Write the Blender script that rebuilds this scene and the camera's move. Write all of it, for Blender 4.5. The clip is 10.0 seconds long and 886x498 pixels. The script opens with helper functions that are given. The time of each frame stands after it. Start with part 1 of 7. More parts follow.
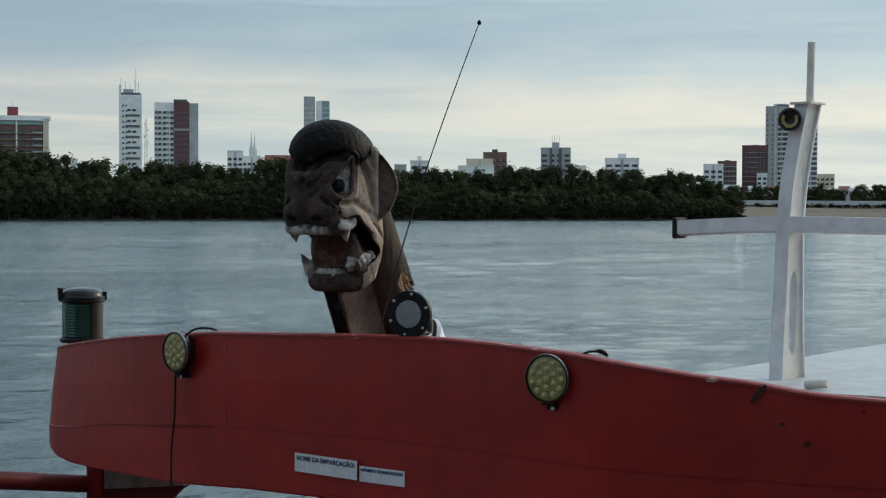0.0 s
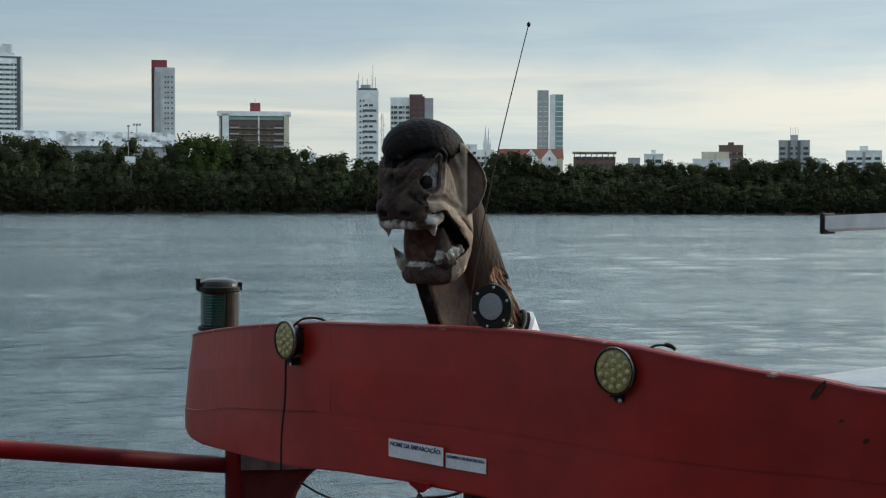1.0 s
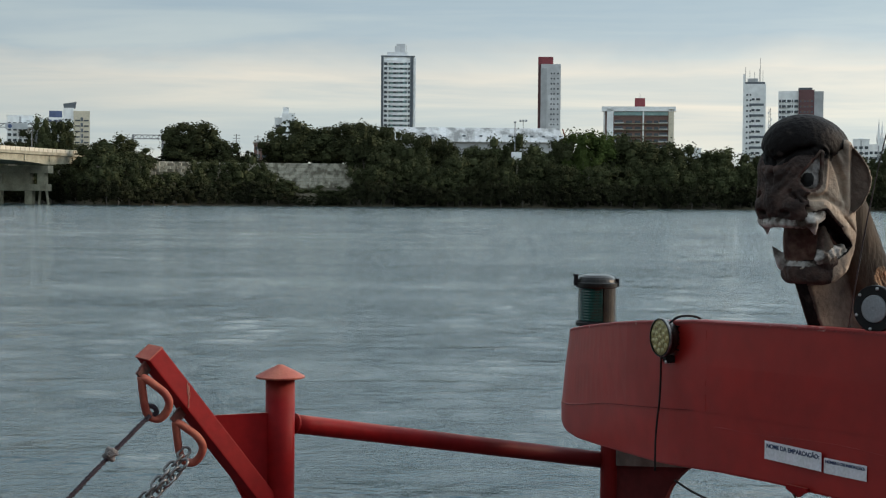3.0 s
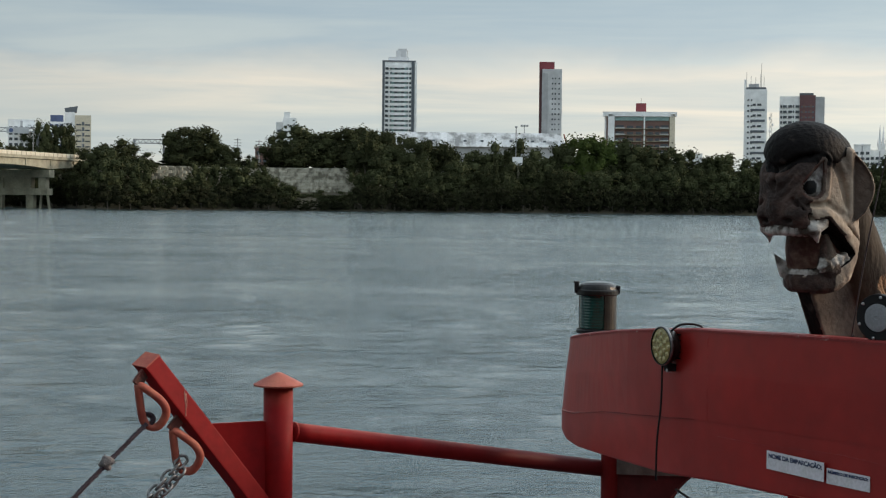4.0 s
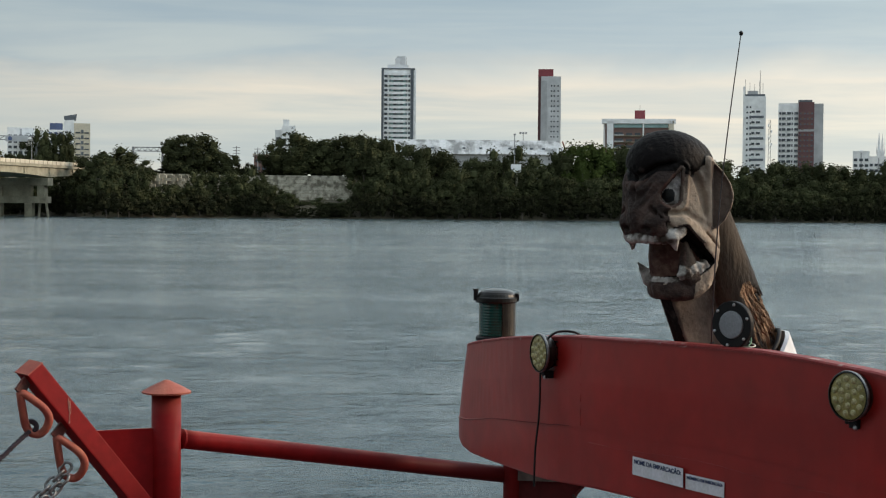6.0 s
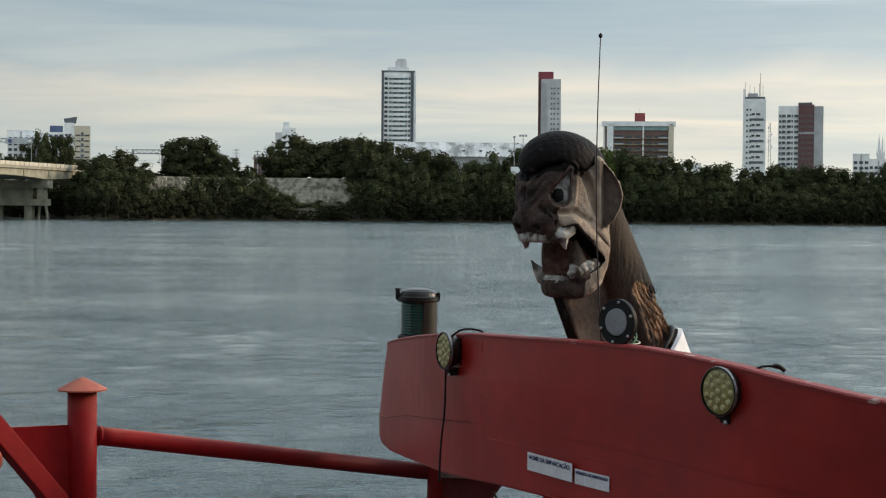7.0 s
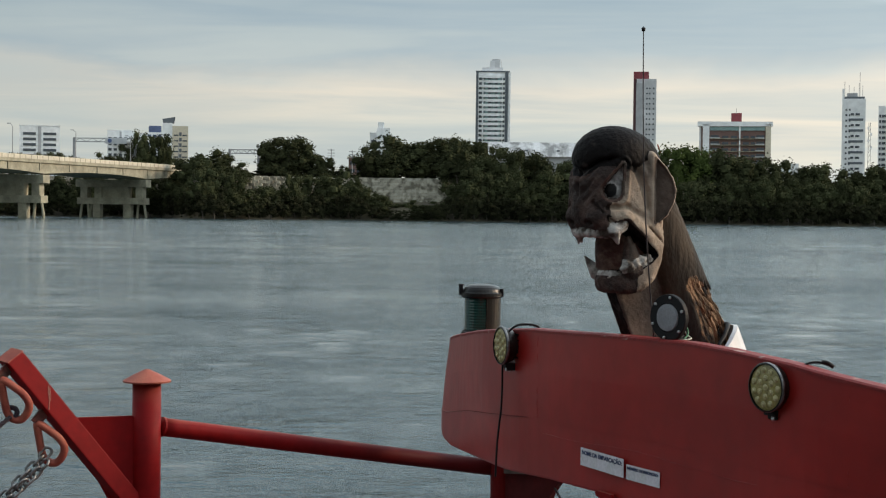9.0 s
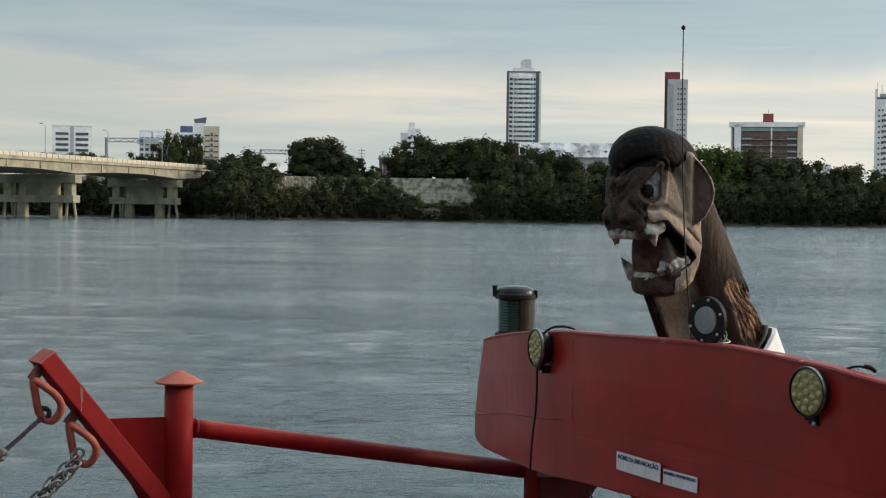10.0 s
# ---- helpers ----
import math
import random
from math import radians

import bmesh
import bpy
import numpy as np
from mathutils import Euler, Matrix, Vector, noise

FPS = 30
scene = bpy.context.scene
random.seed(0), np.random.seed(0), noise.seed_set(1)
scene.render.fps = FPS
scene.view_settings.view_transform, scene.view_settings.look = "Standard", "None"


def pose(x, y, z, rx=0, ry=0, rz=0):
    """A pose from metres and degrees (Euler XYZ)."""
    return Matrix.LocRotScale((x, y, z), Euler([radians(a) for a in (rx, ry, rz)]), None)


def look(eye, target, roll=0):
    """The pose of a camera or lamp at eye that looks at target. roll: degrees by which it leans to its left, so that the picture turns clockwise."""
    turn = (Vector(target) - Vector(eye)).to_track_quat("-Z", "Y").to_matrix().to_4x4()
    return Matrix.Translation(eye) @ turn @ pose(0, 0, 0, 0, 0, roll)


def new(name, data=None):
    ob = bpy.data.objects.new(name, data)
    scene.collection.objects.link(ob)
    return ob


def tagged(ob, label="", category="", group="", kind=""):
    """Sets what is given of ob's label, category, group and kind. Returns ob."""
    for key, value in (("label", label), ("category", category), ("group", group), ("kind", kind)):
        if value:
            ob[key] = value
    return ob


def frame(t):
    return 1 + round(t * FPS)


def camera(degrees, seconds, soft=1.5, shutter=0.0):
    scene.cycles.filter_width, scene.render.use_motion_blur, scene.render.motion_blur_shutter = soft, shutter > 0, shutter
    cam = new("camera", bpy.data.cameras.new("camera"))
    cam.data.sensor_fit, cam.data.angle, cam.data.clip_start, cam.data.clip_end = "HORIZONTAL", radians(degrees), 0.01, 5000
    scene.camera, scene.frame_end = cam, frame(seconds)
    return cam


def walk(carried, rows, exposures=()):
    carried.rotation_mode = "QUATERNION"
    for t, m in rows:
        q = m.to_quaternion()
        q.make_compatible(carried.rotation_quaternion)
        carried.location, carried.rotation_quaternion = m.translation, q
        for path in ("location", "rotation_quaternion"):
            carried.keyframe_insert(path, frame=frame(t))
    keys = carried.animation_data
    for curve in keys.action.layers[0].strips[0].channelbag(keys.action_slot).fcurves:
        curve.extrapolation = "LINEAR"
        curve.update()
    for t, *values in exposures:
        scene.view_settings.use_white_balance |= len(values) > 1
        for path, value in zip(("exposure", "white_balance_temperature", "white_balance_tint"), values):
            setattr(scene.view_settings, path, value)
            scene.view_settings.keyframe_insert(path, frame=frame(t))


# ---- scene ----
cam = camera(31.9, 10.0, soft=1.2)
PATH = [
    (0, (-0.261, -0.006, 2.943), (0.558, 1.817, 2.895), 0.1),
    (0.5, (-0.075, -0.164, 2.948), (0.606, 1.715, 2.895), 0.1),
    (1, (0.069, -0.259, 2.949), (0.606, 1.667, 2.892), 0.2),
    (1.5, (0.105, -0.285, 2.952), (0.499, 1.675, 2.892), 0.3),
    (2, (0.098, -0.302, 2.947), (0.424, 1.671, 2.886), 0.4),
    (2.5, (0.087, -0.294, 2.943), (0.263, 1.697, 2.879), 0.5),
    (3, (0.086, -0.274, 2.954), (0.138, 1.724, 2.888), 0.5),
    (4.5, (0.104, -0.23, 2.962), (0.155, 1.769, 2.905), 0.6),
    (5, (0.188, -0.234, 2.966), (0.239, 1.764, 2.91), 0.6),
    (5.5, (0.313, -0.251, 2.968), (0.364, 1.748, 2.915), 0.5),
    (7, (0.748, -0.365, 2.961), (0.798, 1.634, 2.914), 0.5),
    (7.5, (0.848, -0.384, 2.957), (0.875, 1.615, 2.911), 0.6),
    (8, (0.882, -0.394, 2.954), (0.876, 1.605, 2.906), 0.6),
    (8.5, (0.878, -0.405, 2.946), (0.839, 1.594, 2.898), 0.7),
    (9, (0.861, -0.384, 2.947), (0.79, 1.614, 2.899), 0.7),
    (9.5, (0.852, -0.362, 2.946), (0.749, 1.634, 2.897), 0.8),
    (10, (0.847, -0.34, 2.948), (0.737, 1.656, 2.9), 0.8),
]
walk(cam, [(t, look(eye, target, roll)) for t, eye, target, roll in PATH],
     exposures=[(0,-0.28,6330,11),(1,-0.12,6450,12),(2.5,0.05,6700,14),(5,0.05,7020,16),(10,0.05,7060,16)])

# ---- light ----
SUN_EL, SUN_AZ = 23.0, 80.0          # degrees; azimuth clockwise from +y
world = bpy.data.worlds.new("sky")
scene.world = world
world.use_nodes = True
wn, wl = world.node_tree.nodes, world.node_tree.links
wn.clear()


def wnode(kind, **kw):
    n = wn.new(kind)
    for k, v in kw.items():
        n.inputs[k].default_value = v
    return n


def ramp(nodes, stops, kind="LINEAR"):
    r = nodes.new("ShaderNodeValToRGB")
    r.color_ramp.interpolation = kind
    while len(r.color_ramp.elements) < len(stops):
        r.color_ramp.elements.new(0.5)
    for e, (p, c) in zip(r.color_ramp.elements, stops):
        e.position, e.color = p, (*c, 1)
    return r


sky = wn.new("ShaderNodeTexSky")
sky.sky_type, sky.sun_disc = "NISHITA", False
sky.sun_elevation, sky.sun_rotation = radians(SUN_EL), radians(SUN_AZ)
sky.air_density, sky.dust_density = 1.2, 2.0
wtc = wn.new("ShaderNodeTexCoord")
wsep = wn.new("ShaderNodeSeparateXYZ")
wl.new(wtc.outputs["Generated"], wsep.inputs[0])
# long flat cloud streaks near the horizon
wmap = wn.new("ShaderNodeMapping")
wmap.inputs["Scale"].default_value = (1.6, 1.6, 26.0)
wmap.inputs["Location"].default_value = (0.35, 0.1, 0.4)
wl.new(wtc.outputs["Generated"], wmap.inputs["Vector"])
wno = wnode("ShaderNodeTexNoise", Scale=1.7, Detail=8.0, Roughness=0.55, Distortion=0.45)
wl.new(wmap.outputs[0], wno.inputs["Vector"])
# the deck's lower edge wavers slowly along the horizon
wmap2 = wn.new("ShaderNodeMapping")
wmap2.inputs["Scale"].default_value = (2.2, 2.2, 7.0)
wmap2.inputs["Location"].default_value = (1.7, 0.6, 0.0)
wl.new(wtc.outputs["Generated"], wmap2.inputs["Vector"])
wno2 = wnode("ShaderNodeTexNoise", Scale=2.0, Detail=5.0, Roughness=0.55, Distortion=0.3)
wl.new(wmap2.outputs[0], wno2.inputs["Vector"])


def wmath(op, a, b):
    n = wn.new("ShaderNodeMath")
    n.operation = op
    for k, v in enumerate((a, b)):
        if isinstance(v, (int, float)):
            n.inputs[k].default_value = v
        else:
            wl.new(v, n.inputs[k])
    return n.outputs[0]


shift = wmath("ADD", wmath("MULTIPLY", wmath("SUBTRACT", wno.outputs["Fac"], 0.5), 0.075), wmath("MULTIPLY", wmath("SUBTRACT", wno2.outputs["Fac"], 0.5), 0.075))
height = wmath("ADD", wsep.outputs["Z"], shift)
low = ramp(wn, [(0.0, (0.55, 0.67, 0.70)), (0.045, (0.60, 0.69, 0.69)), (0.078, (0.66, 0.69, 0.66)), (0.098, (0.42, 0.54, 0.61)), (0.140, (0.31, 0.44, 0.53)), (0.165, (0.46, 0.62, 0.74)), (0.21, (0.78, 0.99, 1.0)), (0.36, (0.67, 0.87, 0.97)), (0.60, (0.58, 0.72, 0.82)), (1.0, (0.50, 0.63, 0.73))])
wl.new(height, low.inputs[0])
thin = ramp(wn, [(0.34, (0.78, 0.85, 0.91)), (0.66, (1.18, 1.12, 1.05))], "EASE")
wl.new(wno.outputs["Fac"], thin.inputs[0])
cmix = wn.new("ShaderNodeMix")
cmix.data_type, cmix.blend_type = "RGBA", "MULTIPLY"
cmix.inputs["Factor"].default_value = 1
wl.new(low.outputs[0], cmix.inputs["A"])
wl.new(thin.outputs[0], cmix.inputs["B"])
# the overcast is thinner, so brighter, towards the sun
wdot = wn.new("ShaderNodeVectorMath")
wdot.operation = "DOT_PRODUCT"
wdot.inputs[1].default_value = (math.sin(radians(SUN_AZ)), math.cos(radians(SUN_AZ)), 0.2)
wl.new(wtc.outputs["Generated"], wdot.inputs[0])
whigh = wn.new("ShaderNodeMapRange")
whigh.interpolation_type = "SMOOTHSTEP"
whigh.inputs["From Min"].default_value, whigh.inputs["From Max"].default_value = 0.15, 0.30
wl.new(wsep.outputs["Z"], whigh.inputs["Value"])
glow = wmath("MULTIPLY", wmath("MAXIMUM", wdot.outputs["Value"], 0.0), whigh.outputs[0])
toward = wmath("ADD", wmath("ADD", wmath("MULTIPLY", wdot.outputs["Value"], 0.31), 0.81), wmath("ADD", wmath("MULTIPLY", glow, 0.95), wmath("MULTIPLY", whigh.outputs[0], 0.10)))
bg_cloud = wnode("ShaderNodeBackground")
wl.new(toward, bg_cloud.inputs["Strength"])
wl.new(cmix.outputs["Result"], bg_cloud.inputs["Color"])
bg_sky = wnode("ShaderNodeBackground", Strength=0.028)
wl.new(sky.outputs[0], bg_sky.inputs["Color"])
wadd = wn.new("ShaderNodeAddShader")
wl.new(bg_cloud.outputs[0], wadd.inputs[0])
wl.new(bg_sky.outputs[0], wadd.inputs[1])
wout = wn.new("ShaderNodeOutputWorld")
wl.new(wadd.outputs[0], wout.inputs["Surface"])

sun_data = bpy.data.lights.new("sun", "SUN")
sun_data.energy, sun_data.angle, sun_data.color = 2.0, radians(12), (1.0, 0.80, 0.58)
sun = new("sun", sun_data)
sa, se = radians(SUN_AZ), radians(SUN_EL)
sun.matrix_world = look((60 * math.sin(sa), 60 * math.cos(sa), 60 * math.tan(se)), (0, 0, 0))


# ---- materials ----
def mat(name, col, rough=0.6, col2=None, scale=6.0, mix=(0.35, 0.7), fine=70.0, bump=0.15, metal=0.0, coat=0.0, random=0.0, spec=0.5, stretch=(1, 1, 1), island=0.0, lean=0.0, sunlit_fade=None):
    """Two scales of colour variation and a fine relief, in the object's own coordinates."""
    m = bpy.data.materials.new(name)
    m.use_nodes = True
    n, l = m.node_tree.nodes, m.node_tree.links
    b = n["Principled BSDF"]
    tc, mp = n.new("ShaderNodeTexCoord"), n.new("ShaderNodeMapping")
    mp.inputs["Scale"].default_value = stretch
    if lean:
        turn = n.new("ShaderNodeMapping")
        turn.inputs["Rotation"].default_value = (0, radians(-lean), 0)
        l.new(tc.outputs["Object"], turn.inputs["Vector"])
        tc = turn
    l.new(tc.outputs[0 if lean else "Object"], mp.inputs["Vector"])
    big, small = n.new("ShaderNodeTexNoise"), n.new("ShaderNodeTexNoise")
    for t, s, d in ((big, scale, 5), (small, fine, 6)):
        t.inputs["Scale"].default_value, t.inputs["Detail"].default_value = s, d
        l.new(mp.outputs[0], t.inputs["Vector"])
    col2 = col2 or tuple(c * 0.72 for c in col)
    r = ramp(n, [(mix[0], col), (mix[1], col2)])
    l.new(big.outputs["Fac"], r.inputs[0])
    grain = ramp(n, [(0.3, (0.86, 0.86, 0.86)), (0.7, (1.1, 1.1, 1.1))])
    l.new(small.outputs["Fac"], grain.inputs[0])
    mul = n.new("ShaderNodeMix")
    mul.data_type, mul.blend_type = "RGBA", "MULTIPLY"
    mul.inputs["Factor"].default_value = 1
    l.new(r.outputs[0], mul.inputs["A"])
    l.new(grain.outputs[0], mul.inputs["B"])
    last = mul.outputs["Result"]
    for amount, node, out in ((random, "ShaderNodeObjectInfo", "Random"), (island, "ShaderNodeNewGeometry", "Random Per Island")):
        if amount:
            info, hsv, rng = n.new(node), n.new("ShaderNodeHueSaturation"), n.new("ShaderNodeMapRange")
            rng.inputs["To Min"].default_value, rng.inputs["To Max"].default_value = 1 - amount, 1 + amount
            l.new(info.outputs[out], rng.inputs["Value"])
            l.new(rng.outputs[0], hsv.inputs["Value"])
            l.new(last, hsv.inputs["Color"])
            last = hsv.outputs[0]
    if sunlit_fade:
        # paint gone chalky on what faces the sky, with its lit look coloured in
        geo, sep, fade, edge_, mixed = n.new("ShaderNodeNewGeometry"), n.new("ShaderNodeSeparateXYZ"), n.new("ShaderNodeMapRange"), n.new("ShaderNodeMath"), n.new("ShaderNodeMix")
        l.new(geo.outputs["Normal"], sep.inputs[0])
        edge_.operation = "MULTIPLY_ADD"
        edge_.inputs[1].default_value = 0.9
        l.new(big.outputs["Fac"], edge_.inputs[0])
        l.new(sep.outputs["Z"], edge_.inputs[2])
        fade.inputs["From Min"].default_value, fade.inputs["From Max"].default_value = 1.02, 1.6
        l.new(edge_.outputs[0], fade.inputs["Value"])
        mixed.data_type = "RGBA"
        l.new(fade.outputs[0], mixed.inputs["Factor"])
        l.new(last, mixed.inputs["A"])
        mixed.inputs["B"].default_value = (*sunlit_fade, 1)
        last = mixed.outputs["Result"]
    l.new(last, b.inputs["Base Color"])
    rr = n.new("ShaderNodeMapRange")
    rr.inputs["To Min"].default_value, rr.inputs["To Max"].default_value = max(rough - 0.1, 0.03), min(rough + 0.12, 1)
    l.new(big.outputs["Fac"], rr.inputs["Value"])
    l.new(rr.outputs[0], b.inputs["Roughness"])
    b.inputs["Metallic"].default_value = metal
    b.inputs["Coat Weight"].default_value = coat
    b.inputs["Specular IOR Level"].default_value = spec
    if bump:
        bp = n.new("ShaderNodeBump")
        bp.inputs["Strength"].default_value = bump
        bp.inputs["Distance"].default_value = 0.01
        l.new(small.outputs["Fac"], bp.inputs["Height"])
        l.new(bp.outputs[0], b.inputs["Normal"])
    return m


RED = mat("red_boat_paint", (0.34, 0.017, 0.013), 0.40, (0.25, 0.0138, 0.0105), 2.6, (0.35, 0.72), 14, 0.05, spec=0.42)
# red taken down to maroon where the bulwark shades post and seam
DARK_RED = mat("shade_maroon_red", (0.15, 0.009, 0.009), 0.6, (0.095, 0.008, 0.008), 5, (0.35, 0.7), 40, 0.08, spec=0.15)
RED_RAIL = mat("red_rail_paint", (0.245, 0.008, 0.009), 0.55, (0.18, 0.007, 0.008), 5, (0.3, 0.75), 30, 0.06, spec=0.12, sunlit_fade=(0.36, 0.085, 0.06))
RAIL_PAINT = mat("worn_shaded_rail_paint", (0.245, 0.008, 0.009), 0.55, (0.18, 0.007, 0.008), 5, (0.3, 0.75), 30, 0.06, spec=0.12, sunlit_fade=(0.36, 0.085, 0.06))
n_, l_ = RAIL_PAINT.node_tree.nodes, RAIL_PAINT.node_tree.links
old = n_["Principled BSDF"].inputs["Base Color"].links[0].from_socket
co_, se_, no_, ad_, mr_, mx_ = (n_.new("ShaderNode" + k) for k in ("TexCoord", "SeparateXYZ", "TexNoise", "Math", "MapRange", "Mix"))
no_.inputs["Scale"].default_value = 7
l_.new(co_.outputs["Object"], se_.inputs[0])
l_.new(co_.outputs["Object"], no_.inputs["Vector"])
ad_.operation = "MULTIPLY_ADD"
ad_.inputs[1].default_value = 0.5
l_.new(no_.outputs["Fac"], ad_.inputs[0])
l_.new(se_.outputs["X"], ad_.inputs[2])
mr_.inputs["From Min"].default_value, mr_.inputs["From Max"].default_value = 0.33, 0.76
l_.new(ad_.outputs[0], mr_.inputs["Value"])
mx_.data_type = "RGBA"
mx_.inputs["B"].default_value = (0.085, 0.008, 0.009, 1)        # the shade under the bulwark, put in as dark maroon
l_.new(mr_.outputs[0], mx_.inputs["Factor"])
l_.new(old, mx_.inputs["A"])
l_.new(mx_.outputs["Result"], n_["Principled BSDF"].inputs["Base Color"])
SHADE_MAROON = mat("shade_maroon", (0.085, 0.010, 0.010), 0.7, (0.055, 0.009, 0.009), 6, (0.35, 0.7), 40, 0.1, spec=0.2)
FADED = mat("sun_faded_red_paint", (0.42, 0.115, 0.07), 0.65, (0.32, 0.06, 0.04), 18, (0.35, 0.7), 160, 0.15)
WORN_EDGE = mat("chipped_edge", (0.235, 0.015, 0.013), 0.6, (0.42, 0.26, 0.23), 22, (0.63, 0.69), 110, 0.3)
RUST_RED = mat("rusty_red_steel", (0.13, 0.028, 0.02), 0.8, (0.045, 0.022, 0.016), 40, (0.4, 0.65), 160, 0.4)
SCAR = mat("scraped_weld", (0.42, 0.20, 0.15), 0.8, (0.30, 0.08, 0.06), 60, (0.4, 0.6), 200, 0.3)
RUST = mat("rust", (0.045, 0.025, 0.018), 0.9, (0.014, 0.010, 0.009), 30, (0.35, 0.65), 160, 0.5)
WHITE = mat("white_paint", (0.74, 0.75, 0.77), 0.45, (0.66, 0.665, 0.66), 5, (0.45, 0.8), 14, 0.03)
ROOF_WHITE = mat("chalky_white_roof_paint", (0.43, 0.445, 0.455), 0.65, (0.36, 0.37, 0.37), 1.6, (0.4, 0.75), 12, 0.05)
CREAM = mat("stained_white_paint", (0.74, 0.69, 0.62), 0.55, (0.54, 0.45, 0.37), 6, (0.55, 0.85), 16, 0.05)
BLACK = mat("black_plastic", (0.007, 0.007, 0.008), 0.55, (0.012, 0.011, 0.011), 20, (0.4, 0.7), 150, 0.06, spec=0.25)
BLACK_GLOSS = mat("black_housing", (0.006, 0.0055, 0.005), 0.32, (0.022, 0.018, 0.014), 12, (0.45, 0.8), 100, 0.04, spec=0.35)
PACKING = mat("grimy_packing_timber", (0.13, 0.118, 0.098), 0.9, (0.07, 0.062, 0.052), 9, (0.4, 0.7), 60, 0.3)
DRUM = mat("scuffed_bronze_black", (0.042, 0.033, 0.024), 0.30, (0.016, 0.013, 0.011), 14, (0.4, 0.7), 90, 0.05, metal=0.5)
AERIAL = mat("grey_aerial_rod", (0.07, 0.07, 0.072), 0.5, fine=90)
GREY_DISC = mat("grey_lens", (0.27, 0.285, 0.30), 0.5, (0.20, 0.21, 0.22), 30, (0.4, 0.7), 200, 0.06)
STEEL = mat("galvanised_steel", (0.30, 0.30, 0.30), 0.42, (0.13, 0.12, 0.115), 40, (0.4, 0.65), 200, 0.2, metal=0.85)
SCREW = mat("screw_head", (0.62, 0.63, 0.64), 0.35, fine=200, metal=0.7)
LED_FACE = mat("yellowed_lens", (0.36, 0.305, 0.10), 0.3, (0.17, 0.145, 0.05), 60, (0.4, 0.7), 200, 0.1)
LED_DOT = mat("led_reflector", (0.55, 0.49, 0.26), 0.2, (0.34, 0.29, 0.12), 140, (0.4, 0.7), 220, 0.05)
ROPE = mat("dark_rope", (0.035, 0.026, 0.035), 0.9, (0.06, 0.04, 0.05), 60, (0.4, 0.7), 300, 0.6)
KNOT = mat("frayed_rope", (0.20, 0.18, 0.17), 0.95, (0.10, 0.09, 0.09), 80, (0.4, 0.7), 300, 0.7)
WIRE_GREEN = mat("green_wire", (0.02, 0.16, 0.07), 0.5, fine=120)
WIRE_WHITE = mat("white_wire", (0.55, 0.6, 0.5), 0.5, fine=120)
PAPER = mat("sticker_white", (0.72, 0.74, 0.78), 0.45, (0.62, 0.66, 0.66), 18, (0.45, 0.75), 120, 0.03)
INK = mat("blue_ink", (0.02, 0.045, 0.12), 0.6, fine=120, bump=0.02)
WOOD_DARK = mat("dark_weathered_wood", (0.024, 0.020, 0.017), 0.8, (0.10, 0.074, 0.052), 7, (0.45, 0.78), 60, 0.5, stretch=(1, 1, 0.35), spec=0.2)
WOOD_FACE = mat("worn_grey_wood", (0.385, 0.305, 0.235), 0.7, (0.10, 0.072, 0.056), 9, (0.45, 0.74), 55, 0.6, spec=0.2)
WOOD_NOSE = mat("stained_brown_wood", (0.047, 0.034, 0.030), 0.7, (0.14, 0.090, 0.074), 18, (0.45, 0.72), 60, 0.9, spec=0.1)
WOOD_CAP = mat("black_painted_wood", (0.0075, 0.006, 0.0056), 0.6, (0.075, 0.06, 0.052), 17, (0.60, 0.78), 70, 0.35, spec=0.08)
WOOD_ROT = mat("rotten_wood", (0.27, 0.155, 0.082), 0.85, (0.014, 0.010, 0.008), 48, (0.42, 0.60), 150, 1.0, stretch=(1, 1, 0.42), lean=24)
TOOTH = mat("white_tooth_paint", (0.52, 0.49, 0.45), 0.75, (0.075, 0.058, 0.046), 30, (0.44, 0.62), 120, 0.5, spec=0.25)
MOUTH = mat("dark_red_mouth", (0.062, 0.024, 0.018), 0.7, (0.17, 0.11, 0.082), 20, (0.42, 0.66), 90, 0.4, spec=0.15)
EYE_WHITE = mat("eye_white_paint", (0.46, 0.44, 0.42), 0.6, (0.13, 0.11, 0.10), 34, (0.48, 0.66), 150, 0.3)
WOOD_EAR = mat("brown_ear_wood", (0.145, 0.108, 0.085), 0.85, (0.06, 0.043, 0.035), 12, (0.4, 0.7), 60, 0.5, spec=0.2)
EYE_RIM = mat("red_rim_wood", (0.080, 0.034, 0.027), 0.75, (0.10, 0.075, 0.06), 30, (0.4, 0.65), 120, 0.4, spec=0.2)
PUPIL = mat("black_pupil", (0.008, 0.008, 0.009), 0.35, fine=100)
# far bank
BANK = mat("earth_bank", (0.07, 0.06, 0.04), 0.95, (0.10, 0.085, 0.05), 0.15, (0.4, 0.6), 1.2, 0.5)
LEAF = mat("foliage", (0.058, 0.064, 0.030), 0.85, (0.032, 0.039, 0.020), 0.35, (0.35, 0.7), 3.0, 0.0, random=0.32, island=0.20, spec=0.05)
LEAF_LIGHT = mat("foliage_fresh", (0.070, 0.095, 0.026), 0.85, (0.04, 0.06, 0.02), 0.35, (0.35, 0.7), 3.0, 0.0, random=0.25, island=0.22, spec=0.05)
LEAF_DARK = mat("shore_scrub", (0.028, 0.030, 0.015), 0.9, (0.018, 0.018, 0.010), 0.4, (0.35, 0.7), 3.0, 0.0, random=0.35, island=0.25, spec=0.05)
BARK = mat("bark", (0.10, 0.085, 0.07), 0.9, fine=6, scale=1)
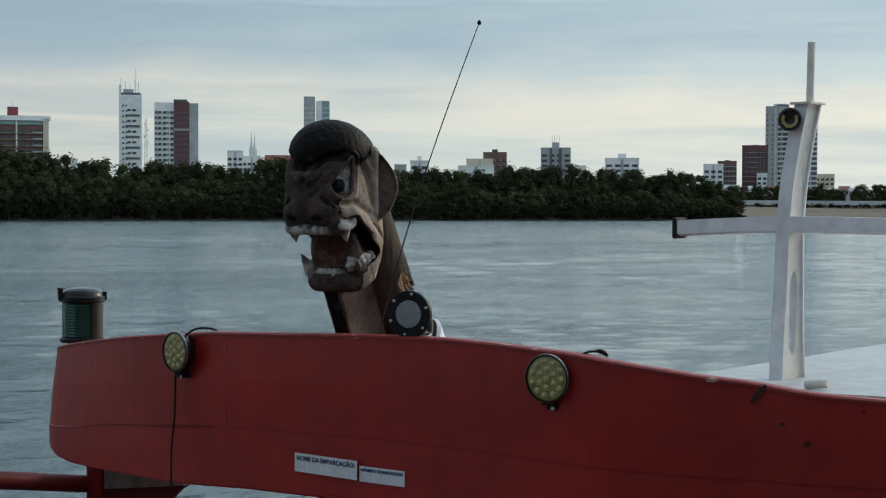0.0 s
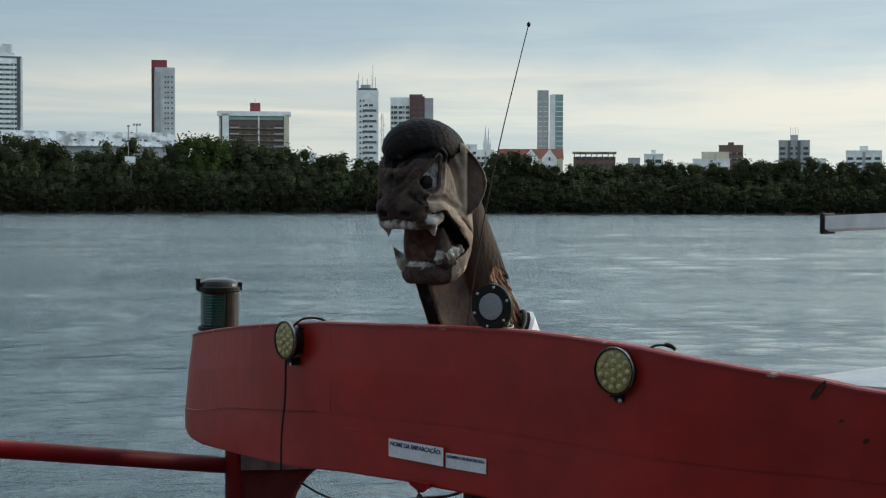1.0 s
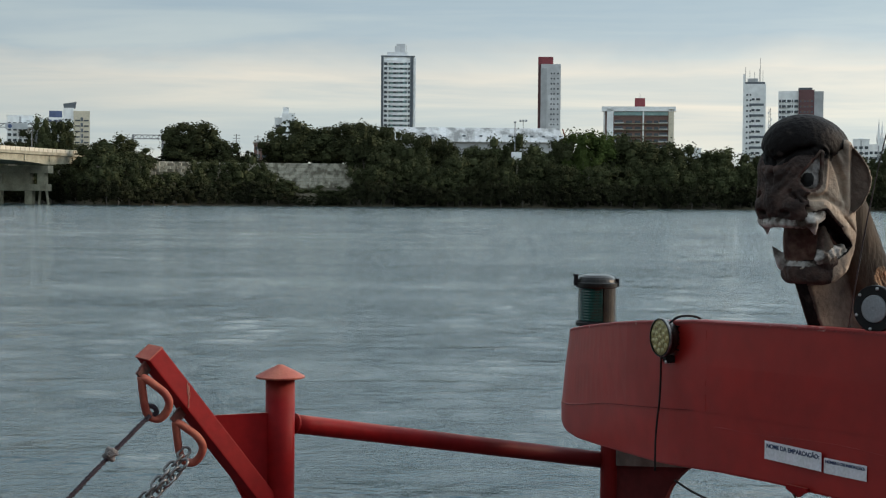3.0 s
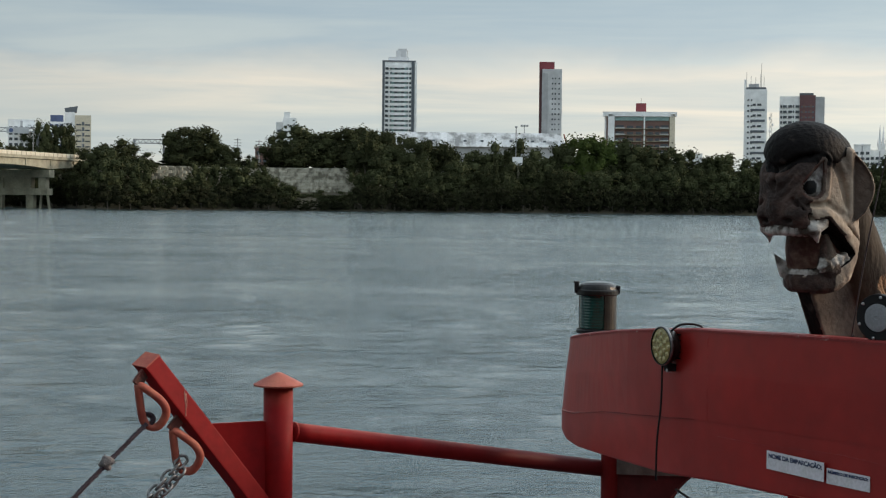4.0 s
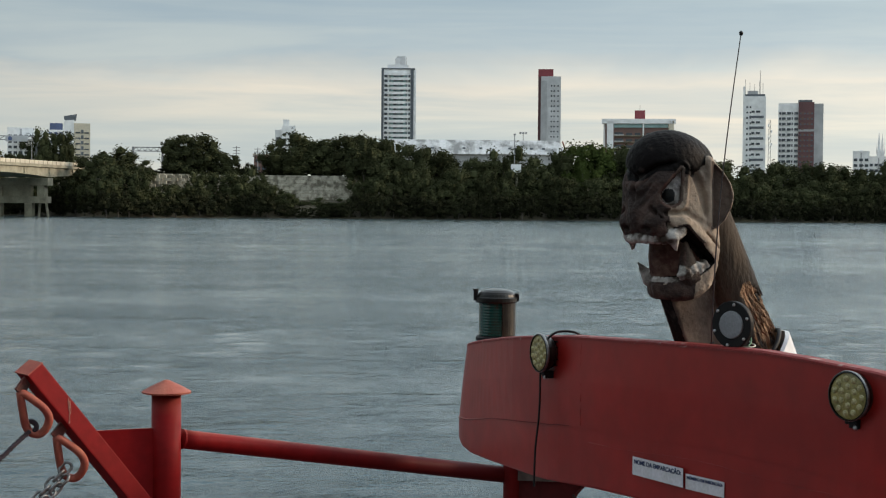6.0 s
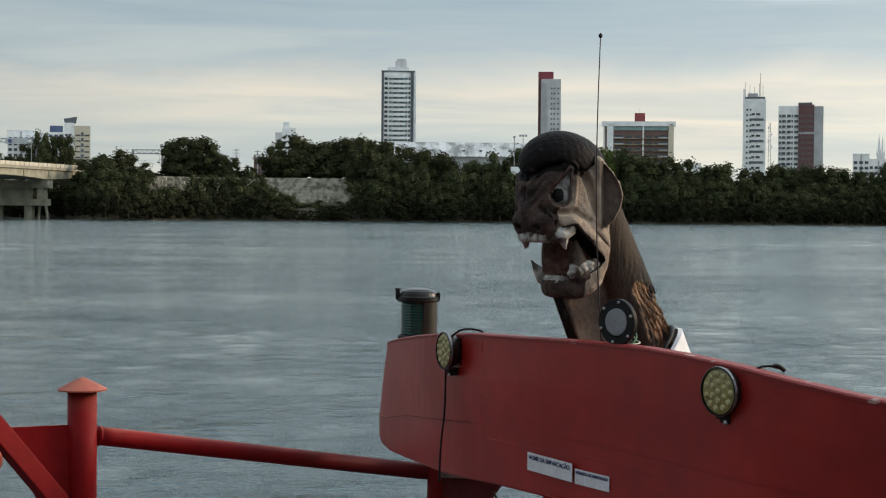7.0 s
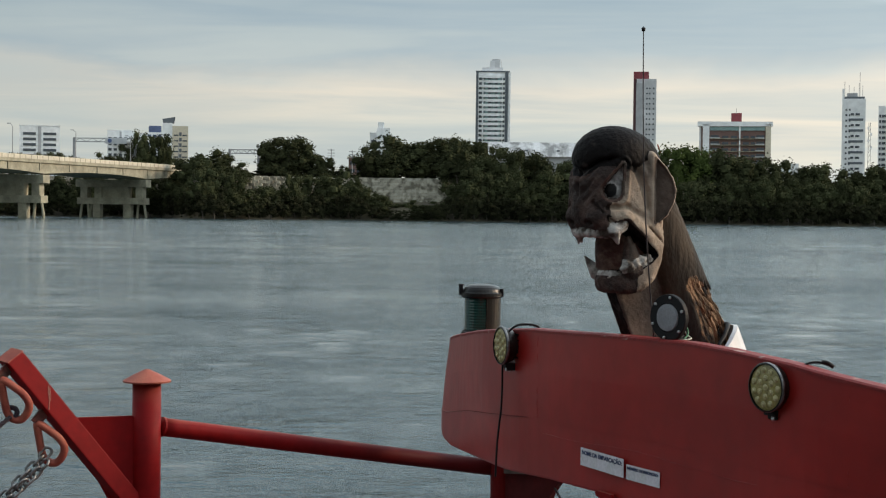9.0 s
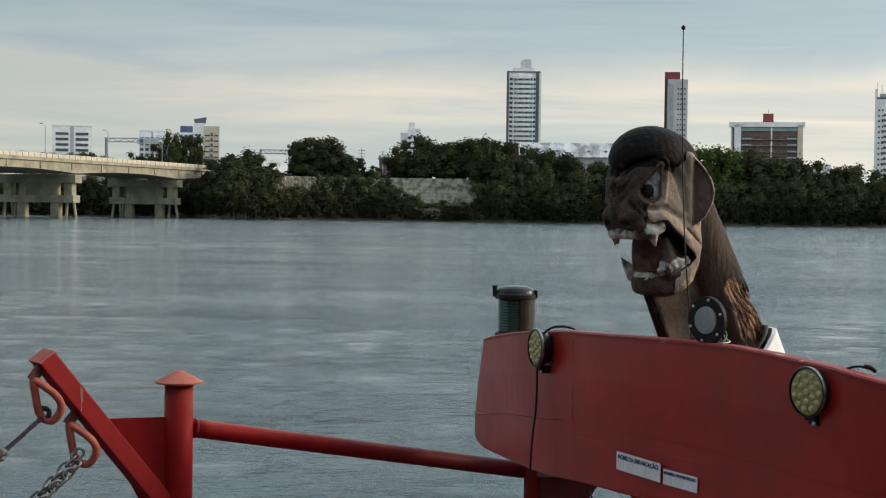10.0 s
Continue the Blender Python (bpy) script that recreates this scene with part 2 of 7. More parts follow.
CONCRETE = mat("bridge_concrete", (0.36, 0.335, 0.245), 0.9, (0.19, 0.175, 0.13), 0.35, (0.4, 0.75), 2.0, 0.2)
PLASTER = mat("white_plaster", (0.86, 0.87, 0.87), 0.85, (0.76, 0.78, 0.78), 0.06, (0.4, 0.7), 0.3, 0.0)
PLASTER_W = mat("warm_plaster", (0.62, 0.56, 0.44), 0.85, (0.5, 0.46, 0.37), 0.06, (0.4, 0.7), 1.0, 0.1)
PALE_GREY = mat("pale_grey_plaster", (0.56, 0.57, 0.58), 0.85, (0.49, 0.50, 0.51), 0.06, (0.4, 0.7), 0.3, 0.0)
GREY_LIGHT = mat("light_grey_plaster", (0.64, 0.65, 0.66), 0.85, (0.56, 0.57, 0.58), 0.06, (0.4, 0.7), 0.3, 0.0)
GREY_P = mat("grey_plaster", (0.44, 0.45, 0.46), 0.85, (0.36, 0.37, 0.38), 0.06, (0.4, 0.7), 0.3, 0.0)
DARK_GREY = mat("dark_cladding", (0.12, 0.14, 0.16), 0.6, fine=1.0, scale=0.06)
BROWN = mat("brown_brick_facade", (0.19, 0.115, 0.095), 0.85, (0.15, 0.09, 0.08), 0.1, (0.4, 0.7), 1.5, 0.1)
MAROON = mat("maroon_facade", (0.15, 0.072, 0.075), 0.8, (0.125, 0.062, 0.066), 0.1, (0.4, 0.7), 1.5, 0.1)
REDBOX = mat("red_tank_house", (0.26, 0.055, 0.065), 0.8, fine=1.5, scale=0.1)
ROOF_TILE = mat("red_roof_tiles", (0.26, 0.09, 0.06), 0.9, fine=2, scale=0.2)
GLASS = mat("dark_window_glass", (0.07, 0.085, 0.10), 0.15, fine=1.0, scale=0.1, bump=0)
GLASS_T = mat("teal_curtain_glass", (0.20, 0.33, 0.33), 0.2, (0.28, 0.40, 0.38), 0.12, (0.4, 0.7), 0.8, 0.0)
BLUE_P = mat("blue_panel", (0.09, 0.13, 0.26), 0.6, fine=1, scale=0.1)
STONE = mat("pale_stone_wall", (0.46, 0.43, 0.35), 0.95, (0.17, 0.155, 0.12), 0.5, (0.44, 0.62), 2.2, 0.6, random=0.18)
STAND = mat("weathered_white_roof", (0.68, 0.70, 0.71), 0.75, (0.30, 0.31, 0.31), 0.22, (0.46, 0.60), 1.2, 0.2, random=0.12)
METAL_FAR = mat("grey_steel_frame", (0.32, 0.33, 0.34), 0.6, fine=2, scale=0.3)
HULL_RED = mat("hull_paint", (0.22, 0.03, 0.03), 0.5, fine=20, scale=1)

WATER = bpy.data.materials.new("river_water")
WATER.use_nodes = True
n_, l_ = WATER.node_tree.nodes, WATER.node_tree.links
b_ = n_["Principled BSDF"]
b_.inputs["Base Color"].default_value = (0.017, 0.053, 0.069, 1)
b_.inputs["Roughness"].default_value = 0.09
b_.inputs["IOR"].default_value = 1.5
tc_ = n_.new("ShaderNodeTexCoord")
# wind patches: broad bands in which the ripples are stronger or weaker
mpw = n_.new("ShaderNodeMapping")
mpw.inputs["Scale"].default_value = (0.010, 0.045, 1)
mpw.inputs["Rotation"].default_value = (0, 0, radians(-4))
l_.new(tc_.outputs["Object"], mpw.inputs["Vector"])
now = n_.new("ShaderNodeTexNoise")
now.inputs["Scale"].default_value, now.inputs["Detail"].default_value = 1.0, 5
l_.new(mpw.outputs[0], now.inputs["Vector"])
gust = n_.new("ShaderNodeMapRange")
gust.inputs["From Min"].default_value, gust.inputs["From Max"].default_value = 0.35, 0.65
gust.inputs["To Min"].default_value, gust.inputs["To Max"].default_value = 0.12, 1.0
mpv = n_.new("ShaderNodeMapping")
mpv.inputs["Scale"].default_value = (0.06, 0.16, 1)
l_.new(tc_.outputs["Object"], mpv.inputs["Vector"])
nov = n_.new("ShaderNodeTexNoise")
nov.inputs["Scale"].default_value, nov.inputs["Detail"].default_value = 1.0, 4
l_.new(mpv.outputs[0], nov.inputs["Vector"])
both = n_.new("ShaderNodeMix")
both.inputs["Factor"].default_value = 0.45
l_.new(now.outputs["Fac"], both.inputs["A"])
l_.new(nov.outputs["Fac"], both.inputs["B"])
l_.new(both.outputs["Result"], gust.inputs["Value"])
prev = None
for sc_, det, dist, rz, flat in ((0.42, 4, 0.26, -8, 0), (1.6, 4, 0.08, 6, 1), (4.8, 4, 0.085, -12, 1), (12.0, 3, 0.045, 9, 1)):
    mp_ = n_.new("ShaderNodeMapping")
    mp_.inputs["Scale"].default_value = (0.85, 1.20, 1)
    mp_.inputs["Rotation"].default_value = (0, 0, radians(rz))
    l_.new(tc_.outputs["Object"], mp_.inputs["Vector"])
    no_ = n_.new("ShaderNodeTexNoise")
    no_.inputs["Scale"].default_value, no_.inputs["Detail"].default_value = sc_, det
    no_.inputs["Roughness"].default_value = 0.6
    l_.new(mp_.outputs[0], no_.inputs["Vector"])
    bp_ = n_.new("ShaderNodeBump")
    bp_.inputs["Distance"].default_value = dist
    l_.new(gust.outputs[0], bp_.inputs["Strength"])
    if flat:
        l_.new(no_.outputs["Fac"], bp_.inputs["Height"])
    else:
        # scattered steeper wavelets on a flatter surface
        mp_.inputs["Scale"].default_value = (0.85, 0.9, 1)
        peak = n_.new("ShaderNodeMapRange")
        peak.interpolation_type = "SMOOTHSTEP"
        peak.inputs["From Min"].default_value, peak.inputs["From Max"].default_value = 0.50, 0.80
        l_.new(no_.outputs["Fac"], peak.inputs["Value"])
        l_.new(peak.outputs[0], bp_.inputs["Height"])
    if prev:
        l_.new(prev.outputs[0], bp_.inputs["Normal"])
    prev = bp_
l_.new(prev.outputs[0], b_.inputs["Normal"])


# ---- building blocks ----
def part(name, bm, material, parent=None, label="", smooth=False):
    """Links a bmesh as one mesh object, under a thing where one is given."""
    me = bpy.data.meshes.new(name)
    bmesh.ops.recalc_face_normals(bm, faces=bm.faces)
    if smooth:
        for f in bm.faces:
            f.smooth = True
    bm.to_mesh(me)
    bm.free()
    for m in material if isinstance(material, (list, tuple)) else (material,):
        me.materials.append(m)
    ob = new(name, me)
    if parent:
        ob.parent = parent
    if label:
        ob["label"] = label
    return ob


def thing(name, label, category, group="", kind="", at=(0, 0, 0), turn=0):
    ob = new(name)
    ob.empty_display_size = 0.1
    ob.matrix_basis = pose(*at, 0, 0, turn)
    return tagged(ob, label, category, group, kind)


def box(bm, c, s, m=None, bevel=0.0):
    made = bmesh.ops.create_cube(bm, size=1)["verts"]
    for v in made:
        v.co = Vector((v.co.x * s[0], v.co.y * s[1], v.co.z * s[2]))
    if bevel:
        edges = list({e for v in made for e in v.link_edges})
        res = bmesh.ops.bevel(bm, geom=edges, offset=bevel, segments=2, affect="EDGES", profile=0.7)
        made = list({v for f in res["faces"] for v in f.verts} | {v for v in made if v.is_valid})
    for v in made:
        v.co = (m @ v.co if m else v.co) + Vector(c)
    return made


def frame_of(d):
    d = Vector(d).normalized()
    a = d.cross(Vector((0, 0, 1)))
    if a.length < 1e-3:
        a = d.cross(Vector((0, 1, 0)))
    a.normalize()
    return a, d.cross(a)


def tube(bm, pts, radii, seg=10, caps=True, closed=False):
    """A round bar along points, with a radius for each."""
    pts = [Vector(p) for p in pts]
    if not isinstance(radii, (list, tuple)):
        radii = [radii] * len(pts)
    rings, a = [], None
    for i, (p, r) in enumerate(zip(pts, radii)):
        if closed:
            d = pts[(i + 1) % len(pts)] - pts[i - 1]
        else:
            d = pts[min(i + 1, len(pts) - 1)] - pts[max(i - 1, 0)]
        d.normalize()
        if a is None:
            a, b = frame_of(d)
        else:
            a = (a - d * a.dot(d)).normalized()
        b = d.cross(a)
        rings.append([bm.verts.new(p + (a * math.cos(2 * math.pi * k / seg) + b * math.sin(2 * math.pi * k / seg)) * r) for k in range(seg)])
    loops = list(zip(rings, rings[1:])) + ([(rings[-1], rings[0])] if closed else [])
    for r0, r1 in loops:
        for k in range(seg):
            bm.faces.new((r0[k], r0[(k + 1) % seg], r1[(k + 1) % seg], r1[k]))
    if caps and not closed:
        bm.faces.new(rings[0][::-1])
        bm.faces.new(rings[-1])
    return rings


def lathe(bm, profile, seg=28, m=None):
    """A turned shape: (radius, height) pairs about z, then moved by m."""
    m = m or Matrix()
    rings = []
    for r, z in profile:
        if r < 1e-5:
            rings.append([bm.verts.new(m @ Vector((0, 0, z)))])
        else:
            rings.append([bm.verts.new(m @ Vector((r * math.cos(2 * math.pi * k / seg), r * math.sin(2 * math.pi * k / seg), z))) for k in range(seg)])
    for a, b in zip(rings, rings[1:]):
        for k in range(seg):
            q = (k + 1) % seg
            if len(a) == 1 and len(b) == 1:
                continue
            if len(a) == 1:
                bm.faces.new((a[0], b[q], b[k]))
            elif len(b) == 1:
                bm.faces.new((a[k], a[q], b[0]))
            else:
                bm.faces.new((a[k], a[q], b[q], b[k]))


def prism(bm, outline, z0, z1, m=None):
    """An outline in x, y, raised from z0 to z1."""
    m = m or Matrix()
    lo = [bm.verts.new(m @ Vector((x, y, z0))) for x, y in outline]
    hi = [bm.verts.new(m @ Vector((x, y, z1))) for x, y in outline]
    bm.faces.new(lo[::-1])
    bm.faces.new(hi)
    k = len(outline)
    for i in range(k):
        bm.faces.new((lo[i], lo[(i + 1) % k], hi[(i + 1) % k], hi[i]))


def spline(points, per=8):
    """A smooth curve through the points."""
    p = [Vector(q) for q in points]
    p = [2 * p[0] - p[1]] + p + [2 * p[-1] - p[-2]]
    out = []
    for i in range(1, len(p) - 2):
        for k in range(per):
            t = k / per
            out.append(0.5 * ((2 * p[i]) + (p[i + 1] - p[i - 1]) * t + (2 * p[i - 1] - 5 * p[i] + 4 * p[i + 1] - p[i + 2]) * t * t + (3 * p[i] - p[i - 1] - 3 * p[i + 1] + p[i + 2]) * t ** 3))
    return out + [p[-2]]


def lerp(x, table):
    xs, ys = zip(*table)
    return float(np.interp(x, xs, ys))


def strip(bm, rows, closed=True):
    """Skin over rows of points, each row a cross-section."""
    vs = [[bm.verts.new(p) for p in r] for r in rows]
    k = len(rows[0])
    for a, b in zip(vs, vs[1:]):
        for i in range(k if closed else k - 1):
            bm.faces.new((a[i], a[(i + 1) % k], b[(i + 1) % k], b[i]))
    if closed:
        bm.faces.new(vs[0][::-1])
        bm.faces.new(vs[-1])


# ---- river and far bank ----
def waves():
    """The river: wind waves on a fan of rings round the mooring, which widens with the distance, and a level sheet under and beyond it."""
    rad = 5.0 * (520 / 5.0) ** (np.arange(560) / 559)
    ang = np.radians(np.linspace(-31, 48, 440))
    R, A = np.meshgrid(rad, ang, indexing="ij")
    X, Y = R * np.sin(A), R * np.cos(A)
    step = np.gradient(rad)[:, None]
    rng = np.random.default_rng(8)
    Z = np.zeros_like(X)
    for i in range(90):
        length = 0.40 * (9 / 0.40) ** rng.random() ** 1.3
        way = radians(188) + rng.normal(0, 0.7)
        steep = 0.016 if length < 1.2 else 0.016 * (1.2 / length) ** 0.75
        k = 2 * math.pi / length
        show = np.clip((length / step - 2.2) / 2, 0, 1) * np.clip(R / (130 * length ** 0.5), 0.05, 1) * (1 + 1.0 * np.clip((R - 60) / 120, 0, 1))
        Z += show * steep / k * 1.7 * np.sin(k * (X * math.sin(way) + Y * math.cos(way)) + rng.uniform(0, 6.28))
    # gusts: patches of livelier and calmer water
    calm = 0.75 + 0.45 * np.sin(X * 0.05 + 2 * np.sin(Y * 0.021)) * np.sin(Y * 0.045 + X * 0.012 + 1) + 0.25 * np.sin(X * 0.21 + 1.5 * np.sin(Y * 0.08)) * np.sin(Y * 0.17)
    Z *= np.clip(calm, 0.25, 1.4)
    # the borders of the fan sink gently into the level sheet
    rim = np.clip(np.minimum(np.degrees(A) + 31, 48 - np.degrees(A)) / 4, 0, 1) * np.clip((R - 5) / 3, 0, 1)
    rim = rim * rim * (3 - 2 * rim)
    Z = Z * rim - 0.165 * (1 - rim)
    nr, na = X.shape
    verts = np.stack([X, Y, Z], -1).reshape(-1, 3)
    i = (np.arange(nr - 1)[:, None] * na + np.arange(na - 1)[None]).ravel()
    faces = np.stack([i, i + na, i + na + 1, i + 1], 1)
    base = len(verts)
    flat = [(x, y, -0.16) for y in (-60, 520, 4500) for x in (-4500, -300, 400, 4500)]
    sheet = [(base + 4 * r + c, base + 4 * r + c + 1, base + 4 * r + c + 5, base + 4 * r + c + 4) for r in range(2) for c in range(3)]
    me = bpy.data.meshes.new("water")
    me.from_pydata(verts.tolist() + flat, [], faces.tolist() + sheet)
    me.polygons.foreach_set("use_smooth", np.ones(len(me.polygons), bool))
    me.materials.append(WATER)
    return new("water", me)


tagged(waves(), "wide grey-blue river rippled by a light wind", "river", kind="structure")


# unseen quay and plain wall, added behind the camera to block low sky
QUAY = mat("quay_concrete", (0.17, 0.16, 0.145), 0.9, (0.11, 0.105, 0.095), 0.4, (0.4, 0.7), 6, 0.2)
bm = bmesh.new()
box(bm, (0, -40, 0.4), (900, 66, 2.4))
tagged(part("quay", bm, QUAY), "unseen grey concrete quay added along the near shore", "quay", kind="structure")
bm = bmesh.new()
box(bm, (0, -9, 5.6), (160, 1.0, 8.0))
tagged(part("wall_sky_block", bm, QUAY), "unseen plain grey wall added to block low sky light", "wall", kind="structure")


def shore_y(x):
    return lerp(x, [(-2000, 400), (-400, 510), (-118, 505), (-106, 494), (-98, 468), (-90, 449), (-84, 454), (-60, 474), (-35, 481), (300, 481), (335, 486), (375, 520), (430, 556), (520, 590), (2000, 660)]) + 2.5 * noise.noise((x * 0.03, 3.1, 0)) + 0.8 * noise.noise((x * 0.2, 1.1, 0))


def terrace(x):
    return lerp(x, [(-130, 12), (-98, 13), (-14, 13), (8, 7), (320, 6), (360, 4.4), (2000, 4.4)])


bm = bmesh.new()
xs = [-2500, -1500, -900, -500, -300] + [-200 + 6 * k for k in range(121)] + [540, 600, 700, 900, 1300, 2500]
rows = []
for x in xs:
    s, top = shore_y(x), terrace(x)
    col = []
    for d, h in ((-3, -1.0), (0, -0.05), (3, 0.7), (9, 1.0 + 0.22 * top), (20, 0.35 * top + 1), (27, 0.4 * top + 1.2), (31, top), (70, top + 1.0), (200, max(14, top)), (420, 22), (900, 24), (3200, 24)):
        w = 0.5 * noise.noise((x * 0.08, d * 0.3, 0.4)) if 2 < d < 60 else 0
        col.append(bm.verts.new((x, s + d, h + w)))
    rows.append(col)
for a, b in zip(rows, rows[1:]):
    for k in range(len(a) - 1):
        bm.faces.new((a[k], b[k], b[k + 1], a[k + 1]))
tagged(part("ground", bm, BANK, smooth=True), "earth river bank rising to the town", "ground", kind="structure")

# ---- the boat: red bow bulwark ----
FWD, LEFT = Vector((-0.866, -0.5, 0)), Vector((0.5, -0.866, 0))      # the boat's bow and port directions
PLAN = [(2.75, 2.44), (2.3, 2.64), (1.99, 2.84), (1.86, 2.965), (1.70, 3.10), (1.525, 3.305), (1.294, 3.697), (1.103, 4.025), (0.905, 4.46), (0.76, 4.90), (0.687, 5.14), (0.662, 5.24), (0.665, 5.31), (0.70, 5.375), (0.76, 5.42), (0.90, 5.50)]
TOP = [(2.4, 2.475), (2.85, 2.526), (3.0, 2.554), (3.28, 2.603), (3.45, 2.615), (3.6, 2.62), (3.9, 2.614), (4.33, 2.595), (4.66, 2.566), (4.83, 2.548), (5.1, 2.513), (5.25, 2.49), (5.34, 2.47), (5.5, 2.43)]
SEAM = [(2.4, 2.31), (3.15, 2.332), (3.45, 2.346), (3.77, 2.350), (4.22, 2.336), (4.5, 2.308), (4.88, 2.272), (5.15, 2.230), (5.4, 2.22)]
FOOT = [(2.4, 2.14), (3.7, 2.163), (3.97, 2.167), (4.2, 2.159), (4.5, 2.136), (4.9, 2.124), (5.1, 2.120), (5.2, 2.130), (5.26, 2.15), (5.33, 2.175), (5.5, 2.2)]


def wall_point(y):
    """The outer face at that y (on the long run, before the corner), with its outward normal."""
    run = [p for p in CURVE if p.y < 5.2]
    i = min(range(1, len(run)), key=lambda k: abs((run[k].y + run[k - 1].y) / 2 - y))
    a, b = run[i - 1], run[i]
    t = (y - a.y) / (b.y - a.y)
    p = a.lerp(b, t)
    d = (b - a).normalized()
    return p, Vector((-d.y, d.x, 0))


CURVE = spline([(x, y, 0) for x, y in PLAN], 7)


def normals(curve):
    out = []
    for i in range(len(curve)):
        d = (curve[min(i + 1, len(curve) - 1)] - curve[max(i - 1, 0)]).normalized()
        out.append(Vector((-d.y, d.x, 0)))
    return out


NORM = normals(CURVE)


bulwark = thing("bow_bulwark", "curved red-painted steel bow bulwark with welded seams and chipped top edge", "boat bulwark")
THICK = 0.045
up, strake, edge = [], [], []
for p, n in zip(CURVE, NORM):
    zt, zs, zf = lerp(p.y, TOP), lerp(p.y, SEAM), lerp(p.y, FOOT)
    wob = 0.0025 * noise.noise((p.x * 3, p.y * 3, 0.7))
    q = p + n * wob
    lean_in = n * -0.030 * lerp(p.y, [(4.7, 0.0), (5.05, 0.75), (5.2, 1.0), (5.6, 1.0)])
    zq = zt + 0.0015 * noise.noise((p.y * 14, 0.2, 0))
    ws = 0.0015 * noise.noise((p.y * 9, 0.4, 1.7)) + 0.0015 * noise.noise((p.y * 31, 0.4, 1.7))
    mid = (zq + zs) / 2
    qt = q + lean_in
    up.append([q + lean_in * 0.1 + Vector((0, 0, zs - 0.004 + ws)), q + n * 0.002 + lean_in * 0.55 + Vector((0, 0, mid)), qt + Vector((0, 0, zq - 0.006)), qt - n * THICK + Vector((0, 0, zq - 0.006)), q - n * THICK + Vector((0, 0, zs - 0.004))])
    strake.append([q - n * 0.004 + Vector((0, 0, zf)), q - n * 0.002 + Vector((0, 0, zf + 0.006)), q - n * 0.002 + Vector((0, 0, zs + 0.001)), q - n * 0.004 + Vector((0, 0, zs + 0.004)), q - n * (THICK + 0.003) + Vector((0, 0, zs + 0.004)), q - n * (THICK + 0.003) + Vector((0, 0, zf))])
    edge.append([qt + n * 0.002 + Vector((0, 0, zq - 0.010)), qt + n * 0.002 + Vector((0, 0, zq - 0.003)), qt - n * 0.004 + Vector((0, 0, zq + 0.001)), qt - n * (THICK - 0.004) + Vector((0, 0, zq + 0.001)), qt - n * (THICK + 0.002) + Vector((0, 0, zq - 0.004)), qt - n * (THICK + 0.002) + Vector((0, 0, zq - 0.010))])
for nm, rows_, m_, lb in (("upper_plate", up, RED, ""), ("lower_strake", strake, RED, ""), ("top_edge", edge, WORN_EDGE, "top edge with chipped red paint")):
    bm = bmesh.new()
    strip(bm, rows_)
    part(nm, bm, m_, bulwark, lb, smooth=False)
# weld beads: the upright joints and a faint line along the lower strake
for y in (3.14, 4.27):
    p, n = wall_point(y)
    bm = bmesh.new()
    tube(bm, [p + n * 0.001 + Vector((0.0015 * math.sin(9 * k), 0, lerp(y, SEAM) + (lerp(y, TOP) - lerp(y, SEAM) - 0.02) * k / 12)) for k in range(13)], 0.0007, 6)
    part("weld_bead", bm, RED, bulwark)
# a dark bead drawn for the shadow line above the strake, towards the corner
bm = bmesh.new()
run = [(p, n) for p, n in zip(CURVE, NORM) if p.y > 4.26 and p.x < 0.98][:-6]
tube(bm, [p + n * 0.0004 + Vector((0, 0, lerp(p.y, SEAM) + 0.0015 * noise.noise((p.y * 14, 0, 3)))) for p, n in run], [0.0007 + 0.0012 * abs(noise.noise((p.y * 11, 2, 0))) for p, n in run], 6)
part("seam_shadow", bm, DARK_RED, bulwark, "dark bead for the shadow line above the lower strake")
bm = bmesh.new()
pts = []
for k in range(26):
    y = 3.36 + k * 0.035
    p, n = wall_point(y)
    pts.append(p + n * -0.0012 + Vector((0, 0, lerp(y, SEAM) - 0.045 + 0.010 * noise.noise((y * 3, 0, 0)) + 0.003 * noise.noise((y * 15, 0, 0)))))
tube(bm, pts, [0.0011 * max(0.25, noise.noise((k * 0.4, 5, 0)) + 0.5) for k in range(26)], 6)
part("weld_bead", bm, RED, bulwark)
# rust holes and a torn notch near the top
for y, dz, sx, sz in ((2.955, -0.022, 0.007, 0.024), (2.915, -0.082, 0.005, 0.004), (2.875, -0.117, 0.006, 0.006), (2.80, -0.03, 0.003, 0.004)):
    p, n = wall_point(y)
    bm = bmesh.new()
    a = Vector((n.y, -n.x, 0))
    c = p + n * 0.0062 + Vector((0, 0, lerp(y, TOP) + dz))
    ring = [bm.verts.new(c + a * (sx * math.cos(t) * (1 + 0.3 * noise.noise((math.cos(t) * 2, math.sin(t) * 2, y * 9))) - 0.7 * sz * math.sin(t)) + Vector((0, 0, sz * math.sin(t) * (1 + 0.25 * noise.noise((math.sin(t) * 2, y, 2)))))) for t in [2 * math.pi * k / 16 for k in range(16)]]
    low = [bm.verts.new(c - n * 0.0008 + (v.co - c) * 0.7) for v in ring]
    for k in range(16):
        bm.faces.new((ring[k], ring[(k + 1) % 16], low[(k + 1) % 16], low[k]))
    bm.faces.new(low)
    part("rust_hole", bm, RUST, bulwark, "rusted dent in the red paint")
# padeye under the strake
p, n = wall_point(3.898)
bm = bmesh.new()
a = Vector((n.y, -n.x, 0))
prof = [(-0.040, 0.012), (-0.042, 0.002), (-0.024, -0.006), (-0.010, -0.016), (0.004, -0.017), (0.016, -0.008), (0.038, 0.0), (0.040, 0.012)]
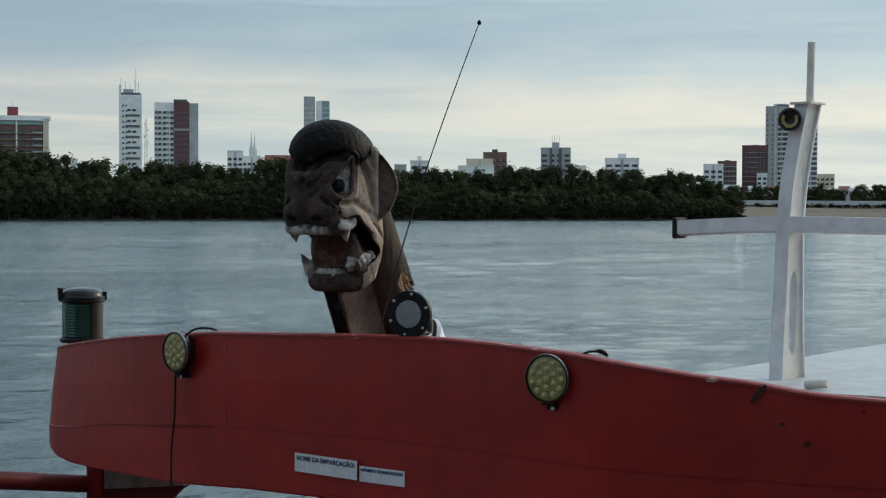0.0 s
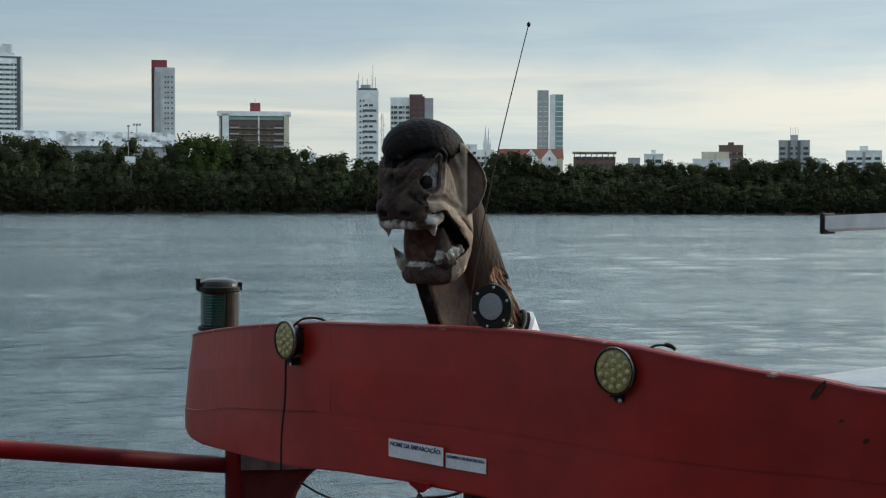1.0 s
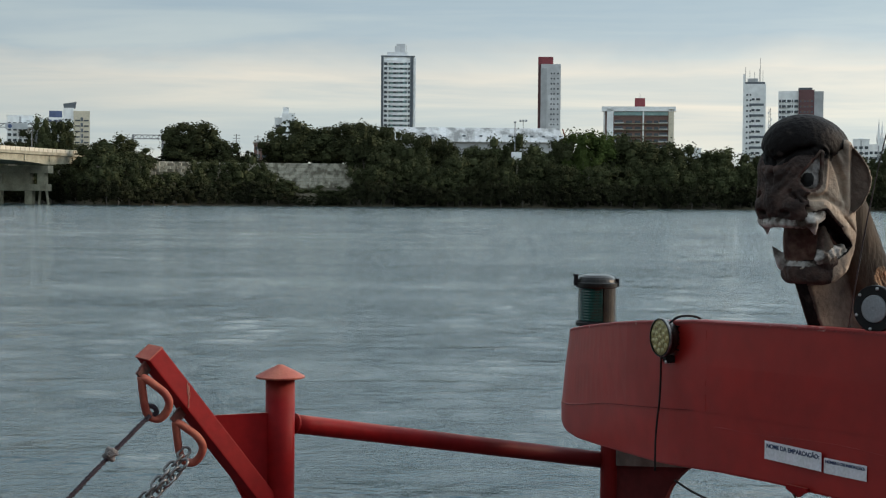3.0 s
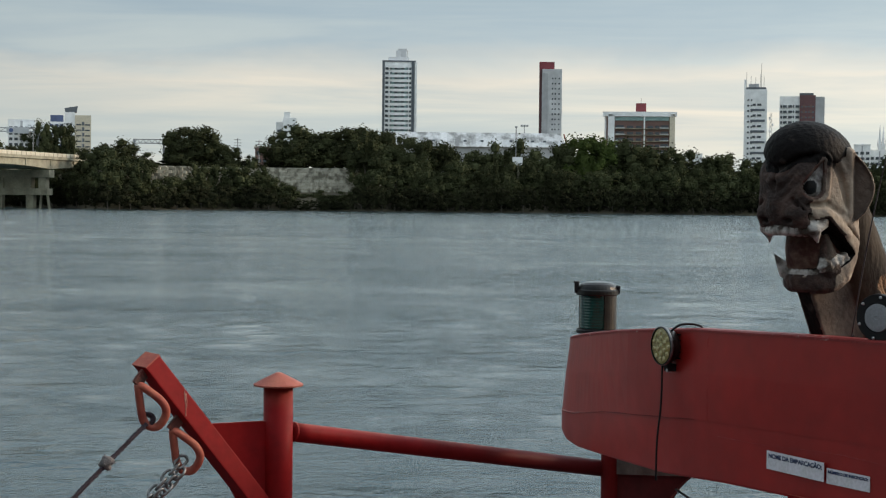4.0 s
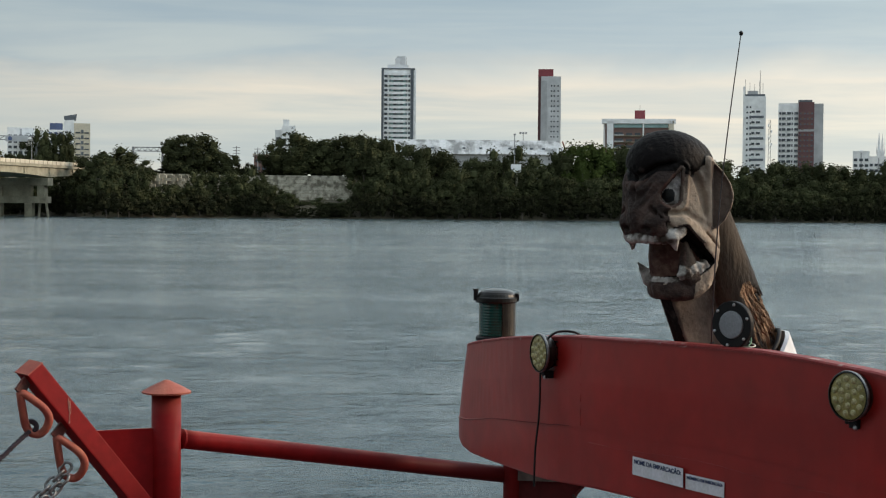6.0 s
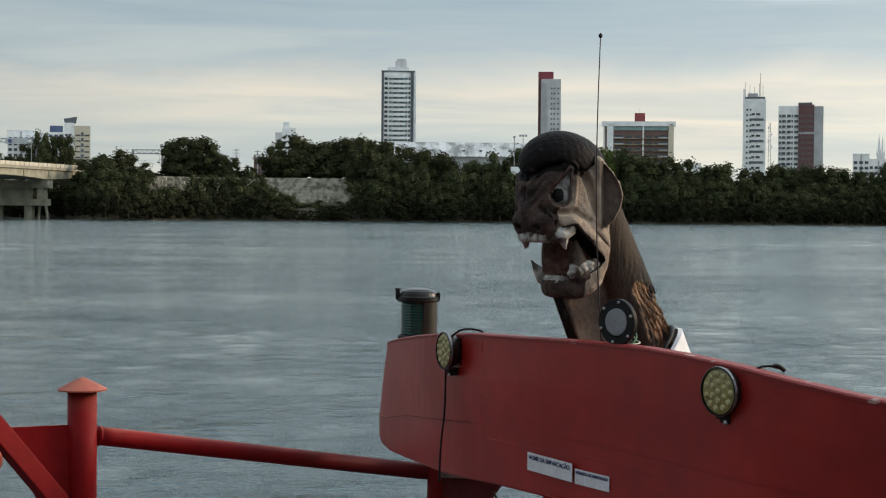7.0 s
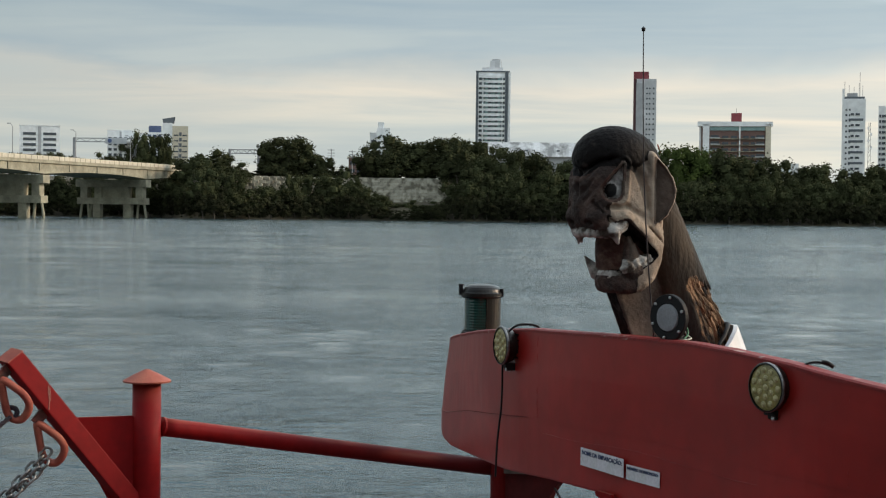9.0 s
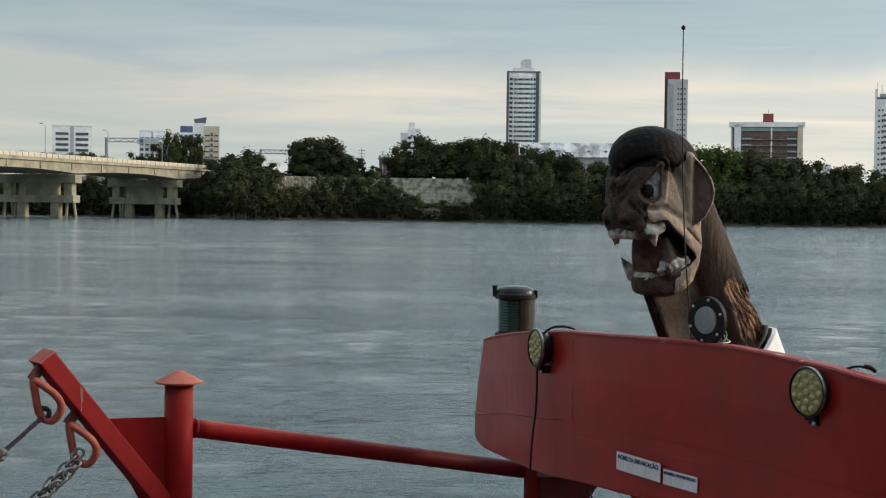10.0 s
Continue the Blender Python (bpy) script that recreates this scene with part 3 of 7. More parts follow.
m = Matrix(((a.x, 0, n.x, p.x + n.x * 0.006), (a.y, 0, n.y, p.y + n.y * 0.006), (0, 1, 0, lerp(3.898, FOOT)), (0, 0, 0, 1)))
prism(bm, prof, 0, 0.010, m)
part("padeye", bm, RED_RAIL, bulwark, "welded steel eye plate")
# stiffening knee below, the post under the corner and the pale packing piece
POST = Vector((0.885, 5.565, 0))
bm = bmesh.new()
tube(bm, [POST + Vector((0, 0, 0.62)), POST + Vector((0, 0, 2.16))], 0.042, 18)
part("support_post", bm, DARK_RED, bulwark, "red steel post, coloured dark maroon for shade")
# knee plate: deep shade under the bulwark is in its maroon colour
bm = bmesh.new()
kd = Vector((0.62, -0.785, 0))
arc = [(0.02, 1.948), (0.402, 1.993), (0.375, 1.978), (0.355, 1.961), (0.338, 1.945), (0.325, 1.93), (0.309, 1.91), (0.297, 1.891), (0.286, 1.866), (0.279, 1.842), (0.272, 1.79), (0.268, 1.7), (0.26, 1.2), (0.02, 1.2)]
m = Matrix(((kd.x, 0, kd.y, POST.x), (kd.y, 0, -kd.x, POST.y), (0, 1, 0, 0), (0, 0, 0, 1)))
prism(bm, arc, -0.012, 0.012, m)
part("knee_plate", bm, SHADE_MAROON, bulwark, "red knee plate, darkened to maroon as in shade")
bm = bmesh.new()
prism(bm, [(0.052, 1.953), (0.40, 1.994), (0.40, 2.15), (0.052, 2.15)], -0.03, 0.03, m)
part("packing_piece", bm, PACKING, bulwark, "pale weathered packing timber")
bm = bmesh.new()
prism(bm, [(0.72, 5.30), (0.74, 5.22), (0.98, 5.22), (1.0, 5.54), (0.82, 5.48), (0.75, 5.40)], 2.468, 2.488)
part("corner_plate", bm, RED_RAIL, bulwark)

# boat body below, the deck that carries posts and figurehead
HEAD_AT = Vector((1.19, 3.943, 3.015))
hull = thing("boat_hull", "red steel boat hull with a flat deck", "boat")
bm = bmesh.new()
c0 = Vector((1.2, 3.94, 0))
outline = [(2.55, 1.0), (2.75, 0.0), (2.6, -0.9), (2.2, -1.5), (1.2, -2.05), (-9, -2.1), (-9, 2.1), (1.2, 2.0), (2.1, 1.6)]
world_outline = [(c0 + FWD * u + LEFT * v) for u, v in outline]
prism(bm, [(q.x, q.y) for q in world_outline], -0.35, 0.66)
part("hull_side", bm, HULL_RED, hull)

# ---- figurehead ----


def ell(P, c, r):
    q = [(P[i] - c[i]) / r[i] for i in range(3)]
    k0 = np.sqrt(q[0] ** 2 + q[1] ** 2 + q[2] ** 2) + 1e-9
    k1 = np.sqrt((q[0] / r[0]) ** 2 + (q[1] / r[1]) ** 2 + (q[2] / r[2]) ** 2) + 1e-9
    return k0 * (k0 - 1) / k1


def cap(P, a, b, ra, rb):
    d = [b[i] - a[i] for i in range(3)]
    h = np.clip(sum((P[i] - a[i]) * d[i] for i in range(3)) / sum(c * c for c in d), 0, 1)
    return np.sqrt(sum((P[i] - a[i] - h * d[i]) ** 2 for i in range(3))) - (ra + (rb - ra) * h)


def join(a, b, k=0.015):
    h = np.clip(0.5 + 0.5 * (b - a) / k, 0, 1)
    return b + (a - b) * h - k * h * (1 - h)


def cut(a, b, k=0.008):
    return -join(-a, b, k)


EN = (0.62, 0.785)                   # the way an eye looks: forward, outward


def sd_poly(u, z, pts):
    """Signed distance to an outline in the side view."""
    d = np.full(u.shape, 1e9)
    inside = np.zeros(u.shape, bool)
    for (ax, az), (bx, bz) in zip(pts, pts[1:] + pts[:1]):
        ex, ez = bx - ax, bz - az
        wx, wz = u - ax, z - az
        h = np.clip((wx * ex + wz * ez) / (ex * ex + ez * ez), 0, 1)
        d = np.minimum(d, (wx - h * ex) ** 2 + (wz - h * ez) ** 2)
        if ez:
            inside ^= ((az > z) != (bz > z)) & (u < ex * (z - az) / ez + ax)
    return np.where(inside, -1, 1) * np.sqrt(d)


MASK = [(-0.085, 0.075), (0.090, 0.075), (0.114, 0.050), (0.123, 0.025), (0.120, 0.004), (0.124, -0.020), (0.126, -0.055), (0.120, -0.092), (0.104, -0.112), (0.090, -0.135), (0.050, -0.230), (0.054, -0.258), (0.040, -0.279), (0.0, -0.286), (-0.030, -0.276), (-0.068, -0.246), (-0.090, -0.200), (-0.096, -0.150), (-0.090, -0.100), (-0.085, -0.02)]
MOUTH_LINE = [(0.25, -0.127), (0.105, -0.118), (0.056, -0.090), (0.040, -0.087), (-0.060, -0.171), (-0.065, -0.181), (-0.055, -0.193), (-0.010, -0.226), (0.032, -0.238), (0.25, -0.238)]
WIDE_FACE = [(-0.12, 0.085), (-0.09, 0.106), (-0.05, 0.112), (0.0, 0.112), (0.05, 0.106), (0.08, 0.098), (0.10, 0.089), (0.115, 0.074), (0.125, 0.050), (0.135, 0.01)]
WIDE_CHIN = [(-0.12, 0.080), (-0.09, 0.100), (-0.05, 0.106), (-0.01, 0.096), (0.02, 0.076), (0.045, 0.040), (0.06, 0.01)]


def half_width(P):
    top = np.interp(P[0], *zip(*WIDE_FACE)) - 0.16 * np.clip(P[2] - 0.03, 0, 0.1)
    low = np.interp(P[0], *zip(*WIDE_CHIN))
    k = np.clip((-0.125 - P[2]) / 0.11, 0, 1)
    k = k * k * (3 - 2 * k)
    return top + (low - top) * k


def tear(P):
    """The slanting almond of an eye, in the plane of the eye."""
    av = np.abs(P[1])
    a = -EN[1] * (P[0] - 0.075) + EN[0] * (av - 0.085)
    b = P[2]
    depth = EN[0] * P[0] + EN[1] * av
    h = np.clip(((a - 0.002) * 0.028 + (b + 0.003) * 0.070) / (0.028 ** 2 + 0.070 ** 2), 0, 1)
    r = np.sqrt((a - 0.002 - h * 0.028) ** 2 + (b + 0.003 - h * 0.070) ** 2) - (0.0285 - 0.0255 * h)
    return r, a, b, depth


def mouth_core(P):
    """Tongue and throat left standing inside the mouth."""
    S = (P[0], np.abs(P[1]), P[2])
    d = ell(S, (-0.022, 0.0, -0.170), (0.076, 0.074, 0.125))
    return join(d, ell(S, (0.0, 0.0, -0.250), (0.050, 0.050, 0.022)), 0.02)


def mouth_void(P):
    return cut(sd_poly(P[0], P[2], MOUTH_LINE), mouth_core(P), 0.006)


def teeth(P):
    S = (P[0], np.abs(P[1]), P[2])
    # upper tusks: a broad root that curls forward to a point
    d = np.minimum(cap(S, (0.046, 0.096, -0.100), (0.070, 0.087, -0.113), 0.016, 0.021), cap(S, (0.068, 0.090, -0.114), (0.056, 0.090, -0.151), 0.020, 0.0025))
    ang = np.arctan2(S[1], S[0] - 0.02) * 5.2
    gap = np.clip((np.abs(ang - np.floor(ang) - 0.5) - 0.36) / 0.14, 0, 1)
    row = np.minimum(cap(S, (0.070, 0.080, -0.119), (0.094, 0.056, -0.120), 0.016, 0.015), cap(S, (0.094, 0.056, -0.120), (0.110, 0.0, -0.120), 0.015, 0.014))
    d = np.minimum(d, row + 0.005 * gap)
    d = np.minimum(d, cap(P, (0.090, -0.056, -0.120), (0.083, -0.064, -0.155), 0.014, 0.002))        # small corner fang
    d = np.minimum(d, cap(P, (0.028, -0.054, -0.232), (0.062, -0.064, -0.188), 0.022, 0.003))        # lower fang
    low = np.minimum(cap(S, (0.018, 0.058, -0.234), (0.040, 0.034, -0.233), 0.0075, 0.007), cap(S, (0.040, 0.034, -0.233), (0.050, 0.0, -0.233), 0.007, 0.007))
    d = np.minimum(d, low + 0.004 * np.clip(np.sin(np.arctan2(S[1], S[0] + 0.02) * 34) - 0.4, 0, 1))
    chew = cap(P, (-0.043, 0.086, -0.190), (0.016, 0.078, -0.213), 0.014, 0.019)
    return np.minimum(d, chew + 0.0035 * np.sin(P[0] * 260 + P[2] * 120) * np.sin(P[2] * 240 + 1))


def lower_tusk(P):
    return cap(P, (-0.010, 0.064, -0.222), (0.012, 0.076, -0.134), 0.036, 0.008)


def hair(P):
    S = (P[0], np.abs(P[1]), P[2])
    d = ell(S, (0.016, 0.0, 0.082), (0.116, 0.110, 0.094))
    d = join(d, ell(S, (-0.045, 0.0, 0.060), (0.075, 0.092, 0.085)), 0.03)
    return cut(d, P[2] - hair_line(P), 0.012)


def hair_line(P):
    """How low the hair comes: a peak over the nose, arches over the brows, points at the temples."""
    phi = np.arctan2(np.abs(P[1]), P[0])
    return np.interp(phi, [0, 0.25, 0.55, 0.85, 1.15, 1.42, 1.60, 1.9, 2.4, 3.15], [0.050, 0.058, 0.078, 0.085, 0.078, 0.060, 0.064, 0.085, 0.05, -0.03])


NK0, NK1 = (-0.118, -0.06), (-0.345, -0.56)


def neck(P):
    d = cap(P, (NK0[0], 0.0, NK0[1]), (NK1[0], 0.0, NK1[1]), 0.072, 0.100)
    right = neck_right(P)
    along = P[1] * 0.8 + P[0] * 0.5
    lay = P[0] * 0.91 - P[2] * 0.41           # across the grain, which follows the neck
    rough = np.sin(along * 330 + 2.2 * np.sin(P[2] * 24)) * (0.6 + 0.4 * np.sin(P[2] * 41 + along * 60)) + 0.7 * np.sin(P[2] * 66 + along * 150 + 2 * np.sin(along * 90)) + 0.8 * np.sin(lay * 420 + 3 * np.sin(P[2] * 30))
    zone = np.clip((right - 0.018) / 0.03, 0, 1) * np.clip((-0.245 - P[2]) / 0.03, 0, 1)
    return d + zone * (0.011 + 0.006 * rough)


def neck_right(P):
    """How far a point lies off the neck's axis towards its rear port side."""
    axis = NK0[0] + (P[2] - NK0[1]) * (NK1[0] - NK0[0]) / (NK1[1] - NK0[1])
    return -0.82 * (P[0] - axis) + 0.57 * P[1]


def chest(P):
    # a flat board down the front of the neck
    ax = (-0.40, 0.0, -0.917)
    q = [P[0] + 0.030, P[1], P[2] + 0.27]
    t = q[0] * ax[0] + q[2] * ax[2]
    s = q[0] * 0.917 - q[2] * 0.40
    dx = np.stack([np.abs(t - 0.14) - 0.19, np.abs(P[1]) - 0.024, np.abs(s + 0.055) - 0.098])
    return np.sqrt((np.maximum(dx, 0) ** 2).sum(0)) + np.minimum(dx.max(0), 0) - 0.005


EAR_EDGE = [(-0.112, -0.02), (-0.098, 0.004), (-0.088, 0.024), (-0.070, 0.042), (-0.035, 0.060), (0.0, 0.065), (0.03, 0.057), (0.06, 0.038), (0.085, 0.016), (0.102, 0.0), (0.118, -0.02)]


def ear_axes(P):
    ca, sa_ = math.cos(0.66), math.sin(0.66)
    x, y, z = P[0] + 0.046, np.abs(P[1]) - 0.103, P[2]
    return -ca * x + sa_ * y, sa_ * x + ca * y, z      # back along the ear, off its face, up


def ear(P):
    s, b, z = ear_axes(P)
    edge = np.interp(z, *zip(*EAR_EDGE))
    plate = np.maximum(np.maximum((s - edge) * 0.8, -s - 0.019), np.maximum(np.abs(b + 0.003) - 0.009, np.abs(z + 0.005) - 0.108))
    rim = cap((s, b, z), (-0.003, 0.006, 0.090), (0.002, 0.010, -0.074), 0.012, 0.008)
    return join(plate, rim, 0.008)


def ear_bowl(P):
    s, b, z = ear_axes(P)
    edge = np.interp(z, *zip(*EAR_EDGE))
    inner = np.maximum((s - edge + 0.007) * 0.8, 0.010 - s)
    return np.maximum(inner, -0.001 - 0.13 * np.clip(0.048 - s, 0, 0.036) - b)


def head_field(P):
    S = (P[0], np.abs(P[1]), P[2])
    W = half_width(P)
    mask = sd_poly(P[0], P[2], MASK)
    d = -join(-(mask - 0.004), -(S[1] - W) * 0.85, 0.030)                               # the carved block of the face
    d = join(d, ell(S, (0.098, 0.050, -0.076), (0.032, 0.034, 0.030)), 0.014)          # nostrils
    d = join(d, ell(S, (0.100, 0.0, -0.048), (0.038, 0.036, 0.050)), 0.016)            # nose
    d = join(d, cap(S, (0.120, 0.014, 0.014), (0.060, 0.088, 0.074), 0.016, 0.012), 0.012)   # brows
    d = join(d, cap(S, (0.088, 0.074, -0.080), (0.040, 0.100, -0.073), 0.016, 0.013), 0.014)    # cheek roll above the mouth
    d = join(d, cap(S, (0.040, 0.100, -0.073), (-0.030, 0.106, -0.128), 0.013, 0.011), 0.012)
    d = cut(d, cap(S, (0.090, 0.086, -0.052), (0.040, 0.108, -0.048), 0.007, 0.008), 0.008)  # crease under the eye
    d = cut(d, cap(S, (0.040, 0.108, -0.048), (-0.012, 0.113, -0.076), 0.008, 0.005), 0.007)
    d = cut(d, cap(S, (0.004, 0.106, 0.050), (-0.034, 0.110, -0.05), 0.015, 0.012), 0.008)   # hollow before the ear
    d = cut(d, cap(S, (0.118, 0.058, -0.040), (0.080, 0.094, -0.090), 0.006, 0.007), 0.008)  # fold beside the nostril
    # furrows of the muzzle: folds that rise outward from the bridge of the nose
    zone = np.clip((S[0] - 0.078) / 0.03, 0, 1) * np.clip((S[2] + 0.050) / 0.02, 0, 1) * np.clip((0.074 - S[2]) / 0.02, 0, 1) * np.clip((0.075 - S[1]) / 0.02, 0, 1)
    fold = np.sin((S[2] - 0.75 * S[1] + 0.006 * np.sin(S[1] * 60)) * 2 * math.pi / 0.029)
    d = d + zone * (0.0032 * np.clip(fold, -0.4, 1) + 0.005 * np.exp(-(S[1] / 0.006) ** 2))
    d = cut(d, ell(S, (0.120, 0.044, -0.092), (0.014, 0.015, 0.008)), 0.008)
    void = mouth_void(P)
    d = cut(d, void, 0.005)
    d = join(d, np.maximum(mouth_core(P), P[0] - 0.07), 0.010)
    d = cut(d, np.maximum(np.abs(sd_poly(P[0], P[2], MOUTH_LINE) - 0.034) - 0.0022, np.maximum(0.10 - S[1], P[0] + 0.03)), 0.004)   # line round the jowl
    r, a, b, depth = tear(P)
    d = cut(d, np.maximum(r, 0.103 - depth), 0.003)
    ball = np.sqrt((S[0] - 0.050) ** 2 + (S[1] - 0.056) ** 2 + (S[2] - 0.000) ** 2 * 0.75) - 0.037
    d = np.minimum(d, ball)
    d = join(d, np.sqrt((r - 0.002) ** 2 + (depth - 0.112) ** 2) - 0.0042, 0.005)
    d = join(d, np.sqrt((r - 0.015) ** 2 + (depth - 0.110) ** 2) - 0.0045, 0.007)
    d = join(d, ear(P), 0.008)
    d = cut(d, ear_bowl(P), 0.004)
    d = np.minimum(d, lower_tusk(P))
    d = np.minimum(d, teeth(P))
    d = join(d, hair(P), 0.003)
    d = join(d, neck(P), 0.006)
    d = np.minimum(d, chest(P))
    # chisel marks
    d = d + 0.0010 * np.sin(P[0] * 260 + 3 * np.sin(P[2] * 50)) * np.sin(P[2] * 190 + 2 * np.sin(P[1] * 60)) * np.sin(P[1] * 210)
    return d


def surface_net(field, lo, hi, step):
    """A closed mesh where the field is zero."""
    ax = [np.arange(lo[i], hi[i], step) for i in range(3)]
    P = np.meshgrid(*ax, indexing="ij")
    V = field(P)
    s = V < 0
    n = [k - 1 for k in V.shape]
    total, count = np.zeros((*n, 3)), np.zeros(n)
    for axis in range(3):
        others = [k for k in range(3) if k != axis]
        for o1 in (0, 1):
            for o2 in (0, 1):
                sl0, sl1 = [None] * 3, [None] * 3
                for k, o in ((others[0], o1), (others[1], o2)):
                    sl0[k] = sl1[k] = slice(o, o + n[k])
                sl0[axis], sl1[axis] = slice(0, n[axis]), slice(1, n[axis] + 1)
                v0, v1 = V[tuple(sl0)], V[tuple(sl1)]
                hit = (v0 < 0) != (v1 < 0)
                t = np.where(hit, v0 / np.where(hit, v0 - v1, 1), 0)
                off = np.zeros((*n, 3))
                off[..., others[0]], off[..., others[1]], off[..., axis] = o1, o2, t
                total += off * hit[..., None]
                count += hit
    live = count > 0
    index = np.full(n, -1)
    index[live] = np.arange(live.sum())
    cell = np.argwhere(live)
    verts = (cell + total[live] / count[live][:, None]) * step + np.array([a[0] for a in ax])
    quads = []
    for axis in range(3):
        o = [k for k in range(3) if k != axis]
        sl0 = [slice(1, n[k]) for k in range(3)]
        sl1 = list(sl0)
        sl0[axis], sl1[axis] = slice(0, n[axis]), slice(1, n[axis] + 1)
        a, b = s[tuple(sl0)], s[tuple(sl1)]
        at = np.argwhere(a != b)
        flip = a[a != b]
        at += np.array([0 if k == axis else 1 for k in range(3)])
        q = []
        for d1, d2 in ((1, 1), (0, 1), (0, 0), (1, 0)):
            c = at.copy()
            c[:, o[0]] -= d1
            c[:, o[1]] -= d2
            q.append(index[c[:, 0], c[:, 1], c[:, 2]])
        q = np.stack(q, 1)
        if axis == 1:
            flip = ~flip
        q[~flip] = q[~flip][:, ::-1]
        quads.append(q)
    quads = np.concatenate(quads)
    return verts, quads[(quads >= 0).all(1)]


fv, fq = surface_net(head_field, (-0.46, -0.175, -0.60), (0.20, 0.175, 0.20), 0.0036)
me = bpy.data.meshes.new("figurehead")
me.from_pydata(fv.tolist(), [], fq.tolist())
for m in (WOOD_FACE, WOOD_NOSE, WOOD_CAP, WOOD_DARK, TOOTH, MOUTH, EYE_WHITE, PUPIL, EYE_RIM, WOOD_ROT, WOOD_EAR):
    me.materials.append(m)
C = fv[fq].mean(1).T
C = [C[0], C[1], C[2]]
r, a, b, depth = tear(C)
jit = np.array([noise.noise((float(x) * 26, float(y) * 26, float(z) * 14)) for x, y, z in zip(*C)])
line = sd_poly(C[0], C[2], MOUTH_LINE)
slot = np.zeros(len(fq), int)
slot[(C[0] > 0.080 + 0.022 * jit) & (C[2] < 0.075) & (C[2] > -0.125)] = 1
slot[(C[2] > 0.045 + 0.012 * jit) & (C[0] > 0.03)] = 1
# black band under the brim: painted wood and the brim's shadow in one colour
slot[(C[2] > hair_line(C) - 0.020 + 0.010 * jit) & (C[0] > 0.0)] = 2
slot[(np.abs(line) < 0.007 + 0.005 * jit) & (C[0] > -0.03 + 0.03 * jit)] = 1
slot[(C[2] < -0.238 + 0.012 * jit) & (C[0] > -0.015 + 0.03 * jit)] = 1
slot[(neck(C) < 0.004)] = 3
slot[(neck(C) < 0.006) & (neck_right(C) > 0.022 + 0.03 * jit) & (C[2] < -0.262 + 0.06 * jit) & (C[1] > -0.06)] = 9
slot[chest(C) < 0.003] = 10
slot[(chest(C) < 0.003) & (np.abs(C[1]) < 0.023)] = 2
slot[(line < -0.004) & (C[2] > -0.236)] = 5
# black edge at the back of the mouth, its deep shade put into colour
slot[(line > -0.016) & (line < 0.002) & (C[0] < 0.046) & (C[2] > -0.235)] = 2
slot[(r < 0.006) & (r > -0.004) & (depth > 0.085) & (C[0] > 0)] = 8
slot[(r < -0.004) & (depth > 0.075) & (C[0] > 0)] = 6
slot[((a + 0.004) / 0.0165) ** 2 + ((b + 0.004) / 0.0195) ** 2 + np.where((depth > 0.075) & (C[0] > 0) & (r < 0), 0, 9) < 1] = 7
slot[(ear(C) < 0.003) & (ear_bowl(C) < 0.004)] = 10
slot[(lower_tusk(C) < 0.002) & (line < 0.01)] = np.where(jit > 0.1, 1, 10)[(lower_tusk(C) < 0.002) & (line < 0.01)]
slot[teeth(C) < 0.002] = 4
slot[hair(C) < 0.003] = 2
me.polygons.foreach_set("material_index", slot.astype(np.int32))
me.polygons.foreach_set("use_smooth", np.ones(len(fq), bool))
me.update()
figure = new("figurehead", me)
figure.matrix_basis = Matrix(((FWD.x, LEFT.x, 0, HEAD_AT.x), (FWD.y, LEFT.y, 0, HEAD_AT.y), (0, 0, 1, HEAD_AT.z), (0, 0, 0, 1)))
tagged(figure, "carved weathered wooden figurehead with open fanged mouth behind red bulwark", "figurehead")

# the white socket that holds the neck
socket = thing("figurehead_socket", "white-painted steel sleeve round the neck of the figurehead", "socket")
axis0 = HEAD_AT + FWD * -0.245 + Vector((0, 0, -0.44))
axis1 = HEAD_AT + FWD * -0.33 + Vector((0, 0, -0.66))
bm = bmesh.new()
rows_ = []
for k in range(25):
    t = radians(-60 + 190 * k / 24)
    rad = -FWD * math.cos(t) + LEFT * math.sin(t)
    lift = lerp(math.degrees(t), [(-60, 0.02), (-10, 0.055), (34, 0.060), (55, 0.040), (80, -0.010), (130, -0.060)])
    o = axis0 + FWD * 0.015 + rad * 0.156 + Vector((0, 0, lift))
    lo = Vector((axis1.x, axis1.y, 0.60)) + rad * 0.205
    mid = axis1 + FWD * 0.02 + rad * 0.196
    rows_.append([o, mid, lo, lo - rad * 0.012, mid - rad * 0.012, o - rad * 0.012])
strip(bm, rows_)
part("sleeve", bm, WHITE, socket, smooth=False)
# uneven black strip stands for the shade between neck and sleeve
bm = bmesh.new()
tube(bm, [rows_[k][0] + (rows_[k][5] - rows_[k][0]) * 2.4 + Vector((0, 0, 0.002 + 0.010 * noise.noise((k * 0.7, 0, 0)))) for k in range(4, 23)], [0.002 + 0.005 * math.sin(math.pi * k / 18) for k in range(19)], 10)
part("shade_edge", bm, BLACK, socket, "black strip for the shaded gap inside the sleeve", smooth=True)
bm = bmesh.new()
tube(bm, [axis1 + Vector((0, 0, 0.03)), Vector((axis1.x, axis1.y, 0.62))], 0.12, 16)
part("stump", bm, WOOD_DARK, socket, "dark wooden stump")

# ---- lamps and fittings on the bulwark ----


def facing(c, n, tilt=0):
    """A pose at c whose z axis looks along n."""
    n = Vector(n).normalized()
    a = Vector((0, 0, 1)).cross(n).normalized()
    b = n.cross(a)
    return Matrix(((a.x, b.x, n.x, c[0]), (a.y, b.y, n.y, c[1]), (a.z, b.z, n.z, c[2]), (0, 0, 0, 1))) @ pose(0, 0, 0, tilt)


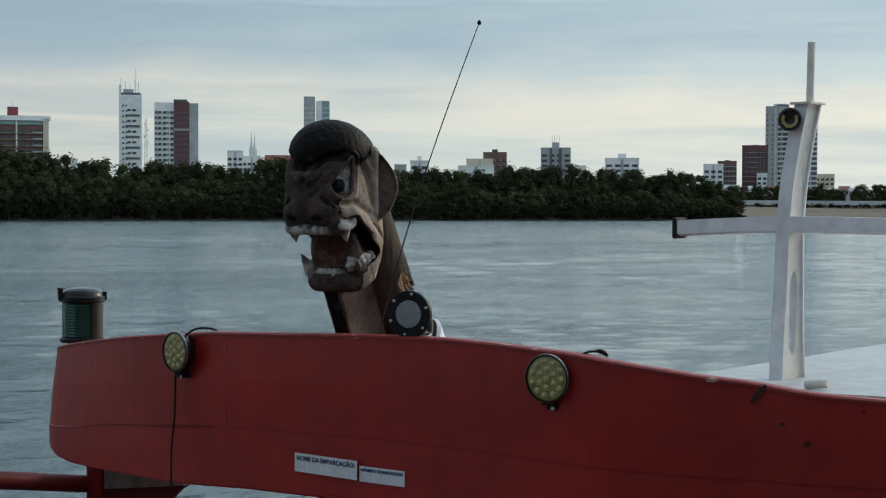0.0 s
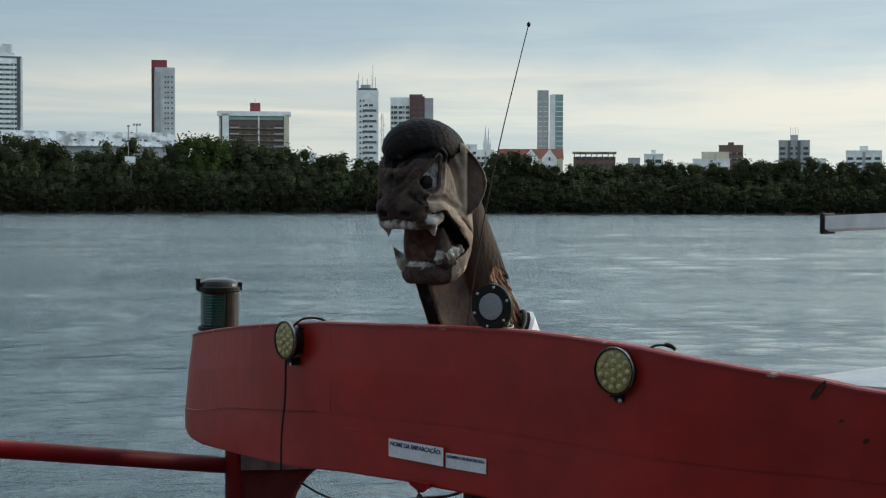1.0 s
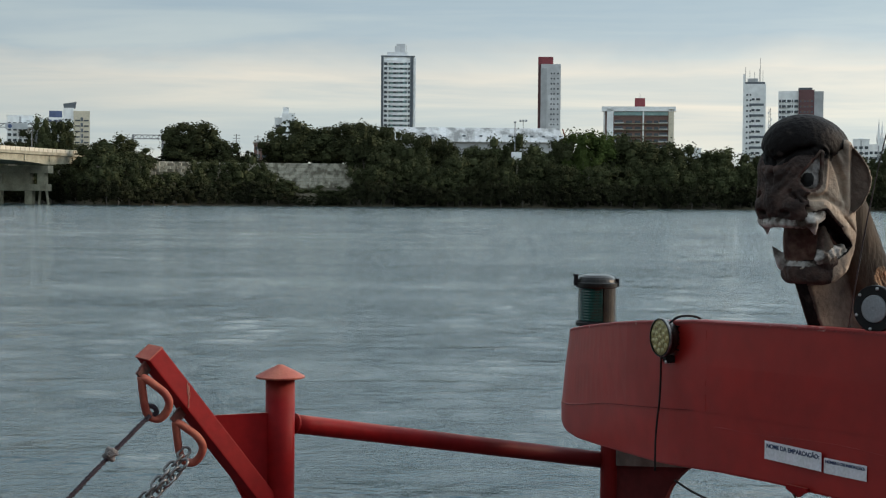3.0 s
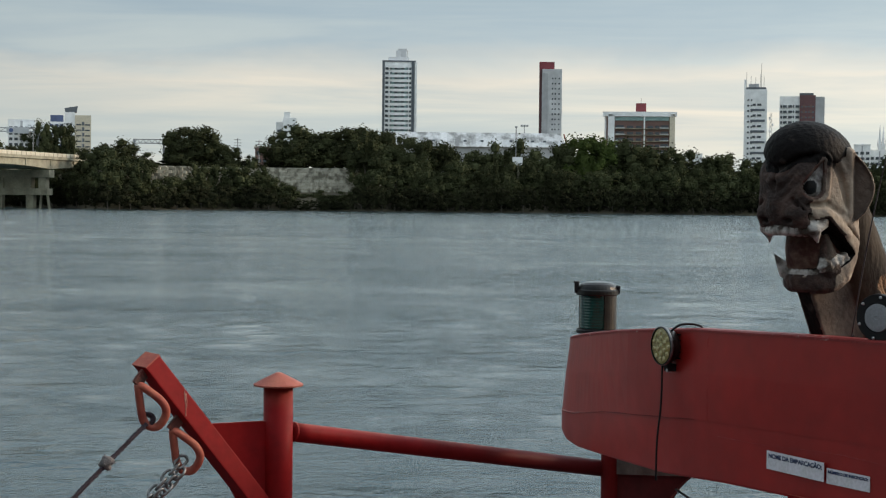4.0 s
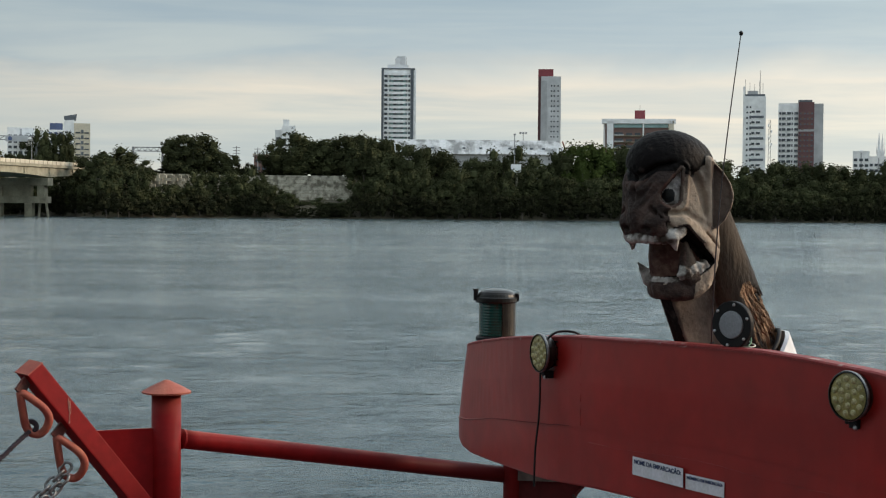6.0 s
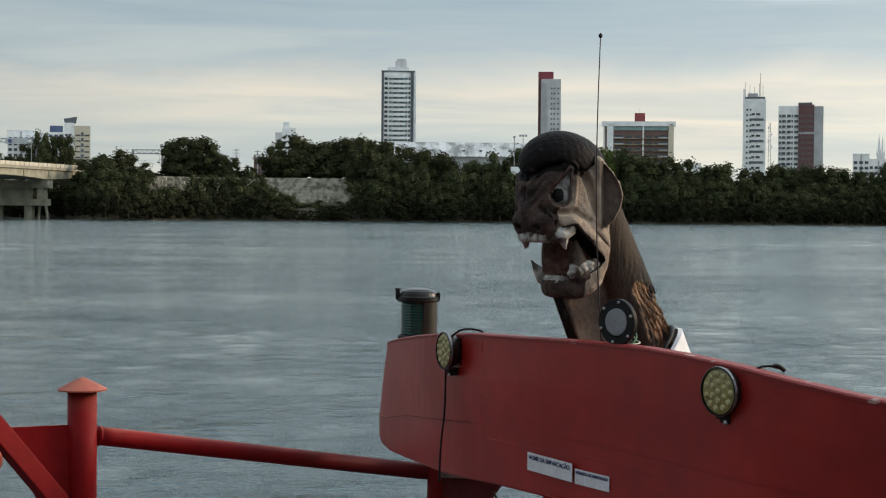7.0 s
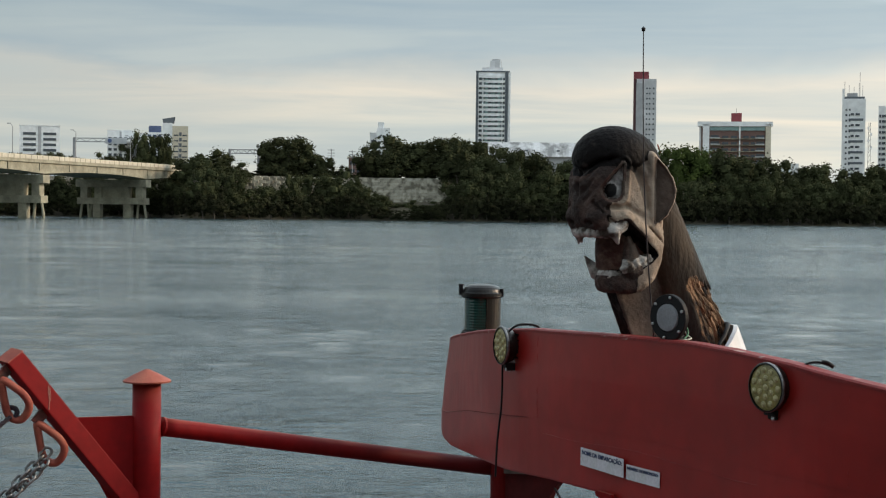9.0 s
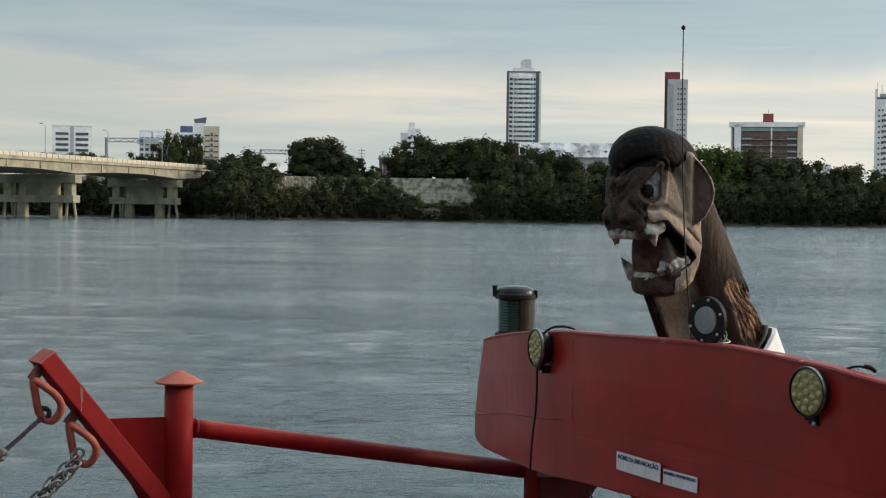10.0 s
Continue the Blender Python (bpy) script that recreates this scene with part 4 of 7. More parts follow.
def work_lamp(c, n, label):
    lamp = thing("work_lamp", label, "work lamp", "work lamps on the bulwark")
    m = facing(c, n)
    bm = bmesh.new()
    lathe(bm, [(0.0, -0.040), (0.035, -0.040), (0.048, -0.030), (0.056, -0.012), (0.0585, 0.0), (0.0585, 0.008), (0.0555, 0.009), (0.0545, 0.003), (0, 0.003)], 32, m)
    part("housing", bm, BLACK_GLOSS, lamp, smooth=False)
    bm = bmesh.new()
    lathe(bm, [(0.0545, 0.0035), (0.05, 0.006), (0, 0.0065)], 32, m)
    lens = part("lens", bm, LED_FACE, lamp, "yellowed lamp lens", smooth=True)
    for cx, cy in [(0.041 * math.cos(t), 0.041 * math.sin(t)) for t in [2 * math.pi * k / 11 for k in range(11)]] + [(0.022 * math.cos(t), 0.022 * math.sin(t)) for t in [2 * math.pi * (k + 0.5) / 6 for k in range(6)]] + [(0, 0)]:
        bm = bmesh.new()
        lathe(bm, [(0.0078, 0.0056), (0.0070, 0.0088), (0.0036, 0.0070), (0.0026, 0.0082), (0, 0.0086)], 10, m @ pose(cx, cy, 0))
        part("led", bm, LED_DOT, lens, smooth=True)
    # thin steel ring added for the bright glints on the rim
    bm = bmesh.new()
    lathe(bm, [(0.0584, -0.001), (0.0597, 0.001), (0.0600, 0.004), (0.0590, 0.0075), (0.0583, 0.0075)], 32, m)
    part("glint_ring", bm, STEEL, lamp, "thin metal ring added for the rim's bright glints", smooth=True)
    for k in range(5):
        bm = bmesh.new()
        box(bm, (0, 0, 0), (0.082, 0.004, 0.026), bevel=0.001)
        for v in bm.verts:
            v.co = m @ (v.co + Vector((0, -0.036 + 0.018 * k, -0.047)))
        part("cooling_fin", bm, BLACK, lamp)
    bm = bmesh.new()
    box(bm, (0, -0.061, -0.022), (0.036, 0.014, 0.034), bevel=0.003)
    box(bm, (0.004, -0.071, -0.030), (0.028, 0.012, 0.040), bevel=0.003)
    for v in bm.verts:
        v.co = m @ v.co
    br = part("bracket", bm, BLACK, lamp)
    bm = bmesh.new()
    lathe(bm, [(0.006, -0.012), (0.006, 0.002), (0.003, 0.004), (0, 0.004)], 10, m @ pose(0.008, -0.074, -0.012))
    part("bolt", bm, SCREW, br, "bright bolt head")
    return lamp


pa, na = wall_point(4.435)
work_lamp(Vector((0.878, 4.424, 2.534)), na, "round black LED work lamp with yellowed lens near the bulwark corner")
pb, nb = wall_point(3.33)
work_lamp(Vector((1.506, 3.303, 2.541)) + nb * 0.004, nb, "round black LED work lamp with yellowed lens on bulwark")


def cable(name, pts, r, m, label, cat="cable", per=8):
    bm = bmesh.new()
    tube(bm, spline(pts, per), r, 8)
    return tagged(part(name, bm, m, smooth=True), label, cat)


cable("lamp_cable", [(0.880, 4.432, 2.478), (0.8795, 4.440, 2.453), (0.879, 4.442, 2.39), (0.8765, 4.445, 2.33), (0.872, 4.446, 2.29), (0.867, 4.441, 2.24), (0.864, 4.432, 2.19), (0.862, 4.422, 2.125)], 0.0032, BLACK, "black cable running down the red bulwark from the lamp")
cable("lamp_cable", [(0.885, 4.42, 2.555), (0.898, 4.40, 2.580), (0.920, 4.394, 2.598), (0.945, 4.397, 2.603), (0.972, 4.40, 2.601), (0.992, 4.402, 2.593), (1.0, 4.403, 2.575)], 0.0036, BLACK, "black cable bent over the top edge of the bulwark")
cable("lamp_cable", [(1.540, 3.305, 2.550), (1.556, 3.292, 2.566), (1.572, 3.280, 2.588), (1.592, 3.272, 2.602), (1.615, 3.269, 2.605), (1.638, 3.270, 2.599)], 0.0030, BLACK, "black cable bent over the top edge of the bulwark")
cable("cable_end", [(1.622, 3.270, 2.606), (1.636, 3.270, 2.604), (1.650, 3.271, 2.594)], 0.0052, BLACK, "taped black cable end on the bulwark edge")
cable("slack_cable", [(1.08, 5.32, 1.935), (1.094, 5.039, 1.945), (1.123, 4.878, 1.948), (1.147, 4.717, 1.963), (1.174, 4.556, 1.996), (1.165, 4.394, 2.034), (1.177, 4.233, 2.060), (1.198, 4.072, 2.097), (1.245, 3.911, 2.131), (1.262, 3.77, 2.172)], 0.0042, BLACK, "black cable hanging slack under the bulwark")

# round black lamp with a grey disc, on the top edge
disc = thing("round_deck_lamp", "round black lamp with grey disc and bright screws on the bulwark", "deck lamp")
md = facing((1.318, 3.715, 2.676), (-0.74, -0.673, 0.0))
bm = bmesh.new()
lathe(bm, [(0, -0.03), (0.036, -0.03), (0.042, -0.012), (0.056, -0.006), (0.062, 0.0), (0.0615, 0.011), (0.060, 0.013), (0.039, 0.013), (0.0375, 0.010), (0, 0.010)], 36, md)
part("housing", bm, BLACK, disc, smooth=False)
bm = bmesh.new()
lathe(bm, [(0.0365, 0.0108), (0.0355, 0.0155), (0.028, 0.017), (0.006, 0.0175), (0.004, 0.0165), (0, 0.0165)], 32, md)
part("lens", bm, GREY_DISC, disc, "scratched grey disc", smooth=False)
for k in range(6):
    t = radians(20 + 60 * k)
    bm = bmesh.new()
    lathe(bm, [(0.0038, 0.008), (0.0038, 0.0165), (0.002, 0.0178), (0, 0.0178)], 10, md @ pose(0.0535 * math.cos(t), 0.0535 * math.sin(t), 0))
    part("screw", bm, SCREW, disc)
bm = bmesh.new()
box(bm, (0, 0, 0), (0.05, 0.03, 0.03), bevel=0.004)
for v in bm.verts:
    v.co = md @ (v.co + Vector((0, -0.062, -0.02)))
part("foot", bm, BLACK, disc)
cable("lamp_wire", [(1.355, 3.74, 2.662), (1.362, 3.735, 2.650), (1.366, 3.728, 2.638), (1.362, 3.715, 2.628), (1.352, 3.70, 2.621)], 0.0022, WIRE_GREEN, "thin green wire beside the round lamp")
cable("lamp_wire", [(1.350, 3.74, 2.655), (1.358, 3.735, 2.642), (1.362, 3.725, 2.630), (1.372, 3.705, 2.622), (1.352, 3.685, 2.620), (1.335, 3.70, 2.620)], 0.002, WIRE_WHITE, "thin pale wire beside the round lamp")

# whip aerial
aerial = thing("whip_aerial", "thin dark whip aerial leaning out over the bulwark", "aerial")
bm = bmesh.new()
tip = Vector((1.169, 2.990, 3.347))
foot = Vector((1.296, 3.900, 2.585))
pts = [foot + (tip - foot) * (k / 14) + Vector((-0.012, 0.0, 0.010)) * math.sin(math.pi * k / 14) for k in range(15)]
tube(bm, pts, [0.0022 - 0.0011 * k / 14 for k in range(15)], 8)
part("rod", bm, AERIAL, aerial, smooth=True)
bm = bmesh.new()
lathe(bm, [(0, -0.006), (0.004, -0.004), (0.0045, 0.002), (0, 0.006)], 10, Matrix.Translation(tip))
part("tip", bm, BLACK, aerial, smooth=True)
bm = bmesh.new()
tube(bm, [foot + Vector((0.0, 0.0, -0.08)), foot, foot + (tip - foot) * 0.04], [0.010, 0.009, 0.005], 10)
box(bm, foot + Vector((-0.025, -0.012, -0.05)), (0.07, 0.05, 0.03), Matrix.Rotation(0.52, 3, "Z"), bevel=0.004)
part("base", bm, BLACK, aerial)

# green starboard light
nav = thing("navigation_light", "black navigation light with dark green lens on the bulwark corner", "navigation light")
NAV = Vector((0.803, 5.425, 0))
mn = Matrix.Translation(NAV + Vector((0, 0, 2.488)))
bm = bmesh.new()
lathe(bm, [(0, 0), (0.076, 0), (0.076, 0.012), (0.070, 0.016), (0.070, 0.018), (0, 0.018)], 32, mn)
part("base", bm, BLACK, nav)
bm = bmesh.new()
lathe(bm, [(0, 0.140), (0.076, 0.140), (0.079, 0.144), (0.079, 0.157), (0.076, 0.160), (0.073, 0.161), (0.070, 0.171), (0.064, 0.179), (0.050, 0.186), (0.025, 0.190), (0, 0.191)], 32, mn)
capob = part("cap", bm, BLACK_GLOSS, nav, smooth=False)
bm = bmesh.new()
box(bm, (NAV.x - 0.078, NAV.y - 0.012, 2.488 + 0.166), (0.016, 0.018, 0.038), bevel=0.004)
lathe(bm, [(0.011, 0), (0.011, 0.006), (0, 0.007)], 12, Matrix.Translation((NAV.x - 0.078, NAV.y - 0.012, 2.672)))
part("latch", bm, BLACK, capob)
bm = bmesh.new()
box(bm, (NAV.x + 0.074, NAV.y - 0.016, 2.488 + 0.160), (0.014, 0.02, 0.03), bevel=0.004)
part("latch", bm, BLACK, capob)
# housing: three quarters of a drum; the lens fills the rest
bm = bmesh.new()
rows_ = []
for k in range(25):
    t = radians(-75 + 228 * k / 24)
    d = Vector((math.cos(t), math.sin(t), 0))
    rows_.append([NAV + d * 0.071 + Vector((0, 0, 2.505)), NAV + d * 0.071 + Vector((0, 0, 2.630)), NAV + d * 0.062 + Vector((0, 0, 2.630)), NAV + d * 0.062 + Vector((0, 0, 2.505))])
strip(bm, rows_)
part("housing", bm, DRUM, nav, "scuffed black drum", smooth=False)
GREEN = bpy.data.materials.new("green_lens")
GREEN.use_nodes = True
gb = GREEN.node_tree.nodes["Principled BSDF"]
gb.inputs["Base Color"].default_value = (0.004, 0.052, 0.042, 1)
gb.inputs["Roughness"].default_value = 0.08
gb.inputs["Transmission Weight"].default_value = 0.12
bm = bmesh.new()
prof = []
for k in range(25):
    z = 2.505 + 0.125 * k / 24
    prof.append((0.064 + 0.0010 * (k % 2), z))
rows_ = []
for k in range(20):
    t = radians(153 + 132 * k / 19)
    d = Vector((math.cos(t), math.sin(t), 0))
    rows_.append([NAV + d * r_ + Vector((0, 0, z)) for r_, z in prof] + [NAV + d * 0.055 + Vector((0, 0, 2.630)), NAV + d * 0.055 + Vector((0, 0, 2.505))])
strip(bm, rows_)
part("lens", bm, GREEN, nav, "dark green lens", smooth=False)
bm = bmesh.new()
lathe(bm, [(0, 0.018), (0.014, 0.018), (0.014, 0.075), (0.018, 0.080), (0.016, 0.105), (0, 0.11)], 14, mn)
part("bulb", bm, GREY_DISC, nav)

# stickers
BAR_TEXT = (("NOME DA EMBARCAÇÃO:", 4.020, 2.2835, 0.226, 0.051, 0.0168), ("NÚMERO DE INSCRIÇÃO:", 3.822, 2.2690, 0.148, 0.041, 0.0106))
for text, y0, ztop, w, h, size in BAR_TEXT:
    c, nn = wall_point(y0)
    c = c + nn * 0.0024
    along = Vector((-nn.y, nn.x, 0))
    along = along if along.x > 0 else -along
    m = Matrix(((along.x, 0, nn.x, c.x), (along.y, 0, nn.y, c.y), (0, 1, 0, ztop), (0, 0, 0, 1))) @ pose(0, 0, 0, 0, 0, -0.3)
    st = new("sticker")
    st.matrix_basis = m
    tagged(st, "white paper sticker with blue capital letters on the red bulwark", "sticker", "stickers on the bulwark")
    bm = bmesh.new()
    box(bm, (w / 2, -h / 2, 0), (w, h, 0.0012))
    part("paper", bm, PAPER, st)
    tcur = bpy.data.curves.new("lettering", "FONT")
    tcur.body, tcur.size, tcur.extrude = text, size, 0.0003
    tcur.offset = 0.0006
    tob = new("lettering", tcur)
    deps = bpy.context.evaluated_depsgraph_get()
    tme = bpy.data.meshes.new_from_object(tob.evaluated_get(deps))
    bpy.data.objects.remove(tob)
    width = max(v.co.x for v in tme.vertices)
    k = w * 0.93 / width
    for v in tme.vertices:
        v.co.x *= k
        v.co += Vector((w * 0.035, -h * 0.13 - size * 0.72, 0.0011))
    tme.materials.clear()
    tme.materials.append(INK)
    lo = new("lettering", tme)
    lo.parent = st

# ---- mooring gear ahead of the bow ----
gear = thing("mooring_davit", "red steel mooring davit with capped post, rail and slanting beam", "davit")
CP = Vector((-0.308, 4.755, 0))
bm = bmesh.new()
tube(bm, [CP + Vector((0, 0, 0.62 + 1.752 * k / 6)) for k in range(7)], 0.0475, 32)
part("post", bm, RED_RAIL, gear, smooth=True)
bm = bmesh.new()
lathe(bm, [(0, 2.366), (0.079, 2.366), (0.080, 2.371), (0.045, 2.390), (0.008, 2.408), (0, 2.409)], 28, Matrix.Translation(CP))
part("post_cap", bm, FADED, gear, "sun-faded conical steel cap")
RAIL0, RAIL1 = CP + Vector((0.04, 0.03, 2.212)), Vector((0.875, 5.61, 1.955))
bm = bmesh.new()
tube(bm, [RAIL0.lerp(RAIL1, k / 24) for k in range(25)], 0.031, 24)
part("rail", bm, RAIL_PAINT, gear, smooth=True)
bm = bmesh.new()
tube(bm, [RAIL0 + (RAIL1 - RAIL0).normalized() * 0.004, RAIL0 + (RAIL1 - RAIL0).normalized() * 0.012], 0.0335, 20)
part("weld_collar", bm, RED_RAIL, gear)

# slanting beam: a square hollow section
B0, B1 = Vector((-0.690, 4.500, 2.470)), Vector((-0.365, 4.705, 1.99))
bd = (B1 - B0).normalized()
bs = Vector((0.28, -0.96, 0.0))
bs = (bs - bd * bs.dot(bd)).normalized()
bu = bs.cross(bd).normalized()
bs, bu = bs * math.cos(0.5) + bu * math.sin(0.5), bu * math.cos(0.5) - bs * math.sin(0.5)
END = Vector((-0.22, -0.50, 0.84))                 # the way the cut end faces


def beam_pose(p):
    return Matrix(((bs.x, bu.x, bd.x, p.x), (bs.y, bu.y, bd.y, p.y), (bs.z, bu.z, bd.z, p.z), (0, 0, 0, 1)))


bm = bmesh.new()
L_ = (B1 - B0).length + 0.75
mb = beam_pose(B0)
box(bm, (0, 0, 0), (0.052, 0.064, L_), bevel=0.005)


def skew(v, d):
    """Into the beam's place, its upper end cut off aslant."""
    s = 0.0 if d > 0.2 else -((bs * v.x + bu * v.y).dot(END)) / bd.dot(END)
    return mb @ Vector((v.x, v.y, d + s))


for v in bm.verts:
    v.co = skew(v.co, v.co.z + L_ / 2)
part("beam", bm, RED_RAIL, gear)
bm = bmesh.new()
box(bm, (0, 0, 0), (0.054, 0.066, 0.004), bevel=0.001)
for v in bm.verts:
    v.co = skew(v.co, v.co.z - 0.002)
part("end_plate", bm, FADED, gear, "faded steel end plate")
bm = bmesh.new()
for d0, hi, lo_ in ((0.148, 0.028, -0.027), (0.160, 0.024, -0.004)):
    path = [mb @ Vector((0.0262, hi + (lo_ - hi) * k / 6, d0 + 1.14 * (hi - lo_) * k / 6 + 0.002 * math.sin(5 * k))) for k in range(7)]
    tube(bm, path, [0.0012 + 0.0012 * abs(math.sin(2.3 * k)) for k in range(7)], 6)
part("weld_scar", bm, SCAR, gear, "pale scraped weld scar")
# gusset between beam and post
bm = bmesh.new()
g = [Vector((-0.555, 4.625, 2.258)), Vector((-0.34, 4.735, 2.255)), Vector((-0.33, 4.74, 1.80)), Vector((-0.42, 4.69, 1.98))]
gn = (g[1] - g[0]).cross(g[2] - g[0]).normalized() * 0.005
vs = [[bm.verts.new(q + gn * s) for q in g] for s in (-1, 1)]
bm.faces.new(vs[0][::-1])
bm.faces.new(vs[1])
for k in range(4):
    bm.faces.new((vs[0][k], vs[0][(k + 1) % 4], vs[1][(k + 1) % 4], vs[1][k]))
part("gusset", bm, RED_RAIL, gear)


DROP = [(0, 0), (0.003, -0.05), (0.008, -0.098), (0.021, -0.121), (0.045, -0.125), (0.065, -0.103), (0.072, -0.074), (0.059, -0.045), (0.034, -0.021), (0.012, -0.003)]


def ring_eye(c):
    """A welded drop-shaped ring of round bar, straight on one side, hung from a lug on the beam."""
    right, up = Vector((1, 0.12, 0)).normalized(), Vector((0.0, -0.30, 0.954))
    loop = spline([Vector(c) + right * (1.12 * x) + up * (1.10 * y) for x, y in DROP + DROP[:1]], 4)[:-1]
    bm = bmesh.new()
    tube(bm, loop, 0.0128, 10, closed=True)
    part("ring", bm, FADED, gear, "faded red steel ring", smooth=True)
    bm = bmesh.new()
    q = Vector(c)
    foot_ = B0 + bd * ((q - B0).dot(bd) - 0.012)
    way = foot_ - q
    box(bm, (0, 0, 0), (way.length + 0.02, 0.012, 0.034), bevel=0.003)
    turn = way.to_track_quat("X", "Z").to_matrix()
    for v in bm.verts:
        v.co = turn @ v.co + q + way * 0.5 + Vector((0, 0, 0.010))
    part("lug", bm, RUST_RED, gear, "rusty steel lug")


ring_eye((-0.710, 4.470, 2.396))
ring_eye((-0.615, 4.540, 2.248))

# rope with a knot, and a chain, both tied to the rings and running down forward
R0, RK = Vector((-0.688, 4.500, 2.276)), Vector((-0.790, 4.405, 2.172))
rd = (RK - R0).normalized()
rope = thing("mooring_rope", "taut dark mooring rope with a frayed knot tied to the ring", "rope")
bm = bmesh.new()
npt = 60
for s in range(3):
    pts = []
    for k in range(npt):
        t = k / (npt - 1) * 0.95
        a, b = frame_of(rd)
        ph = 2 * math.pi * s / 3 + t * 150
        pts.append(R0 + rd * t + Vector((0, 0, -0.07 * t * t)) + (a * math.cos(ph) + b * math.sin(ph)) * 0.0042)
    tube(bm, pts, 0.0052, 6)
part("strand", bm, ROPE, rope, smooth=True)
bm = bmesh.new()
tube(bm, [R0 + Vector((0.018 * math.cos(t), 0.012, 0.012 + 0.016 * math.sin(t))) for t in [2 * math.pi * k / 14 for k in range(14)]], 0.0085, 8, closed=True)
part("bight", bm, ROPE, rope, smooth=True)
bm = bmesh.new()
bmesh.ops.create_icosphere(bm, subdivisions=3, radius=0.021)
for v in bm.verts:
    v.co = RK + v.co * (1 + 0.35 * noise.noise(v.co * 70)) + Vector((0.006 * math.sin(v.co.z * 200), 0, 0))
part("knot", bm, KNOT, rope, "frayed grey knot", smooth=True)
for k in range(9):
    bm = bmesh.new()
    d = Vector((random.uniform(-1, 1), random.uniform(-1, 1), random.uniform(-1, 1))).normalized()
    tube(bm, [RK + d * 0.016, RK + d * 0.028 + Vector((0, 0, 0.003))], [0.004, 0.0015], 5)
    part("rope_fray", bm, KNOT, rope)

chain = thing("mooring_chain", "galvanised steel chain hanging from the ring", "chain")
C0 = Vector((-0.592, 4.560, 2.150))
cd = Vector((-0.62, -0.36, -0.70)).normalized()


def chain_link(c, d, side, L, W, r):
    d, side = Vector(d).normalized(), Vector(side).normalized()
    pts = []
    for k in range(16):
        t = 2 * math.pi * k / 16
        pts.append(Vector(c) + d * ((L / 2 - W / 2) * (1 if math.cos(t) > 0 else -1) + W / 2 * math.cos(t)) + side * (W / 2 * math.sin(t)))
    bm = bmesh.new()
    tube(bm, pts, r, 7, closed=True)
    return bm


a_, b_2 = frame_of(cd)
for k in range(26):
    side = (a_ + b_2 * 0.5) if k % 2 else (b_2 - a_ * 0.5)
    side = side + Vector((0, 0, 0.15 * math.sin(k * 2.1)))
    c = C0 + cd * (0.030 * k) + Vector((0, 0, -0.10 * (0.03 * k) ** 2))
    part("link", chain_link(c, cd, side - cd * side.dot(cd), 0.044, 0.029, 0.0048), STEEL, chain, smooth=True)
    side = (a_ * 0.4 + b_2) if k % 2 else (a_ - b_2 * 0.4)
    c = c + Vector((0.004, -0.012, -0.026 - 0.004 * math.sin(k * 1.3))) + cd * 0.012
    part("link", chain_link(c, cd, side - cd * side.dot(cd), 0.044, 0.029, 0.0048), STEEL, chain, smooth=True)

# little chain under the bulwark's eye plate
small = thing("hanging_chain", "short dark chain hanging from the eye plate under the bulwark", "chain")
c1, n1 = wall_point(3.903)
for k in range(12):
    side = Vector((1, 0.2, 0)) if k % 2 else Vector((0.2, 1, 0))
    part("link", chain_link(c1 + n1 * 0.012 + Vector((0.0045 * k, 0, 2.146 - 0.015 * k)), (0.3, 0, -1), side, 0.022, 0.014, 0.0026), RUST, small, smooth=True)

# ---- white mast on the roof behind ----
roof = thing("white_roof", "white painted boat roof with a shallow camber", "boat roof")
bm = bmesh.new()
ra, rl = Vector((0.890, 0.455, 0)), Vector((0.455, -0.890, 0))
r0 = Vector((3.70, 5.88, 0)) - ra * 0.6
rows_ = []
for k in range(13):
    t = k / 12
    cam_z = 2.220 + 0.04 * math.sin(math.pi * t)
    e0, e1 = r0 + rl * (4.6 * t), r0 + ra * 9 + rl * (4.6 * t)
    rows_.append([e0 + Vector((0, 0, cam_z)), e1 + Vector((0, 0, cam_z)), e1 + Vector((0, 0, cam_z - 0.04)), e0 + Vector((0, 0, cam_z - 0.04))])
strip(bm, rows_)
part("sheet", bm, ROOF_WHITE, roof, smooth=False)
for i, (s, t) in enumerate(((0.5, 0.15), (0.5, 4.4), (4.5, 0.15), (4.5, 4.4), (8.6, 0.15), (8.6, 4.4))):
    q = r0 + ra * s + rl * t
    bm = bmesh.new()
    tube(bm, [q + Vector((0, 0, 0.6)), q + Vector((0, 0, 2.20))], 0.035, 10)
    part("stanchion", bm, WHITE, roof)

mast = thing("cross_mast", "white painted steel cross mast with round lamp on the roof", "mast")
MX = Vector((3.775, 5.405, 0))
bl = Vector((0.40, -0.917, 0))                   # along the arms, to port
bf = Vector((-0.917, -0.40, 0))                  # towards the bow
sway = Vector((0.80, -0.598, 0))                 # the slow bend of the mast
lean = [(2.12, -0.042), (2.4, -0.034), (2.65, -0.022), (2.895, -0.014), (3.05, 0.000), (3.2, 0.022), (3.30, 0.040), (3.40, 0.060)]
deep = [(2.12, 0.175), (2.4, 0.135), (2.65, 0.105), (2.895, 0.088), (3.2, 0.080), (3.40, 0.075)]
HALF = 0.032


